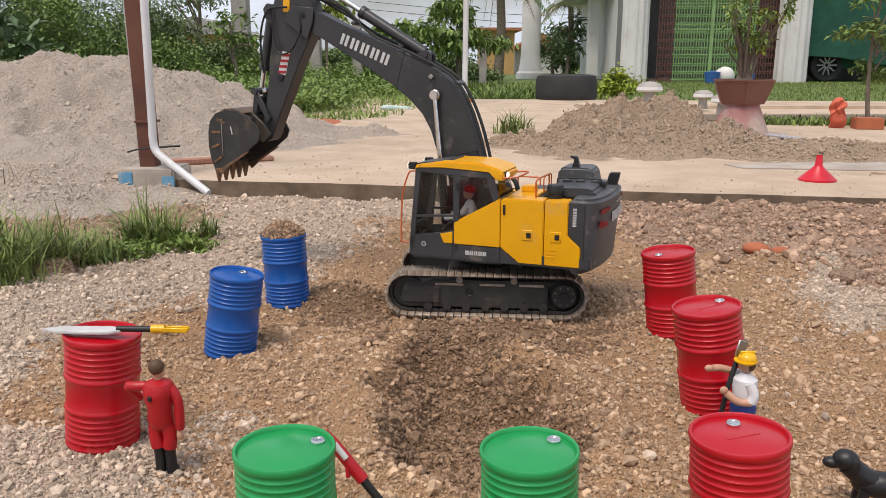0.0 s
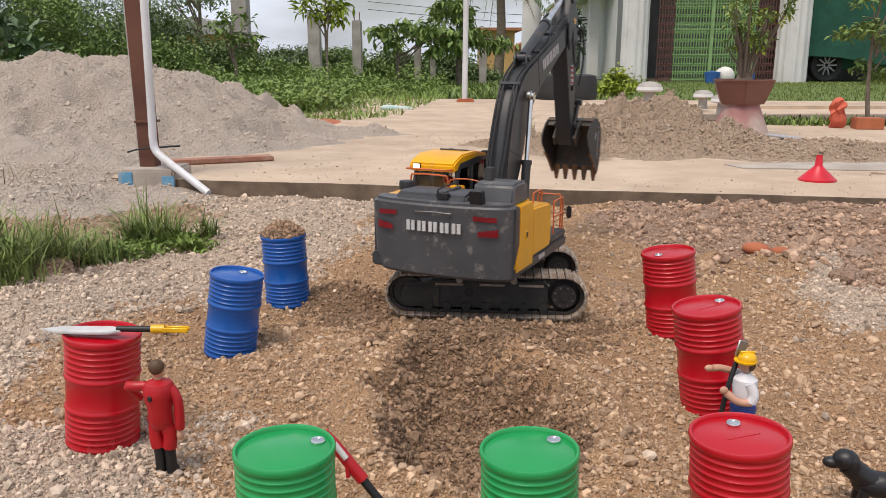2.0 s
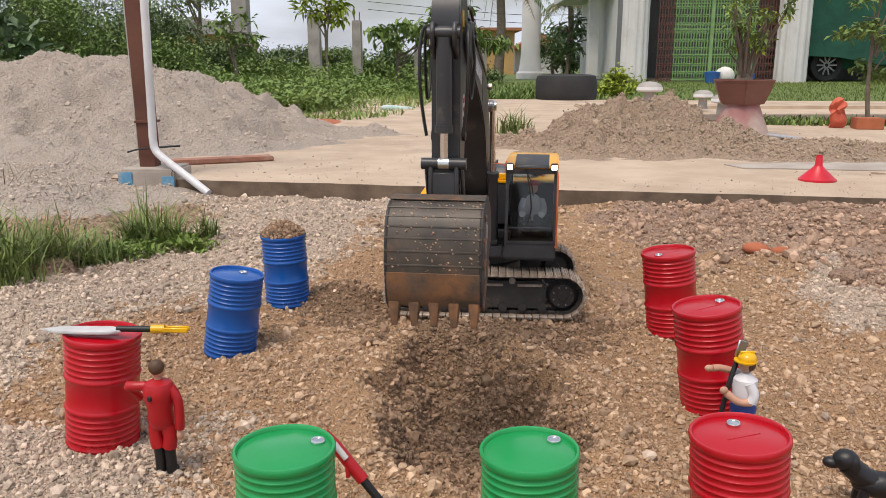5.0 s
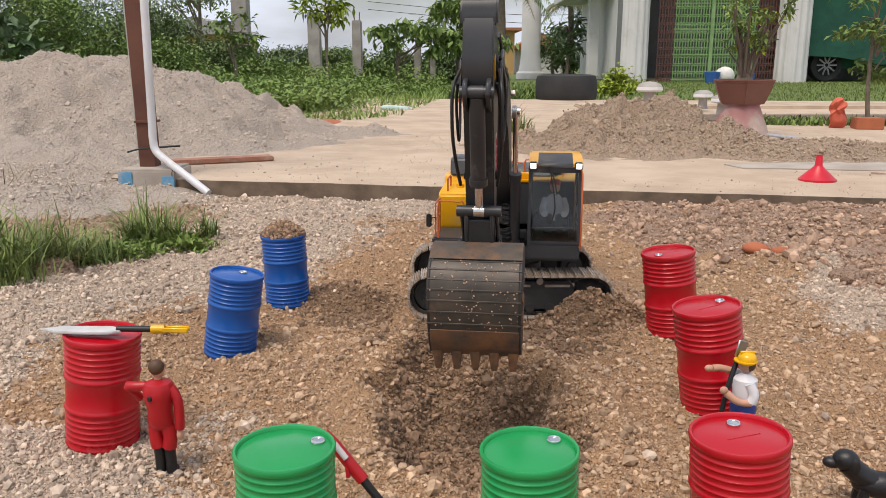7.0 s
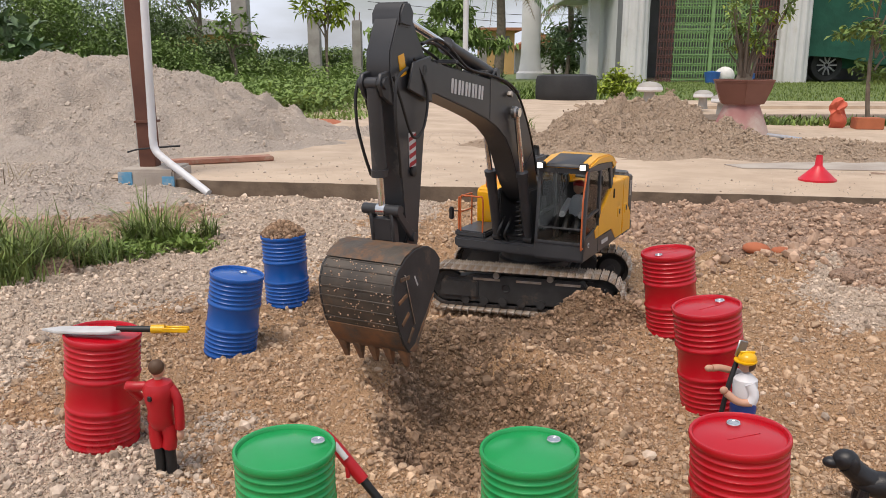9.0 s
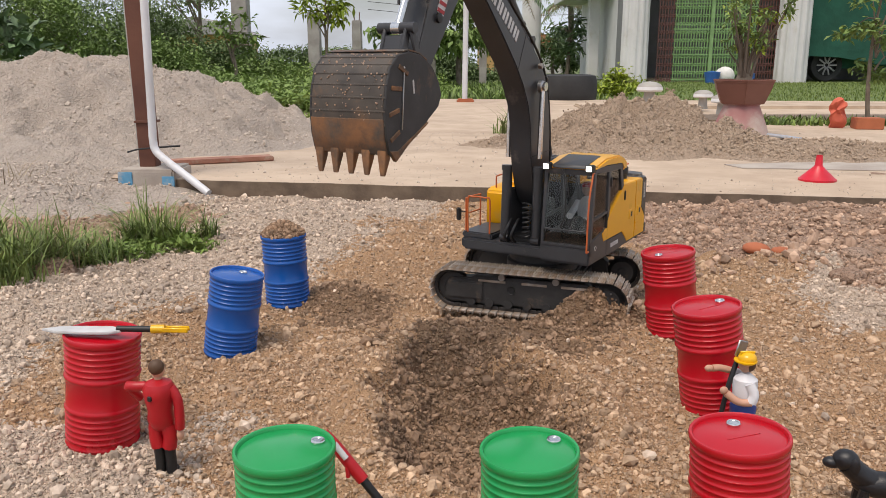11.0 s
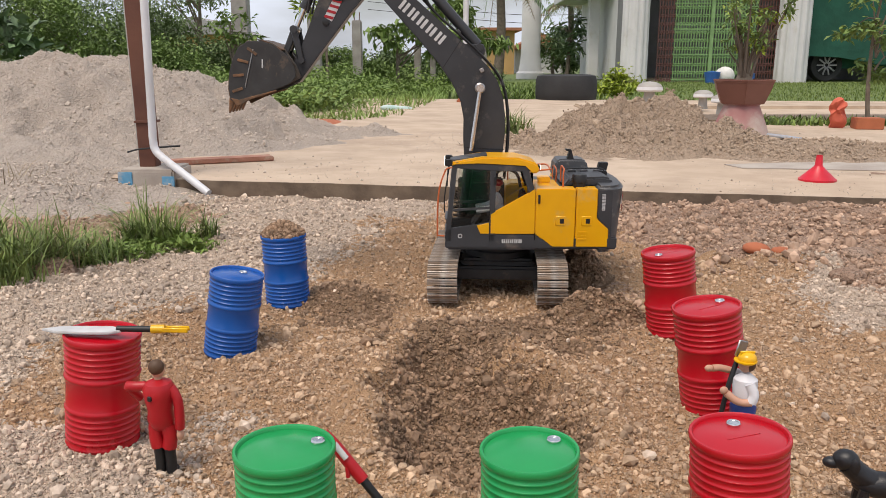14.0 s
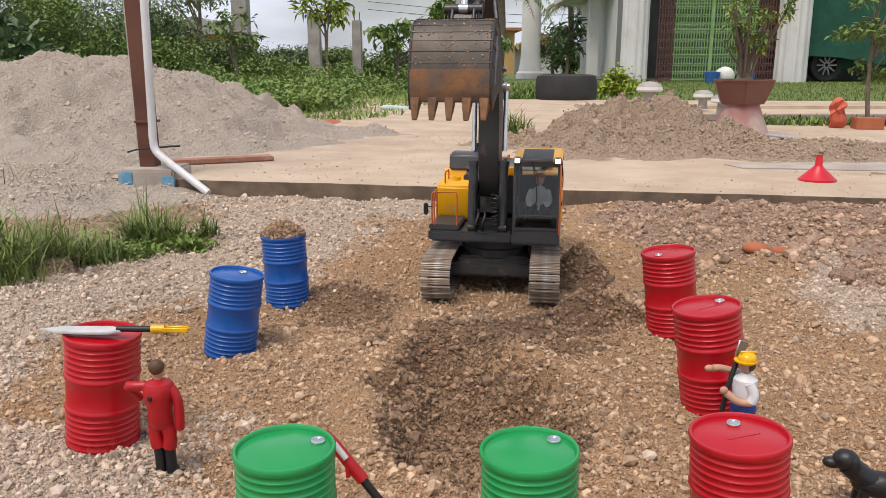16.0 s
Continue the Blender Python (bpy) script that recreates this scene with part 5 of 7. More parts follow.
M["rooftile"] = mat("orange roof tiles", (0.42, 0.17, 0.09), 0.8, scale=4)
M["greyroof"] = mat("grey metal roof", (0.35, 0.34, 0.34), 0.6, scale=2)


def ball2(r, sub=3):
    """A rounded lump of three radii."""
    bm = bmesh.new()
    bmesh.ops.create_icosphere(bm, subdivisions=sub, radius=1.0)
    return move(bm, Matrix.Diagonal((*r, 1)))


def leaves(n, centre, rad, size, material, name="crown", parent=None, label="", shell=0.35, droop=0.3, seed=0, clumps=None, aspect=2.2):
    """A crown of many small bent leaves, gathered in clumps."""
    r = np.random.default_rng(500 + seed)
    c = np.asarray(centre, float)
    R = np.asarray(rad, float)
    k = clumps or max(6, n // 60)
    d = r.normal(0, 1, (k, 3))
    d /= np.linalg.norm(d, axis=1)[:, None]
    cc = d * (r.uniform(shell, 1.0, (k, 1)) ** 0.6) * R
    w = r.integers(0, k, n)
    p = c + cc[w] + r.normal(0, 1, (n, 3)) * R * 0.2
    a = r.uniform(0, 2 * np.pi, n)
    tilt = r.normal(-droop, 0.5, n)
    f = np.stack([np.cos(a) * np.cos(tilt), np.sin(a) * np.cos(tilt), np.sin(tilt)], 1)
    s = np.stack([-np.sin(a), np.cos(a), r.normal(0, 0.35, n)], 1)
    s /= np.linalg.norm(s, axis=1)[:, None]
    L = size * r.uniform(0.6, 1.35, n)[:, None]
    W = L / aspect
    up = np.cross(f, s)
    v = np.stack([p, p + f * L * 0.5 + s * W * 0.5 + up * L * 0.08, p + f * L - up * L * 0.06, p + f * L * 0.5 - s * W * 0.5 + up * L * 0.08], 1).reshape(-1, 3)
    fa = np.arange(n)[:, None] * 4 + np.array([[0, 1, 2, 3]])
    ob = np_object(name, v, fa, [material])
    if parent:
        ob.parent = parent
    if label:
        tagged(ob, label)
    return ob


def tree(label, x, y, z, h, trunk_r, crown, leaf_m, n, size, seed, category="tree", name="tree", limbs=4, lean=0.0, group="", aspect=2.2, droop=0.3):
    """crown: list of (dx, dy, z, rx, ry, rz)."""
    t = thing(name, label, category, group, pose(x, y, z))
    r = random.Random(seed)
    part("trunk", tube([(0, 0, 0), (lean * 0.3 + r.uniform(-.04, .04) * h, 0, h * 0.35), (lean * 0.7 + r.uniform(-.04, .04) * h, r.uniform(-.04, .04) * h, h * 0.7), (lean, 0, h)], trunk_r, 9, 5, trunk_r * 0.35), M["bark"], t)
    for i in range(limbs):
        c = crown[i % len(crown)]
        z0 = h * r.uniform(0.35, 0.8)
        e = (c[0] + r.uniform(-.7, .7) * c[3], c[1] + r.uniform(-.7, .7) * c[4], c[2] + r.uniform(-.4, .7) * c[5])
        part("limb", tube([(lean * z0 / h, 0, z0), ((lean + e[0]) / 2, e[1] / 2, (z0 + e[2]) / 2 + 0.04 * h), e], trunk_r * 0.45, 7, 4, trunk_r * 0.12), M["bark"], t)
    for j, c in enumerate(crown):
        leaves(n // len(crown), c[:3], c[3:], size, leaf_m, "crown", t, seed=seed * 10 + j, aspect=aspect, droop=droop)
    return t


# rusty post on a footing, with a drain pipe tied to it
post = thing("steel_post", "rusty brown square steel post on a concrete footing", "post", at=pose(-0.768, 2.075, 0.0))
part("post", move(box(-0.021, 0.021, -0.02, 0.02, 0.06, 1.6, 0.002), pose(0, 0, 0, 0, -0.6, 0)), M["rustpost"], post)
part("post_back_pipe", move(rod((-0.028, 0.02, 0.06), (-0.028, 0.02, 1.6), 0.010), pose(0, 0, 0, 0, -0.6, 0)), M["oldconc"], post)
part("post_flange", box(-0.026, 0.026, -0.025, 0.025, 0.175, 0.181, 0.001, 1), M["rustpost"], post)
part("footing", box(-0.055, 0.085, -0.08, 0.07, -0.03, 0.062, 0.006), M["footing"], post, "chipped concrete footing")
part("blue_patch", box(-0.0562, -0.02, -0.0825, -0.078, -0.02, 0.056, 0.001), M["bluepaint"], post, "patch of flaking blue paint")
part("blue_patch", box(0.055, 0.0862, -0.0825, -0.078, -0.005, 0.045, 0.001), M["bluepaint"], post)
part("wire_tie", tube([(-0.05, -0.02, 0.1), (-0.02, -0.028, 0.108), (0.02, -0.03, 0.112), (0.06, -0.024, 0.115), (0.08, -0.0, 0.114)], 0.0024, 6), M["black"], post)
pipe = part("drain_pipe", tube([(-0.722, 2.03, 1.2), (-0.734, 2.03, 0.476), (-0.739, 2.03, 0.202), (-0.7405, 2.03, 0.135), (-0.735, 2.028, 0.108), (-0.715, 2.02, 0.089), (-0.66, 2.0, 0.052), (-0.605, 1.977, 0.016), (-0.59, 1.97, 0.006)], 0.0100, 14, 6), M["pvc"])
tagged(pipe, "white plastic drain pipe bent out along the ground", "drain pipe")

# pole, posts in the scrub
pole = thing("flag_pole", "thin white metal pole on a small brick base", "pole", at=pose(0.165, 6.15, 0.0))
part("pole", rod((0, 0, 0.02), (0.02, 0, 2.2), 0.021, 0.019), M["pvc"], pole)
part("pole_base", box(-0.06, 0.07, -0.06, 0.06, -0.02, 0.06, 0.01), M["brick"], pole, "broken brick footing")
for x, y, w, h in ((-1.60, 10.2, 0.15, 0.93), (-1.09, 10.4, 0.12, 0.85), (-2.60, 10.6, 0.2, 1.15), (-0.33, 10.6, 0.09, 0.55), (-0.13, 10.6, 0.08, 0.55), (0.55, 11.2, 0.1, 0.62)):
    cp = thing("concrete_post", "weathered grey concrete fence post in the scrub", "post", "old concrete posts", pose(x, y, 0))
    part("shaft", box(-w / 2, w / 2, -w / 2, w / 2, 0, h, 0.01), M["oldconc"], cp)
    for i in (-1, 1):
        part("rebar", rod((i * w * 0.25, 0, h), (i * w * 0.3, 0, h + 0.1), 0.006), M["rustpost"], cp)

# grasses
def blades(name, x, y, z, h, w, material, label, lean=0.5):
    n = len(x)
    a = rng.uniform(0, 2 * np.pi, n)
    d = np.stack([np.cos(a), np.sin(a)], 1)
    l_ = rng.uniform(0.15, lean, n) * h
    s = np.stack([-d[:, 1], d[:, 0]], 1) * (w * rng.uniform(0.6, 1.3, n))[:, None]
    b = np.stack([x, y], 1)
    rows = []
    for f, q_ in ((0, 1.0), (0.4, 0.85), (0.75, 0.55), (1.0, 0.08)):
        c2 = b + d * (l_ * f * f)[:, None]
        zz = z + h * (f - 0.18 * f * f * (l_ / h) * 1.5)
        rows += [np.column_stack([c2 - s * q_ / 2, zz]), np.column_stack([c2 + s * q_ / 2, zz])]
    v = np.stack(rows, 1).reshape(-1, 3)
    o = np.arange(n)[:, None] * 8
    f = np.concatenate([o + np.array([[2 * i, 2 * i + 1, 2 * i + 3, 2 * i + 2]]) for i in range(3)])
    return tagged(np_object(name, v, f, [material]), label, "grass", kind="stuff")


def tuft(cx, cy, r, n, h, w, m="tuft", label="tuft of long green grass in the gravel", name="grass"):
    a, q_ = rng.uniform(0, 2 * np.pi, n), np.sqrt(rng.uniform(0, 1, n)) * r
    x, y = cx + np.cos(a) * q_ * 1.4, cy + np.sin(a) * q_
    return blades(name, x, y, height(x, y) - 0.003, h * rng.uniform(0.35, 1.1, n) * (1.15 - 0.5 * q_ / r), w, M[m], label, 1.35)


for cx_, cy_, r_, n_, h_ in ((-0.66, 1.15, 0.045, 260, 0.10), (-0.70, 1.22, 0.05, 260, 0.11), (-0.62, 1.22, 0.035, 240, 0.12), (-0.60, 1.25, 0.03, 180, 0.10), (-0.56, 1.28, 0.03, 120, 0.06), (-0.53, 1.31, 0.035, 110, 0.03), (-0.58, 1.37, 0.04, 120, 0.045), (-0.505, 1.41, 0.03, 260, 0.10), (-0.475, 1.43, 0.025, 120, 0.07), (-0.50, 1.35, 0.04, 140, 0.028), (-0.43, 1.40, 0.03, 110, 0.026), (-0.425, 1.47, 0.014, 110, 0.065), (-0.75, 1.35, 0.05, 150, 0.085), (-0.66, 1.45, 0.025, 70, 0.05), (-0.545, 1.44, 0.02, 110, 0.085), (-0.68, 1.18, 0.07, 200, 0.045), (-0.61, 1.32, 0.05, 160, 0.05)):
    tuft(cx_ - 0.02, cy_ - 0.015, r_ * 1.25, n_, h_ * 1.15, 0.0030)
for cx_, cy_, r_, n_, h_ in ((-0.98, 1.84, 0.06, 70, 0.13), (-0.86, 1.80, 0.05, 50, 0.09), (-0.52, 1.45, 0.05, 40, 0.10), (-0.64, 1.2, 0.05, 50, 0.1)):
    tuft(cx_, cy_, r_, n_, h_, 0.0024, "drygrass", "thin dry grass stems", "dry_grass")
for cx_, cy_, r_, n_, h_ in ((0.28, 3.35, 0.05, 90, 0.16), (1.08, 2.95, 0.05, 70, 0.07), (0.33, 3.5, 0.05, 60, 0.12)):
    b_ = tuft(cx_, cy_, r_, n_, h_, 0.006, label="sparse grass shoots beside the earth heap")
    b_.location.z = 0.03
for i, (cx_, cy_, rx_) in enumerate(((-0.47, 1.375, 0.06), (-0.54, 1.33, 0.06), (-0.60, 1.27, 0.05), (-0.68, 1.20, 0.06))):
    wd = leaves(420, (cx_, cy_, ground_z(cx_, cy_) + 0.010), (rx_, 0.045, 0.012), 0.013, M["weed"], "weeds", seed=700 + i, droop=-0.2)
    tagged(wd, "low leafy weeds creeping over the gravel", "weeds", kind="stuff")
clod = part("earth_clod", move(lathe([(0.0, 0.0), (0.045, 0.0), (0.05, 0.012), (0.038, 0.03), (0.018, 0.042), (0.0, 0.045)], 14), pose(-0.605, 1.19, -0.004) @ Matrix.Diagonal((0.7, 0.7, 0.8, 1))), M["soil"])
for v in clod.data.vertices:
    v.co += Vector((noise.noise(v.co * 60), noise.noise(v.co * 60 + Vector((5, 0, 0))), noise.noise(v.co * 60 + Vector((0, 9, 0))))) * 0.012
tagged(clod, "brown lump of earth by the grass", "earth clod")
for x, y, r_, c_ in ((0.545, 1.34, 0.024, "brick"), (0.585, 1.33, 0.018, "brick"), (0.70, 1.30, 0.03, "soil"), (0.62, 1.17, 0.03, "soil"), (0.66, 1.4, 0.025, "soil")):
    st = part("broken_brick" if c_ == "brick" else "earth_clod", move(ball2((r_, r_ * 0.8, r_ * 0.45)), pose(x, y, float(height(np.array([x]), np.array([y]))[0]) + r_ * 0.2, 0, 0, x * 900)), M[c_])
    tagged(st, "broken piece of red brick in the soil" if c_ == "brick" else "brown clod of soil", "rubble")

# low scrub and turf beyond the driveway
n = 26000
x = rng.uniform(-4.5, 0.9, n)
y = 4.15 + 5.5 * rng.uniform(0, 1, n) ** 1.5
k = (x < -0.05 + (y - 6.4) * 0.1) & (y > 4.0 + 0.55 * np.clip(x + 0.6, 0, 2) * 2.2)
x, y = x[k], y[k]
blades("scrub_grass", x, y, np.zeros(len(x)), rng.uniform(0.03, 0.10, len(x)) * (1 + 0.4 * vnoise(x, y, 0.8, 71)), 0.012, M["weed"], "low green weeds and grass", 0.9)
n = 20000
x = rng.uniform(0.9, 9, n)
y = rng.uniform(6.9, 13.8, n)
blades("lawn", x, y, np.zeros(n), rng.uniform(0.015, 0.04, n), 0.009, M["lawn"], "short green lawn before the house", 0.9)
n = 2600
x = rng.uniform(0.05, 0.9, n); y = rng.uniform(6.6, 12, n)
blades("verge_grass", x, y, np.zeros(n), rng.uniform(0.04, 0.11, n), 0.02, M["grass"], "grass verge by the pole", 0.9)
n = 900
x = rng.uniform(1.45, 2.3, n); y = 3.95 + rng.uniform(-0.12, 0.12, n) - (x - 1.45) * 0.2
blades("kerb_grass", x, y, np.full(n, 0.03), rng.uniform(0.02, 0.06, n), 0.012, M["grass"], "strip of grass along the kerb", 0.9)
for i in range(150):
    x, y = rng.uniform(-4.2, 0.1), rng.uniform(4.6, 9.6)
    if x > -0.9 + (y - 4.9) * 0.22:
        continue
    h = rng.uniform(0.10, 0.23) * (1 + (y - 5) * 0.09)
    bsh = leaves(520, (x, y, h * 0.42), (h * 1.9, h * 1.3, h * 0.55), 0.042, M["weed"] if i % 3 else M["leaf"], "weed_clump", seed=200 + i, droop=0.1)
    tagged(bsh, "low leafy green weeds", "weeds", kind="stuff")
# hedge and trees along the back
for i, (x, y, h, w, m) in enumerate(((-6.6, 9.6, 1.5, 1.0, "leafdark"), (-5.4, 9.2, 1.25, 0.9, "leaf"), (-4.7, 10.4, 1.6, 1.0, "leafdark"), (-4.2, 9.4, 1.15, 0.8, "leaf"), (-3.5, 10.6, 1.0, 0.8, "leafdark"), (-3.2, 9.4, 0.6, 0.7, "leaf"), (-2.5, 10.2, 0.6, 0.7, "leafdark"), (-1.9, 11.5, 0.55, 0.8, "leafdark"), (-1.2, 11.6, 0.52, 0.8, "leaf"), (-0.5, 11.8, 0.5, 0.7, "leafdark"), (0.2, 12.2, 0.5, 0.7, "leafdark"), (-0.9, 10.9, 0.35, 0.7, "leaf"), (-2.1, 9.9, 0.38, 0.6, "leaf"), (-6.2, 10.8, 1.3, 1.2, "leafdark"), (-5.2, 11.2, 1.3, 1.2, "leafdark"), (-4.0, 11.4, 0.95, 1.0, "leafdark"), (-7.6, 11.5, 2.3, 1.4, "leafdark"), (-5.8, 12.0, 2.4, 1.3, "leafdark"), (-4.6, 12.5, 2.0, 1.0, "leaf"))):
    tree("dense green shrub in the scrub", x, y, 0, h * 0.6, 0.03, [(0, 0, h * 0.45, w * 0.75, 0.5, h * 0.5), (w * 0.25, -0.2, h * 0.3, w * 0.6, 0.4, h * 0.3), (-w * 0.25, -0.1, h * 0.7, w * 0.5, 0.4, h * 0.3)], M[m], 6600, 0.055, 20 + i, "shrub", "shrub", 3, group="shrubs behind")
tree("broad-leaved grey-green shrub with white flowers", -4.55, 7.9, 0, 0.55, 0.03, [(0.25, 0, 0.5, 0.4, 0.3, 0.28), (-0.3, 0, 0.45, 0.35, 0.3, 0.25)], M["leafgrey"], 420, 0.16, 61, "shrub", "shrub", 5, aspect=1.6)
tree("slim young tree with sparse yellow-green leaves", -2.22, 8.6, 0, 0.75, 0.022, [(0, 0, 0.72, 0.24, 0.2, 0.2), (0.12, 0, 0.5, 0.2, 0.2, 0.18)], M["leaf"], 420, 0.075, 62, limbs=7)
tree("small tree with long pinnate leaves", -1.25, 8.8, 0, 1.0, 0.02, [(-0.1, 0, 1.0, 0.28, 0.2, 0.22), (0.1, 0, 0.85, 0.2, 0.2, 0.12)], M["leafyel"], 420, 0.11, 63, limbs=7, aspect=3.2)
tree("spindly dark tree with feathery foliage", -3.7, 12.5, 0, 1.7, 0.04, [(0, 0, 1.35, 0.8, 0.4, 0.22), (-0.2, 0, 1.75, 0.7, 0.4, 0.2)], M["leafdark"], 900, 0.1, 64, limbs=9, aspect=4)
tree("small green tree with drooping leaves", -0.55, 10.0, 0, 0.62, 0.03, [(0, 0, 0.7, 0.36, 0.3, 0.16), (0.45, 0, 0.62, 0.25, 0.3, 0.14)], M["leaf"], 700, 0.12, 65, limbs=6, aspect=2.0, droop=0.7)
tree("bushy green tree with long drooping leaves", 0.22, 10.4, 0, 0.8, 0.04, [(-0.1, 0, 0.75, 0.42, 0.3, 0.26), (0.2, 0, 0.6, 0.38, 0.3, 0.2), (-0.1, 0, 1.0, 0.25, 0.25, 0.13)], M["leaf"], 1900, 0.11, 66, limbs=6, aspect=3.2, droop=0.7)
tree("dark green tree beyond the column", 2.65, 19.5, 0, 0.9, 0.05, [(0, 0, 0.68, 0.48, 0.4, 0.45), (0.3, 0, 0.4, 0.4, 0.4, 0.35)], M["leafdark"], 2600, 0.1, 67)
tree("small roadside tree far away", 2.75, 18.0, 0, 1.3, 0.05, [(0, 0, 1.0, 0.3, 0.3, 0.45)], M["leafgrey"], 500, 0.2, 68, aspect=4)


def palm(x, y, h, seed):
    t = thing("palm", "coconut palm with long drooping fronds", "palm tree", "", pose(x, y, 0))
    part("trunk", tube([(0, 0, 0), (0.05, 0, h * 0.5), (0, 0, h)], 0.1, 10, 5, 0.07), M["bark"], t)
    r = random.Random(seed)
    for i in range(15):
        a, up = r.uniform(0, 6.28), r.uniform(-0.2, 0.7)
        L = r.uniform(0.9, 1.25)
        pts = [Vector((math.cos(a) * L * s, math.sin(a) * L * s, h + L * (up * s - 0.95 * s * s))) for s in (0, 0.25, 0.5, 0.75, 1.0)]
        bmf = tube(pts, 0.012, 5, 3, 0.004)
        for j in range(26):
            s = (j + 1) / 27
            k = min(int(s * 4), 3)
            p = pts[k].lerp(pts[k + 1], s * 4 - k)
            ll = 0.30 * math.sin(math.pi * min(1, s * 0.8 + 0.2))
            for sd in (-1, 1):
                o = Vector((-math.sin(a) * sd, math.cos(a) * sd, -0.55 - r.uniform(0, 0.5))).normalized() * ll
                w_ = Vector((math.cos(a), math.sin(a), 0)) * 0.016
                vs = [bmf.verts.new(q2) for q2 in (p - w_, p + w_, p + o)]
                bmf.faces.new(vs)
        part("frond", bmf, M["leafgrey"] if i % 3 else M["drygrass"], t, smooth=False)
    return t


palm(1.05, 15.5, 1.95, 3)
palm(3.4, 22.0, 1.9, 5)

# lawn kerb and raised path before the house
kb = part("path", box(0.9, 12, 5.2, 5.55, -0.02, 0.055, 0.01), M["concrete"])
tagged(kb, "low pale concrete path edge by the lawn", "path", kind="structure")
kb = part("path", box(1.1, 3.4, 4.05, 4.5, -0.02, 0.045, 0.01), M["edge"])
tagged(kb, "mossy low kerb stone beside the driveway", "kerb", kind="structure")

# house
house = thing("house", "white house porch with fluted columns and a green lattice gate", "house", at=pose(0, 0, 0))


def fluted(x, y, r, h, name, parent, base=True):
    bmc = bmesh.new()
    n_ = 48
    lo, hi = [], []
    for i in range(n_):
        a = 2 * math.pi * i / n_
        rr = r * (1 - 0.07 * (i % 4 in (0, 1)))
        lo.append(bmc.verts.new((x + rr * math.cos(a), y + rr * math.sin(a), 0.0)))
        hi.append(bmc.verts.new((x + rr * 0.93 * math.cos(a), y + rr * 0.93 * math.sin(a), h)))
    for i in range(n_):
        bmc.faces.new((lo[i], lo[(i + 1) % n_], hi[(i + 1) % n_], hi[i]))
    bmc.faces.new(hi)
    return part(name, bmc, M["wallwhite"], parent, smooth=False)


col = thing("column", "free-standing white porch column", "column", at=pose(1.83, 17.0, 0))
part("column_shaft", lathe([(0.30, 0), (0.30, 0.12), (0.25, 0.16), (0.22, 0.3), (0.2, 0.5), (0.19, 4.2)], 26), M["wallwhite"], col)
GY0 = 13.9
for x, r in ((3.26, 0.23), (5.95, 0.27)):
    fluted(x, GY0, r, 3.6, "fluted_column", house)
part("rear_column", box(2.86, 3.05, 16.0, 16.3, 0, 3.4, 0.01), M["wallwhite"], house)
part("rear_column", box(3.3, 3.48, 17.6, 17.9, 0, 3.4, 0.01), M["wallwhite"], house)
part("side_wall", box(3.2, 3.4, 14.3, 19, 0, 3.6, 0.01), M["wallwhite"], house)
# solid dark plate on the wall, painted shade in place of a cut opening
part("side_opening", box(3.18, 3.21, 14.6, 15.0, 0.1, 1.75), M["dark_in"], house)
part("porch_slab", box(2.55, 3.25, 15.4, 19, 1.62, 1.84, 0.01), M["wallwhite"], house)
part("porch_roof", box(2.9, 12, 13.5, 19, 3.0, 3.3, 0.01), M["wallwhite"], house)
# grey carries the shade of the porch behind the gate
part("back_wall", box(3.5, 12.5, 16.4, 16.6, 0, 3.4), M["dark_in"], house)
part("wall_band", box(3.6, 6, 14.6, 16.3, -0.02, 0.04), M["concrete"], house)
# lattice gate: uprights, cross rails and rings of the pattern
gate = thing("gate", "green and dark red folding metal lattice gate, closed", "gate", at=pose(0, GY0 + 0.1, 0))
gx0, gx1 = 3.66, 5.72
nb = 44
up_mesh, ov_mesh = {}, {}
for key in ("gatepaint", "gatered"):
    up_mesh[key] = to_mesh(box(-0.007, 0.007, -0.008, 0.008, 0.0, 2.2), "gate_bar", M[key])
    ov = bmesh.new()
    for dx in (-1, 1):
        for z0 in np.arange(0.03, 2.1, 0.135):
            ov2 = tube([(0, 0, z0), (dx * 0.021, 0, z0 + 0.035), (dx * 0.021, 0, z0 + 0.095), (0, 0, z0 + 0.13)], 0.0065, 4, 1)
            ov = merge(ov, ov2)
    ov_mesh[key] = to_mesh(ov, "gate_oval", M[key])
for i in range(nb):
    x = gx0 + (gx1 - gx0) * (i + 0.5) / nb
    key = "gatered" if i < 6 or i > nb - 9 else "gatepaint"
    o = new("gate_bar", up_mesh[key])
    o.parent, o.matrix_basis = gate, pose(x, 0, 0)
    o = new("gate_lattice", ov_mesh[key])
    o.parent, o.matrix_basis = gate, pose(x + 0.0235, 0, 0)
for z0 in np.arange(0.05, 2.2, 0.42):
    part("gate_rail", box(gx0 + 0.28, gx1 - 0.4, -0.011, 0.011, z0 - 0.012, z0 + 0.012), M["gatepaint"], gate)
part("gate_frame", box(4.56, 4.62, -0.02, 0.02, 0, 2.2), M["gatepaint"], gate)
netc = part("shade_cloth", prism([(6.25, 0.45), (6.3, 3.2), (9.5, 3.2), (9.5, 0.35), (7.6, 0.3), (6.9, 0.42)], GY0 + 0.25, GY0 + 0.3), M["net"])
tagged(netc, "dark green shade cloth hung over a carport", "shade cloth")
car = thing("parked_car", "parked car half hidden behind green cloth", "car", at=pose(7.3, GY0 + 0.9, 0))
part("car_body", prism([(-1.0, 0.22), (-0.98, 0.5), (-0.6, 0.62), (1.9, 0.7), (1.9, 0.25)], -0.3, 1.2, 0.05), M["net"], car)
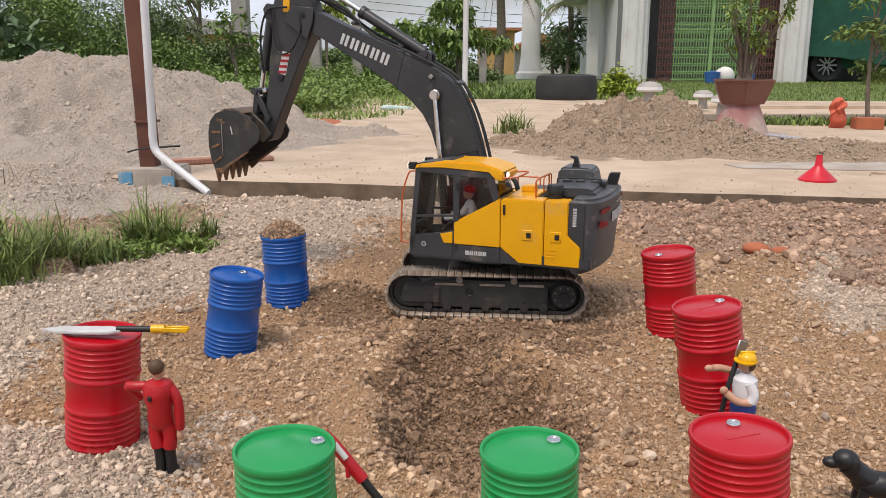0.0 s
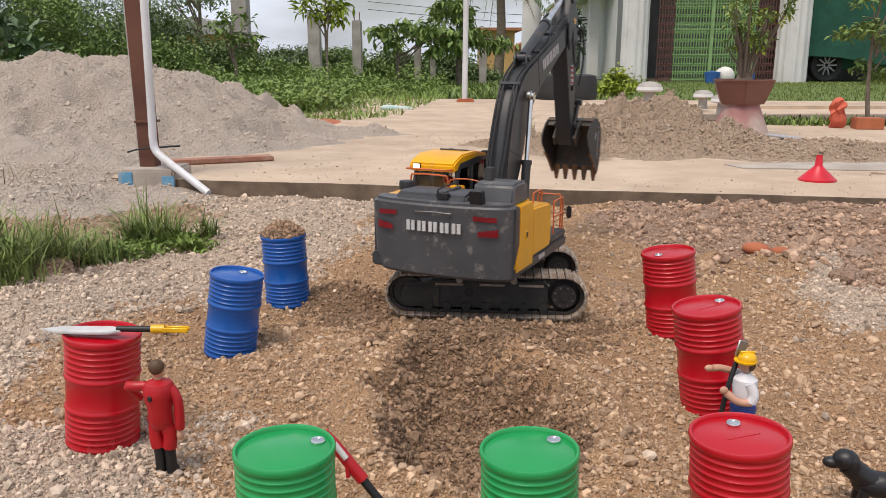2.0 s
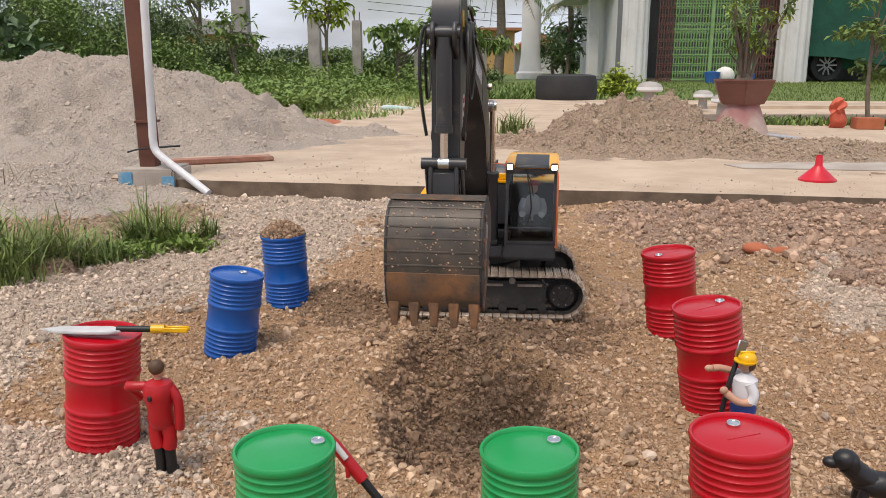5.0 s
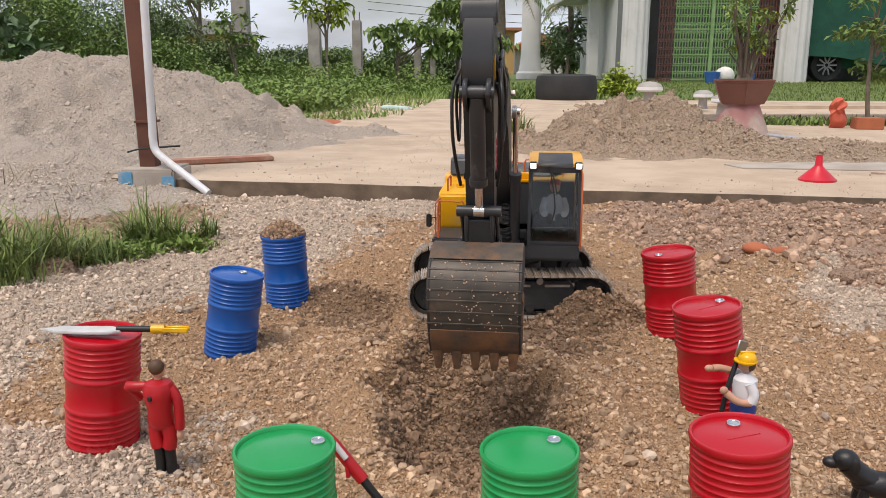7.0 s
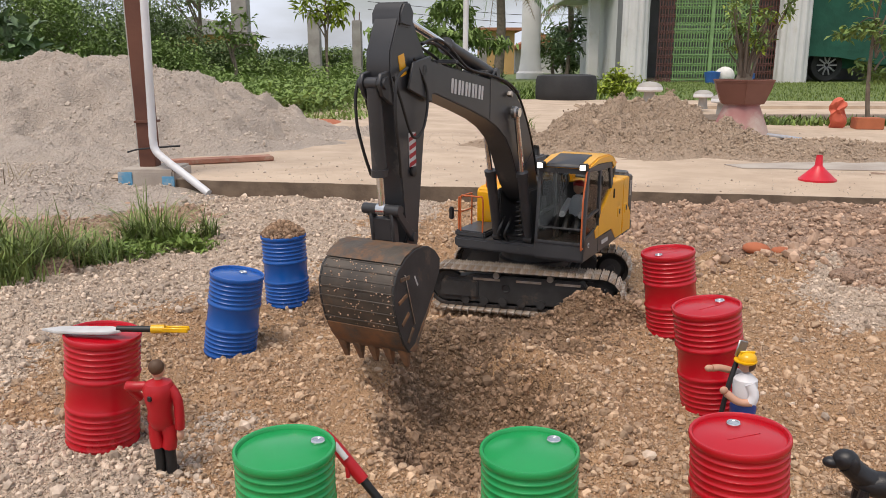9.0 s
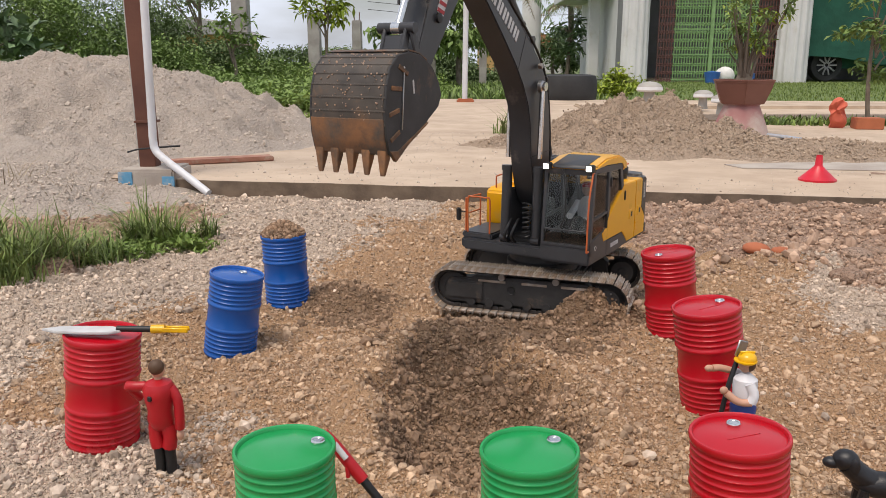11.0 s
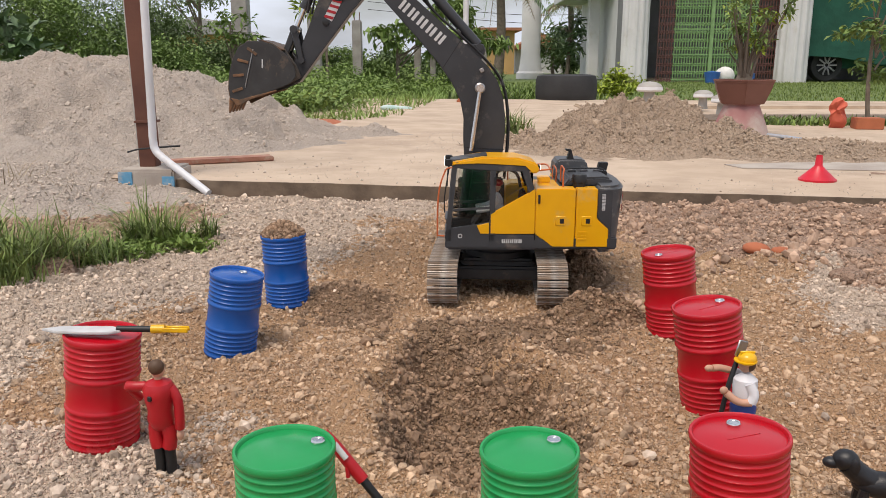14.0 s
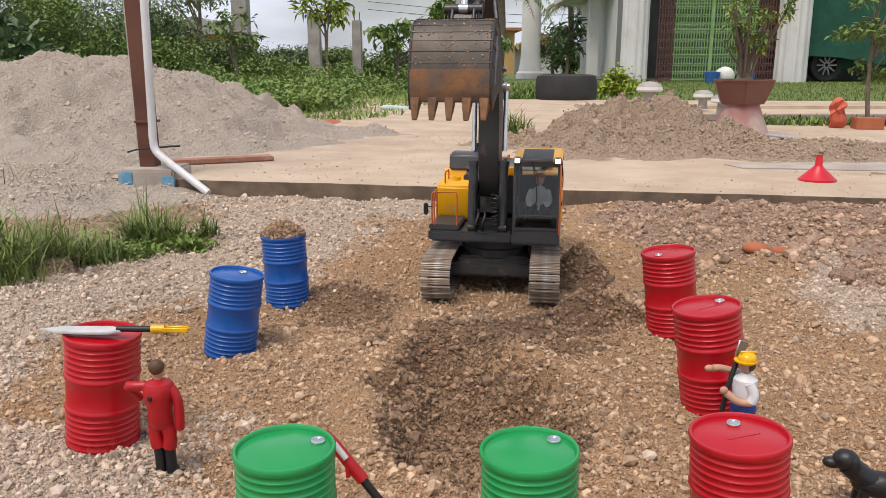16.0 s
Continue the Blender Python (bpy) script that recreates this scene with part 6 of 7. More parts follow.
for xw in (-0.52, 1.5):
    wh = part("wheel", move(lathe([(0.17, -0.1), (0.27, -0.1), (0.29, -0.06), (0.29, 0.06), (0.27, 0.1), (0.17, 0.1)], 32, False), pose(xw, -0.35, 0.29, 90)), M["tyre"], car)
    part("rim", move(lathe([(0.0, 0.02), (0.17, 0.03), (0.185, 0.09), (0.175, 0.1)], 28, False), pose(xw, -0.36, 0.29, 90)), M["black"], wh)
    for i in range(10):
        part("spoke", move(box(0.03, 0.18, -0.011, 0.011, 0.07, 0.1, 0.003, 1), pose(xw, -0.36, 0.29, 90) @ pose(0, 0, 0, 0, 0, 36 * i)), M["steel"], wh)
far1 = thing("far_house", "distant ochre house with an orange roof", "house", at=pose(2.9, 26, 0))
part("wall", box(-0.6, 1.0, 0, 2, 0, 0.75), M["wallwhite"], far1)
part("roof", prism([(-0.8, 0.75), (0.2, 1.25), (1.3, 0.75)], -0.2, 2.2), M["rooftile"], far1)
far2 = thing("far_house", "distant ochre building behind palms", "house", at=pose(1.2, 24, 0))
part("wall", box(-0.1, 0.9, 0, 2, 0, 1.25), M["ochre"], far2)
for z0 in (0.7,):
    for x0 in (0.05, 0.5):
        part("window", box(x0, x0 + 0.25, -0.02, 0.02, z0, z0 + 0.4), M["dark_in"], far2)
part("roof", box(-0.3, 1.1, -0.2, 2.2, 1.25, 1.33), M["rooftile"], far2)
far3 = thing("far_house", "distant low house with a pale roof", "house", at=pose(-5.6, 20, 0))
part("wall", box(-1.2, 0.6, 0, 2, 0, 1.05), M["ochre"], far3)
part("roof", prism([(-1.6, 1.0), (-0.4, 1.42), (0.9, 1.0)], -0.3, 2.3), M["greyroof"], far3)

for z0, z1 in ((1.42, 1.30), (1.62, 1.53)):
    cb = part("power_cable", tube([(-2.0, 22.0, z0 + 0.3), (1.5, 21.5, z0 - 0.04), (3.4, 21.0, z1), (6.0, 20.5, z1 + 0.1)], 0.007, 6, 5), M["black"])
    tagged(cb, "thin black power cable strung across the sky", "cable")

# planter tyre, bush, lamps, bonsai, bricks
tyre = thing("tyre_planter", "old black truck tyre lying flat as a planter", "tyre", at=pose(1.01, 6.62, 0.0))
part("tyre", lathe([(0.16, 0.0), (0.22, 0.0), (0.245, 0.03), (0.25, 0.08), (0.25, 0.14), (0.248, 0.19), (0.235, 0.225), (0.19, 0.235), (0.16, 0.22), (0.17, 0.12), (0.16, 0.0)], 44, False), M["tyre"], tyre)
tree("bright yellow-green leafy bush", 1.55, 7.0, 0, 0.2, 0.012, [(0, 0, 0.17, 0.17, 0.14, 0.13), (-0.09, 0, 0.12, 0.12, 0.1, 0.1)], M["leafyel"], 1500, 0.042, 81, "shrub", "shrub", 5)


def mushroom(x, y, z, s):
    m = thing("garden_lamp", "mushroom-shaped garden lamp with a dark cap", "garden lamp", "mushroom lamps", pose(x, y, z) @ Matrix.Diagonal((s, s, s, 1)))
    part("stem", lathe([(0.045, 0.0), (0.04, 0.02), (0.034, 0.09), (0.04, 0.1)], 20), M["oldconc"], m)
    part("cap", lathe([(0.0, 0.09), (0.075, 0.095), (0.085, 0.105), (0.08, 0.125)], 26), M["wallwhite"], m)
    part("cap_top", lathe([(0.08, 0.124), (0.07, 0.14), (0.04, 0.155), (0.0, 0.16)], 26, False), M["oldconc"], m)


mushroom(1.345, 5.25, 0.05, 1.0)
mushroom(1.60, 4.95, 0.05, 0.72)
mushroom(1.60, 4.6, 0.03, 0.78)
bon = thing("bonsai_pot", "brown clay pot with a small bare-stemmed tree, on a stand", "potted plant", at=pose(1.205, 3.24, 0.036))
part("pot_stand", lathe([(0.118, 0.0), (0.112, 0.01), (0.098, 0.05), (0.078, 0.1), (0.068, 0.125), (0.075, 0.13)], 30), M["claystand"], bon, "faded red cone-shaped stand")
potb = lathe([(0.085, 0.13), (0.092, 0.13), (0.118, 0.19), (0.125, 0.215), (0.13, 0.218), (0.13, 0.226), (0.118, 0.226), (0.11, 0.21), (0.0, 0.21)], 6)
part("pot", bevelled(move(potb, pose(0, 0, 0, 0, 0, 15)), 0.004), M["clay"], bon, smooth=True)
rb = random.Random(4)
for i in range(26):
    a, L = rb.uniform(0, 6.28), rb.uniform(0.12, 0.34)
    sp_ = rb.uniform(0.25, 0.75)
    e = (math.cos(a) * L * sp_ * 0.75, math.sin(a) * L * sp_ * 0.75, 0.22 + L)
    part("stem", tube([(math.cos(a) * 0.02, math.sin(a) * 0.02, 0.205), (e[0] * 0.35, e[1] * 0.35, 0.23 + L * 0.35), (e[0] * 0.8, e[1] * 0.8, 0.22 + L * 0.75), e], 0.0065, 6, 3, 0.0018), M["bark"], bon)
    leaves(26, e, (0.03, 0.03, 0.035), 0.03, M["leaf"] if i % 4 else M["leafyel"], "leaf_tuft", bon, seed=300 + i, clumps=4, aspect=2.6)
part("root", lathe([(0.045, 0.2), (0.035, 0.225), (0.022, 0.25), (0.0, 0.27)], 10, False), M["bark"], bon)
tree("young tree with feathery light green leaves", 2.02, 3.8, 0.03, 0.62, 0.012, [(0.02, 0, 0.3, 0.13, 0.1, 0.07), (-0.06, 0, 0.44, 0.14, 0.12, 0.05), (0.1, 0, 0.42, 0.1, 0.1, 0.06), (0.0, 0, 0.6, 0.16, 0.1, 0.07)], M["leaf"], 1000, 0.038, 91, limbs=8, aspect=2.0)
br = thing("hollow_brick", "red hollow clay brick lying on the driveway", "brick", at=pose(1.915, 3.6, 0.036, 0, 0, -12))
part("brick_body", box(-0.06, 0.055, -0.05, 0.05, 0, 0.05, 0.003), M["brick"], br)
for yy in (-0.025, 0.025):
    for zz in (0.015, 0.035):
        part("brick_hole", box(0.05, 0.0565, yy - 0.014, yy + 0.014, zz - 0.007, zz + 0.007), M["black"], br)
clb = ball2((0.035, 0.03, 0.075))
for v in clb.verts:
    v.co += Vector((noise.noise(v.co * 30), noise.noise(v.co * 30 + Vector((3, 0, 0))), 0)) * 0.03
cl = part("cloth_roll", move(clb, pose(1.80, 3.65, 0.1)), M["cloth"])
tagged(cl, "crumpled faded red cloth draped on the bricks", "cloth")
sh = part("plastic_sheet", move(box(-0.06, 0.06, -0.05, 0.05, 0, 0.012, 0.004), pose(1.33, 3.08, 0.04, 0, 8, 20)), M["pale"])
tagged(sh, "pale clear plastic tray on the driveway", "plastic tray")
bt = part("plastic_bottle", move(lathe([(0.0, 0), (0.035, 0.0), (0.04, 0.02), (0.04, 0.2), (0.02, 0.25), (0.0, 0.26)], 14), pose(-0.21, 5.25, 0.025, 84, 0, -50) @ Matrix.Diagonal((0.55, 0.55, 0.95, 1))), M["bottle"])
tagged(bt, "pale green plastic bottle lying at the scrub's edge", "bottle")
bb_ = part("bucket_blue", move(lathe([(0.1, 0), (0.13, 0.18), (0.0, 0.2)], 20), pose(4.42, 13.3, 0)), M["bluebag"])
tagged(bb_, "blue plastic bucket on the lawn", "bucket")
sk = part("sack", move(ball2((0.16, 0.14, 0.15)), pose(4.66, 13.4, 0.12)), M["greybag"])
tagged(sk, "white sack on the lawn", "sack")
bb_ = part("bucket_blue", move(lathe([(0.09, 0), (0.11, 0.16), (0.0, 0.17)], 20), pose(5.05, 13.4, 0)), M["bluebag"])
tagged(bb_, "blue plastic bucket on the lawn", "bucket")
rp_ = part("red_plank", move(box(-0.15, 0.15, -0.03, 0.03, 0, 0.014, 0.003), pose(-0.66, 2.36, 0.037, 0, 0, 24)), M["plank"])
tagged(rp_, "reddish plank lying on the driveway", "plank")
dp_ = part("earth_patch", move(ball2((0.13, 0.25, 0.03)), pose(-0.62, 4.0, 0.02)), M["brick"])
tagged(dp_, "small reddish earth heap by the weeds", "earth heap")

# funnel
fn = thing("funnel", "red plastic funnel standing upside down on the slab", "funnel", at=pose(0.945, 1.985, 0.0365) @ Matrix.Diagonal((0.72, 0.72, 0.78, 1)))
part("cone", lathe([(0.061, 0.0), (0.0615, 0.006), (0.057, 0.009), (0.016, 0.045), (0.013, 0.05), (0.0105, 0.082), (0.008, 0.082)], 36, False), M["funnel"], fn)
part("rim", lathe([(0.0605, 0.0), (0.0625, 0.0), (0.0625, 0.006), (0.0605, 0.006)], 36, False), M["funnel"], fn)
lime = part("lime_stain", move(plan([(-0.28, -0.05), (0.1, -0.11), (0.5, -0.09), (0.9, -0.04), (0.95, 0.08), (0.4, 0.1), (-0.1, 0.07), (-0.3, 0.03)], 0, 0.002), pose(1.12, 2.27, 0.0365)), M["footing"], smooth=False)
tagged(lime, "pale dried cement spill on the slab", "cement spill", kind="structure")


# ---------- small figures and tools ----------
M["skin"] = mat("doll skin plastic", (0.58, 0.32, 0.22), 0.5, scale=40)
M["dollwhite"] = mat("white doll plastic", (0.70, 0.70, 0.73), 0.5, scale=40)
M["hair"] = mat("brown doll hair", (0.09, 0.045, 0.022), 0.6, scale=80, bump=0.3)
M["dollred"] = mat("red doll plastic", (0.46, 0.008, 0.014), 0.42, col2=(0.38, 0.006, 0.012), scale=40)
M["dollblue"] = mat("blue doll plastic", (0.02, 0.06, 0.30), 0.45, scale=40)
M["hat"] = mat("yellow helmet plastic", (0.85, 0.47, 0.01), 0.3, scale=40)
M["dogblack"] = mat("black dog plastic", (0.012, 0.012, 0.014), 0.42, scale=60, bump=0.3, bscale=260)


def ball(c, r, sub=2, turn=None):
    bm = bmesh.new()
    bmesh.ops.create_icosphere(bm, subdivisions=sub, radius=1.0)
    r = r if isinstance(r, tuple) else (r, r, r)
    return move(bm, Matrix.LocRotScale(c, turn, r))


def blob(parts):
    return merge(*[setmat(b, i) for i, b in parts])


# seated driver
driver = part("driver_doll", blob([(0, ball((0, 0, 0.018), (0.010, 0.014, 0.021))), (1, ball((0.002, 0, 0.047), (0.0075, 0.0072, 0.009))), (2, ball((0.0, 0, 0.052), (0.009, 0.0085, 0.006))),
    (0, tube([(0, 0.012, 0.03), (0.01, 0.016, 0.018), (0.03, 0.013, 0.014)], 0.0046, 8)), (0, tube([(0, -0.012, 0.03), (0.01, -0.016, 0.018), (0.03, -0.013, 0.014)], 0.0046, 8)),
    (3, tube([(0, 0.006, 0.004), (0.02, 0.007, 0.006), (0.034, 0.007, -0.008)], 0.0055, 8)), (3, tube([(0, -0.006, 0.004), (0.02, -0.007, 0.006), (0.034, -0.007, -0.008)], 0.0055, 8))]),
    [M["dollwhite"], M["skin"], M["dollred"], M["black"]])
tagged(driver, "white-shirted toy driver doll with a red cap, seated in the cab", "toy figure")

# man in red overalls, his back turned, one arm akimbo
mz = ground_z(-0.226, 0.592)
man = part("toy_figure", blob([
    (0, lathe([(0.009, 0.044), (0.0115, 0.05), (0.0105, 0.058), (0.0125, 0.068), (0.0135, 0.076), (0.011, 0.081), (0.004, 0.084)], 18)),
    (0, ball((0.0, 0, 0.047), (0.0118, 0.0085, 0.009))),
    (1, ball((0, 0.001, 0.092), (0.0058, 0.0062, 0.0075), 3)), (1, rod((0, 0, 0.082), (0, 0, 0.09), 0.0032)),
    (2, ball((0, -0.001, 0.0945), (0.0066, 0.0066, 0.0066), 3)),
    (0, tube([(-0.012, 0, 0.077), (-0.02, -0.002, 0.077), (-0.028, -0.001, 0.0765)], 0.0042, 10)), (0, tube([(-0.028, -0.001, 0.0765), (-0.026, 0.006, 0.068), (-0.023, 0.010, 0.062)], 0.0038, 10)), (1, ball((-0.022, 0.011, 0.059), 0.0035)),
    (0, tube([(0.011, 0, 0.077), (0.0165, 0, 0.066), (0.0175, -0.001, 0.05), (0.0165, 0.0, 0.042)], 0.0042, 10)), (1, ball((0.0165, 0, 0.036), (0.0032, 0.004, 0.005))),
    (0, tube([(-0.0055, 0, 0.044), (-0.006, 0, 0.034), (-0.0045, 0, 0.024)], 0.0062, 10)), (0, tube([(0.0055, 0, 0.044), (0.007, 0, 0.034), (0.0055, 0, 0.024)], 0.0062, 10)),
    (3, tube([(-0.0045, 0, 0.026), (-0.004, 0, 0.012), (-0.004, 0.0, 0.002)], 0.0046, 10)), (3, tube([(0.0055, 0, 0.026), (0.006, 0, 0.012), (0.006, 0.0, 0.002)], 0.0046, 10)),
    (3, ball((-0.004, 0.003, 0.002), (0.004, 0.008, 0.003))), (3, ball((0.006, 0.003, 0.002), (0.004, 0.008, 0.003))), (3, move(box(-0.0018, 0.0018, -0.0142, -0.012, -0.0022, 0.0022, 0.0006, 1), pose(-0.002, 0, 0.0715)))]),
    [M["dollred"], M["skin"], M["hair"], M["black"]], at=pose(-0.228, 0.592, mz) @ pose(0, 0, 0, 0, 0, -8) @ Matrix.Diagonal((0.93, 0.93, 0.985, 1)))
tagged(man, "toy man figure in red overalls and black boots", "toy figure")

# worker with a yellow helmet and a shovel
wz = ground_z(0.268, 0.64) - 0.012
worker = part("toy_figure", blob([
    (0, lathe([(0.0095, 0.05), (0.0105, 0.058), (0.0115, 0.07), (0.011, 0.077), (0.004, 0.083)], 18)), (3, lathe([(0.008, 0.038), (0.0115, 0.042), (0.012, 0.05), (0.0108, 0.053)], 18)),
    (1, ball((-0.001, 0, 0.091), (0.0066, 0.006, 0.0078), 3)), (4, ball((0.002, 0, 0.091), (0.0062, 0.0064, 0.007), 3)), (2, ball((0, 0, 0.0965), (0.0088, 0.0085, 0.0072), 3)), (2, move(lathe([(0.0, 0), (0.0105, 0.0), (0.0105, 0.0012), (0.0, 0.0014)], 22), pose(-0.0015, 0, 0.0945))),
    (2, box(-0.007, 0.007, -0.0012, 0.0012, 0.102, 0.1045, 0.0006, 1)),
    (0, tube([(0.0, -0.010, 0.076), (0.004, -0.0125, 0.066), (0.002, -0.013, 0.058)], 0.0048, 10)), (1, tube([(0.002, -0.013, 0.058), (-0.010, -0.012, 0.059), (-0.020, -0.008, 0.066)], 0.0036, 10)), (1, ball((-0.022, -0.007, 0.068), (0.004, 0.003, 0.004))),
    (0, tube([(0.0, 0.010, 0.076), (-0.008, 0.012, 0.08)], 0.0046, 10)), (1, tube([(-0.008, 0.012, 0.08), (-0.02, 0.012, 0.083), (-0.028, 0.011, 0.083)], 0.0034, 10)), (1, ball((-0.031, 0.011, 0.083), (0.0045, 0.003, 0.0035))),
    (3, tube([(0, -0.005, 0.044), (0, -0.006, 0.02), (0, -0.006, 0.002)], 0.0058, 10)), (3, tube([(0, 0.005, 0.044), (0, 0.006, 0.02), (0, 0.006, 0.002)], 0.0058, 10)),
    (4, box(-0.010, -0.006, -0.005, 0.004, 0.064, 0.072, 0.0015, 1))]),
    [M["dollwhite"], M["skin"], M["hat"], M["dollblue"], M["hair"]], at=pose(0.2615, 0.64, wz + 0.001) @ Matrix.Diagonal((0.92, 0.92, 0.92, 1)))
tagged(worker, "toy builder figure with yellow helmet, white shirt and blue trousers", "toy figure")
shv = thing("toy_shovel", "toy shovel with black handle and grey blade, held upright", "toy shovel", at=pose(0.2485, 0.643, wz) @ Matrix.Diagonal((0.92, 0.92, 0.92, 1)))
part("handle", tube([(-0.010, -0.004, 0.02), (0.0, 0.0, 0.07), (0.010, 0.006, 0.098)], 0.0024, 10), M["black"], shv)
part("blade", move(box(-0.006, 0.006, -0.001, 0.001, 0.0, 0.016, 0.0008, 1), pose(0.010, 0.007, 0.096, 0, 18, 25)), M["steel"], shv, "grey blade")

# black dog
dz = ground_z(0.315, 0.52)
dog = part("toy_dog", merge(ball((-0.028, 0, 0.049), (0.011, 0.0095, 0.0095), 3), ball((-0.039, 0, 0.0455), (0.0075, 0.0055, 0.005), 3), ball((-0.0225, 0.0085, 0.047), (0.0045, 0.002, 0.008), 2), ball((-0.0225, -0.0085, 0.047), (0.0045, 0.002, 0.008), 2),
    tube([(-0.026, 0, 0.046), (-0.014, 0, 0.036), (0.0, 0, 0.03)], 0.0095, 12), ball((0.004, 0, 0.029), (0.026, 0.0115, 0.012), 3), ball((0.024, 0, 0.026), (0.014, 0.0115, 0.013), 3),
    *[tube([(x, y, 0.026), (x - 0.002, y, 0.012), (x, y, 0.0)], 0.0045, 8) for x in (-0.012, 0.026) for y in (-0.007, 0.007)], tube([(0.034, 0, 0.03), (0.046, 0, 0.026), (0.054, 0, 0.03)], 0.003, 8)), M["dogblack"], at=pose(0.314, 0.516, dz - 0.001, 0, 0, -14) @ Matrix.Diagonal((0.84, 0.84, 0.84, 1)))
tagged(dog, "black toy dog standing on the gravel", "toy dog")

# knife-shaped shovel across the red drum
spd = thing("toy_spade", "toy spade with white blade, black shaft and yellow grip", "toy spade", at=pose(-0.276, 0.636, 0.1035, 0, 1.5, 2))
part("blade", plan([(-0.063, 0.0), (-0.05, 0.0065), (-0.03, 0.0085), (-0.006, 0.0085), (0.004, 0.003), (0.004, -0.003), (-0.006, -0.0085), (-0.03, -0.0085), (-0.05, -0.0065)], 0.0, 0.0022, 0.0006), M["white"], spd, "white pointed blade")
part("shaft", rod((0.0, 0, 0.0028), (0.031, 0, 0.0028), 0.0026), M["black"], spd)
part("grip", merge(rod((0.029, 0, 0.003), (0.04, 0, 0.003), 0.0038), box(0.038, 0.06, 0.0018, 0.0038, 0.0008, 0.0052, 0.0008, 1), box(0.038, 0.06, -0.0038, -0.0018, 0.0008, 0.0052, 0.0008, 1)), M["hat"], spd, "yellow fork grip")

# red-headed tool leaning by the green drum
tl = thing("toy_pick", "toy tool with a red head and black handle, leaning", "toy tool", at=pose(0, 0, 0))
A_, B_ = Vector((-0.0825, 0.52, 0.0655)), Vector((-0.030, 0.508, 0.0))
D_ = (B_ - A_)
part("handle", rod(A_ + D_ * 0.42, B_, 0.0031), M["black"], tl)
part("head", tube([A_ + Vector((-0.003, 0, 0.002)), A_ + D_ * 0.12, A_ + D_ * 0.3, A_ + D_ * 0.48], 0.0042, 10, 5, 0.0046), M["dollred"], tl, "glossy red plastic head")
part("head_band", rod(A_ + D_ * 0.08 + Vector((0.001, -0.0035, 0.0015)), A_ + D_ * 0.24 + Vector((0.001, -0.0035, 0.0015)), 0.0022), M["white"], tl)
part("head_jaw", rod(A_ + D_ * 0.26 + Vector((0, -0.002, 0)), A_ + D_ * 0.36 + Vector((-0.004, -0.003, -0.005)), 0.0016), M["dollred"], tl)
rk = part("stone", move(ball((0, 0, 0), (0.008, 0.007, 0.005), 3), pose(-0.138, 0.648, 0.002)), M["tail"])
tagged(rk, "rounded grey stone half sunk in the gravel", "stone")

# gravel heaped in the blue drum
m4 = drum_full.matrix_world
fr_ = np.sqrt(rng.uniform(0, 1, 2600)) * DR * 0.97
fa_ = rng.uniform(0, 2 * np.pi, 2600)
lx, ly = fr_ * np.cos(fa_), fr_ * np.sin(fa_)
lz = 0.0985 + 0.019 * (1 - (fr_ / DR) ** 1.6) + 0.001 * vnoise(lx, ly, 0.006, 51)
wp = np.array([m4 @ Vector(p) for p in zip(lx, ly, lz)])
fill_core = part("gravel_fill", lathe([(DR * 0.94, 0.096), (DR * 0.9, 0.100), (DR * 0.6, 0.1085), (DR * 0.3, 0.115), (0.0, 0.117)], 30), M["dug"], at=m4)
tagged(fill_core, "heap of brown gravel filling the blue drum", "gravel")
pb = pebbles("gravel_grains", wp[:, 0], wp[:, 1], wp[:, 2], np.clip(rng.lognormal(np.log(0.0014), 0.4, 2600), 0.0007, 0.0035), M["dug_stone"], "brown gravel grains heaped in the blue drum")

# soil that the tracks push up
MOUNDS = []
for cx_, cy_, rx_, ry_, h_, t0, t1, sd in ((0.200, 0.985, 0.11, 0.065, 0.05, 4.4, 6.2, 131), (0.215, 1.235, 0.06, 0.065, 0.05, 11.6, 13.6, 141)):
    md, MP = heap("soil_mound", cx_, cy_, rx_, ry_, h_, M["dug"], "loose brown gravel pushed up by the tracks", sd, 70, 2.0, z0=-0.012)
    md["category"] = "gravel mound"
    MP = MP[MP[:, 2] > -0.012 + 0.1 * h_]
    k = rng.integers(0, len(MP), 1500)
    pe = pebbles("grain_cover", MP[k, 0], MP[k, 1], MP[k, 2], np.clip(rng.lognormal(np.log(0.0018), 0.4, 1500), 0.0008, 0.005), M["dug_stone"], "")
    del pe["category"]
    pe.parent = md
    MOUNDS.append((md, t0, t1, None))


# ---------- what moves ----------
SLEW = [(0, 159.42), (0.5, 158.35), (1.0, 136.07), (1.5, 99.8), (2.0, 64.84), (2.5, 30.31), (3.0, -2.14), (3.1, -10.31), (3.5, -42.48), (4.0, -77.46), (4.2, -92.34), (4.6, -102.09), (5.4, -91.6), (6.3, -84.05), (6.5, -86.22), (7.0, -97.4), (7.5, -98.92), (8.0, -107.64), (8.5, -117.76), (9.0, -117.79), (10, -119.03), (11.3, -121.6), (11.5, -123.17), (12.0, -131.74), (12.5, -144.61), (13.0, -176.08), (13.5, -178.94), (14.0, -180.61), (14.5, -190.32), (15.0, -171.53), (15.5, -133.46), (16.0, -99.81)]
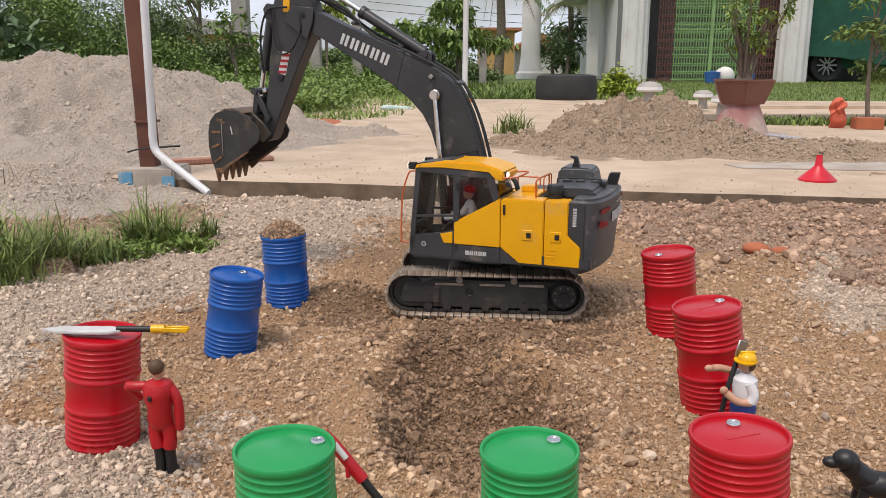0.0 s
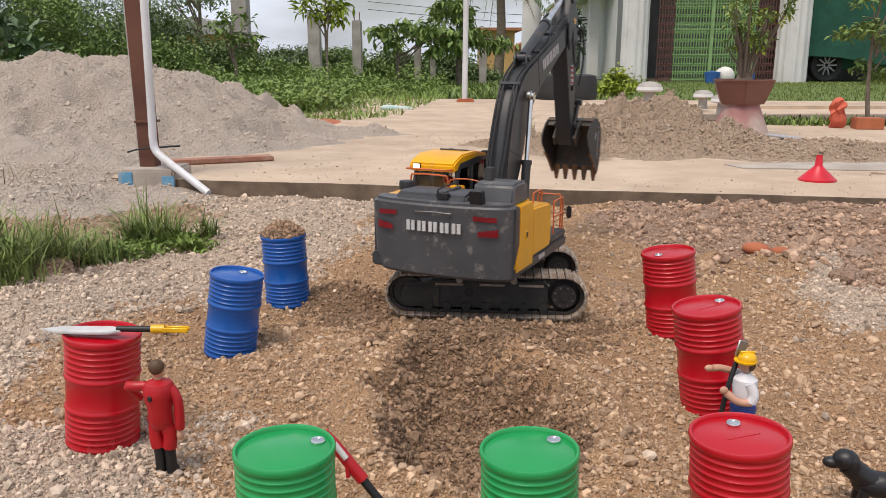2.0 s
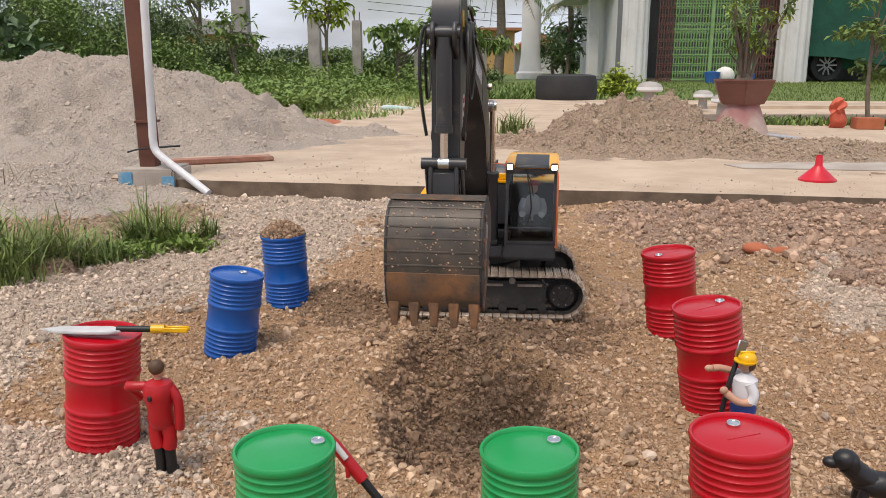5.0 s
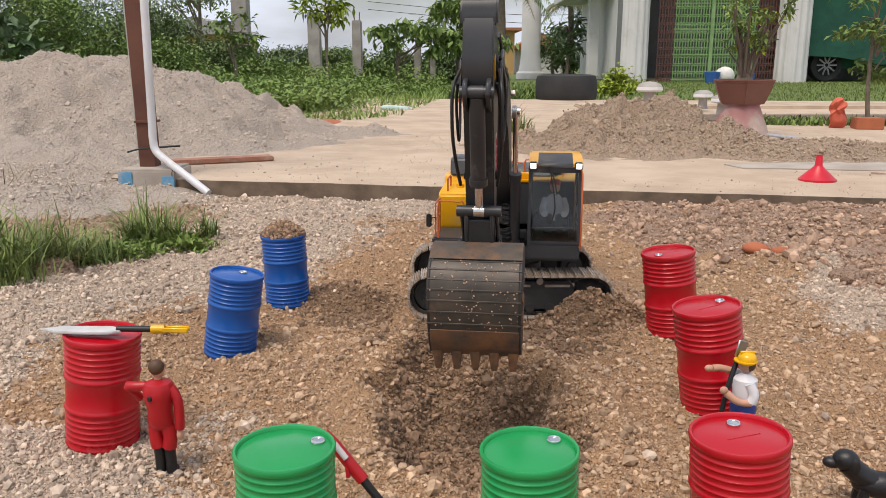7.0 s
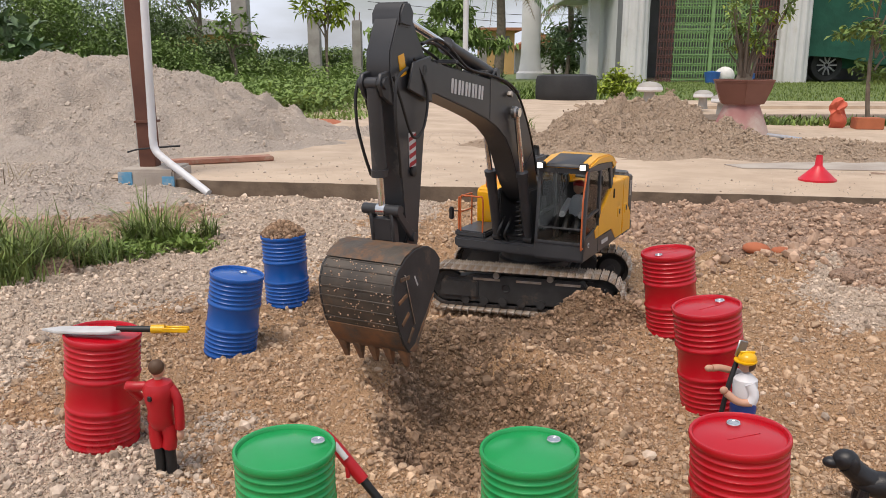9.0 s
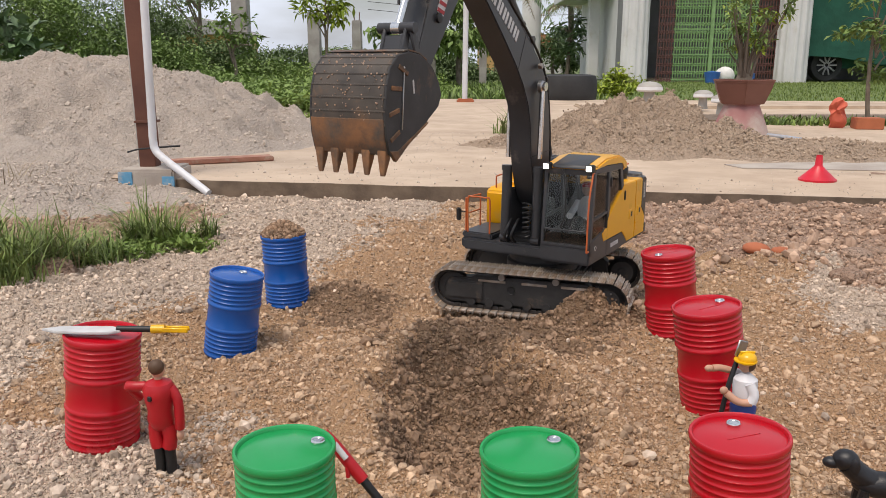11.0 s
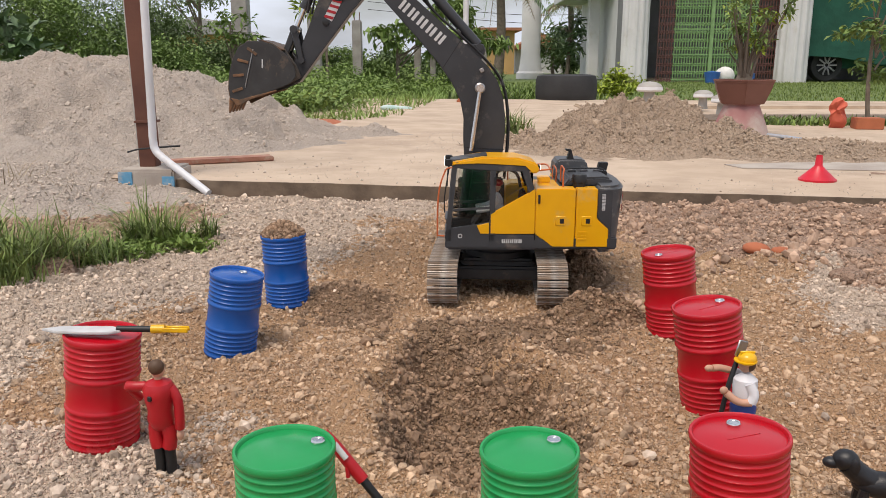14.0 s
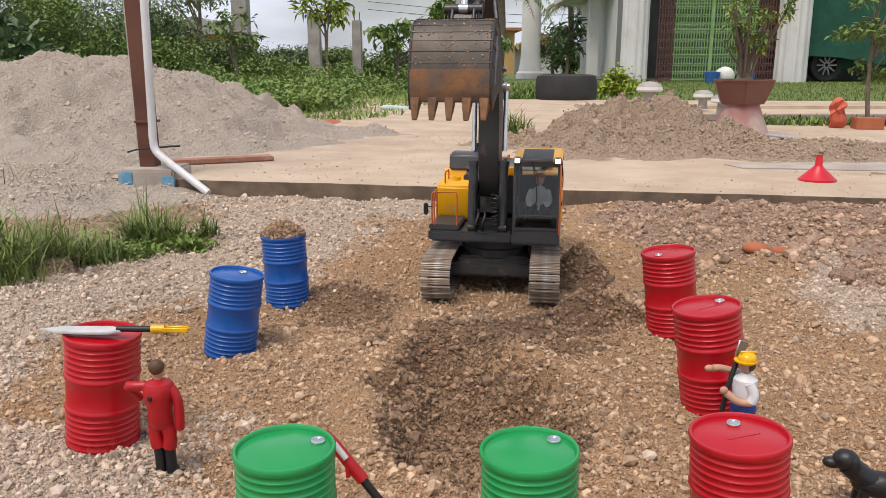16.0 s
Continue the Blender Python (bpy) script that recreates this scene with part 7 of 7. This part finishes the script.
BOOM = [(0, 43.3), (0.5, 38.98), (1.0, 38.95), (1.5, 37.85), (2.0, 40.22), (2.5, 39.55), (3.0, 39.86), (3.1, 40.22), (3.5, 42.26), (4.0, 42.51), (4.2, 42.49), (5.4, 30.87), (6.3, 27.98), (6.5, 27.96), (7.0, 28.31), (7.5, 27.91), (8.0, 28.49), (8.5, 27.94), (9.0, 27.89), (9.2, 27.82), (10, 37.31), (11.3, 58.61), (11.5, 60.2), (12.0, 62.06), (12.5, 62.28), (13.0, 61.07), (13.5, 61.25), (14.0, 61.48), (14.5, 60.82), (15.0, 61.45), (15.5, 61.71), (16.0, 61.63)]
STICK = [(0, -66.5), (0.5, -66.88), (1.0, -73.56), (1.5, -74.0), (2.0, -75.42), (2.5, -69.95), (3.0, -66.26), (3.1, -65.77), (3.5, -68.62), (4.0, -66.78), (4.2, -67.18), (6.3, -87.9), (6.5, -87.24), (7.0, -93.49), (7.5, -93.53), (8.0, -85.47), (8.5, -83.89), (8.6, -83.75), (9.0, -84.26), (9.2, -84.51), (11.3, -50.65), (11.5, -50.53), (12.0, -48.68), (12.5, -50.61), (13.0, -51.04), (13.5, -52.37), (14.0, -53.29), (14.5, -50.67), (15.0, -52.52), (15.5, -53.21), (16.0, -49.1)]
BUCKET = [(0, -41.47), (0.5, -48.29), (1.0, -43.12), (1.5, -36.56), (2.0, -47.3), (2.5, -43.17), (3.0, -44.01), (3.1, -43.91), (3.5, -38.08), (4.0, -39.08), (4.2, -35.06), (6.3, -43.65), (6.5, -41.21), (7.0, -54.74), (7.5, -57.67), (8.0, -65.96), (8.5, -59.92), (9.0, -59.88), (9.2, -59.3), (11.3, -32.04), (11.5, -29.66), (12.0, -26.75), (12.5, -25.79), (13.0, -23.41), (13.5, -22.6), (14.0, -26.5), (14.5, -30.08), (15.0, -25.16), (15.5, -26.09), (16.0, -23.95)]
BASE_X = [(0, 0.065), (4.0, 0.065), (4.2, 0.0639), (6.3, 0.0595), (6.5, 0.0621), (7.0, 0.0888), (7.5, 0.0899), (8.0, 0.1151), (8.5, 0.1327), (9.0, 0.1309), (11.3, 0.1418), (11.5, 0.1411), (12.0, 0.1304), (12.5, 0.1124), (13.0, 0.0995), (13.5, 0.091), (14.0, 0.0855), (14.5, 0.0837), (15.0, 0.084), (15.5, 0.084), (16.0, 0.084)]
BASE_Y = [(0, 1.1145), (4.0, 1.1145), (4.2, 1.1146), (6.3, 1.1024), (6.5, 1.1011), (7.0, 1.0901), (7.5, 1.0899), (8.0, 1.1047), (8.5, 1.1161), (9.0, 1.1111), (11.3, 1.093), (11.5, 1.0956), (12.0, 1.1188), (12.5, 1.1393), (13.0, 1.1791), (13.5, 1.191), (14.0, 1.2068), (14.5, 1.2165), (15.0, 1.2182), (15.5, 1.2182), (16.0, 1.2182)]
BASE_Z = [(0, -0.0104), (4.0, -0.0104), (4.2, -0.0103), (6.3, -0.0067), (6.5, -0.0066), (7.0, -0.0047), (7.5, -0.0051), (8.0, -0.0061), (8.5, -0.0067), (9.0, -0.0062), (11.3, -0.0052), (11.5, -0.0054), (12.0, -0.0076), (12.5, -0.0109), (13.0, -0.0128), (13.5, -0.0137), (14.0, -0.0143), (14.5, -0.0138), (15.0, -0.0131), (15.5, -0.0131), (16.0, -0.0131)]
YAW = [(0, -5), (4.2, -5), (6.3, -2), (7, 0), (7.5, -0.5), (8, -7), (8.5, -11), (9, -16), (11.3, -20), (12, -29), (12.5, -46), (13, -77), (13.5, -88), (14, -94), (14.5, -98), (16, -98)]


def at(table, t):
    """The value at t, on a smooth line that never overshoots its table."""
    T, V = [a for a, _ in table], [b for _, b in table]
    i = max(0, min(len(T) - 2, next((k for k in range(len(T) - 1) if t <= T[k + 1]), len(T) - 2)))
    d = [(V[k + 1] - V[k]) / (T[k + 1] - T[k]) for k in range(len(T) - 1)]

    def slope(k):
        if k == 0 or k == len(T) - 1 or d[k - 1] * d[k] <= 0:
            return 0.0
        return 2 * d[k - 1] * d[k] / (d[k - 1] + d[k])
    h = T[i + 1] - T[i]
    s = (t - T[i]) / h
    return ((2 * s ** 3 - 3 * s * s + 1) * V[i] + (s ** 3 - 2 * s * s + s) * h * slope(i) + (-2 * s ** 3 + 3 * s * s) * V[i + 1] + (s ** 3 - s * s) * h * slope(i + 1))


def turned(p, a):
    c, s = math.cos(a), math.sin(a)
    return Vector((p[0] * c - p[1] * s, p[0] * s + p[1] * c))


def arm(t):
    """Places and angles of the arm's parts in the upper body's plane: name, origin, angle."""
    b, s, k = (radians(at(q, t)) for q in (BOOM, STICK, BUCKET))
    f = Vector(FOOT)
    J = f + turned((L_BOOM, 0), b)
    K = J + turned((L_STICK, 0), s)
    C, S = f + turned(PIN_C, b), f + turned((PIN_S[0], PIN_S[1] + 0.004), b)
    tail, head, rock, ear = J + turned(STICK_TAIL, s), J + turned(STICK_CYL, s), J + turned(ROCKER, s), K + turned(BUCKET_EAR, k)
    d = ear - rock
    L = min(max(d.length, abs(ROCK_LEN - LINK_LEN) + 1e-4), ROCK_LEN + LINK_LEN - 1e-4)
    u = d.normalized()
    x = (ROCK_LEN ** 2 - LINK_LEN ** 2 + L * L) / (2 * L)
    y = math.sqrt(max(ROCK_LEN ** 2 - x * x, 0))
    n = Vector((-u.y, u.x))
    out = turned((0, 1), s)
    E_ = max((rock + u * x + n * y, rock + u * x - n * y), key=lambda p: (p - rock).dot(out) - 0.3 * (p - head).length)
    cyl0 = Vector(CYL_FOOT)
    ang = lambda p, q_: math.atan2(q_.y - p.y, q_.x - p.x)
    return {boom: (f, b), stick: (J, s), bucket: (K, k), boom_cyl[0]: (cyl0, ang(cyl0, C)), boom_cyl[1]: (C, ang(cyl0, C)),
            stick_cyl[0]: (S, ang(S, tail)), stick_cyl[1]: (tail, ang(S, tail)), bucket_cyl[0]: (head, ang(head, E_)), bucket_cyl[1]: (E_, ang(head, E_)),
            rocker: (rock, ang(rock, E_)), bucket_link: (E_, ang(E_, ear))}


def motions():
    steps = [round(0.1 * i, 2) for i in range(161)]
    base = lambda t: pose(at(BASE_X, t), at(BASE_Y, t), at(BASE_Z, t), 0, 0, at(YAW, t))
    walk(excavator, [(t, base(t)) for t in steps])
    spin = lambda t: pose(0, 0, 0, 0, 0, at(SLEW, t) - at(YAW, t))
    walk(upper, [(t, spin(t)) for t in steps])
    walk(driver, [(t, base(t) @ spin(t) @ pose(0.006, 0.066, 0.118) @ Matrix.Diagonal((1.2, 1.2, 1.25, 1))) for t in steps])
    arms = {t: arm(t) for t in steps}
    for p in arms[0.0]:
        walk(p, [(t, spin(t) @ pose(arms[t][p][0].x, ARM_Y, arms[t][p][0].y, 0, -math.degrees(arms[t][p][1]), 0)) for t in steps])
    # the shoes run round the belts as the machine drives and turns
    run = {-1: 0.0, 1: 0.0}
    rows = {k: [] for k in range(len(SHOES))}
    last = 0.0
    for j in range(81):
        t = 0.2 * j
        if j:
            a = radians(at(YAW, t))
            fwd = (at(BASE_X, t) - at(BASE_X, last)) * math.cos(a) + (at(BASE_Y, t) - at(BASE_Y, last)) * math.sin(a)
            turn = radians(at(YAW, t) - at(YAW, last))
            for s in (-1, 1):
                run[s] += fwd - s * TG * turn
        last = t
        for k, (ob, side, i) in enumerate(SHOES):
            x, z, th = belt((i + 0.5) / N_SHOE * BELT_LEN + run[side])
            rows[k].append((t, pose(x, side * TG, z, 0, math.degrees(th), 0)))
    for k, (ob, side, i) in enumerate(SHOES):
        walk(ob, rows[k][::2] + ([] if len(rows[k]) % 2 else [rows[k][-1]]))
    for ob, t0, t1, m in MOUNDS:
        walk(ob, [(0.0, pose(0, 0, -0.06)), (t0, pose(0, 0, -0.06)), (t1, pose(0, 0, 0)), (16.0, pose(0, 0, 0))])


motions()
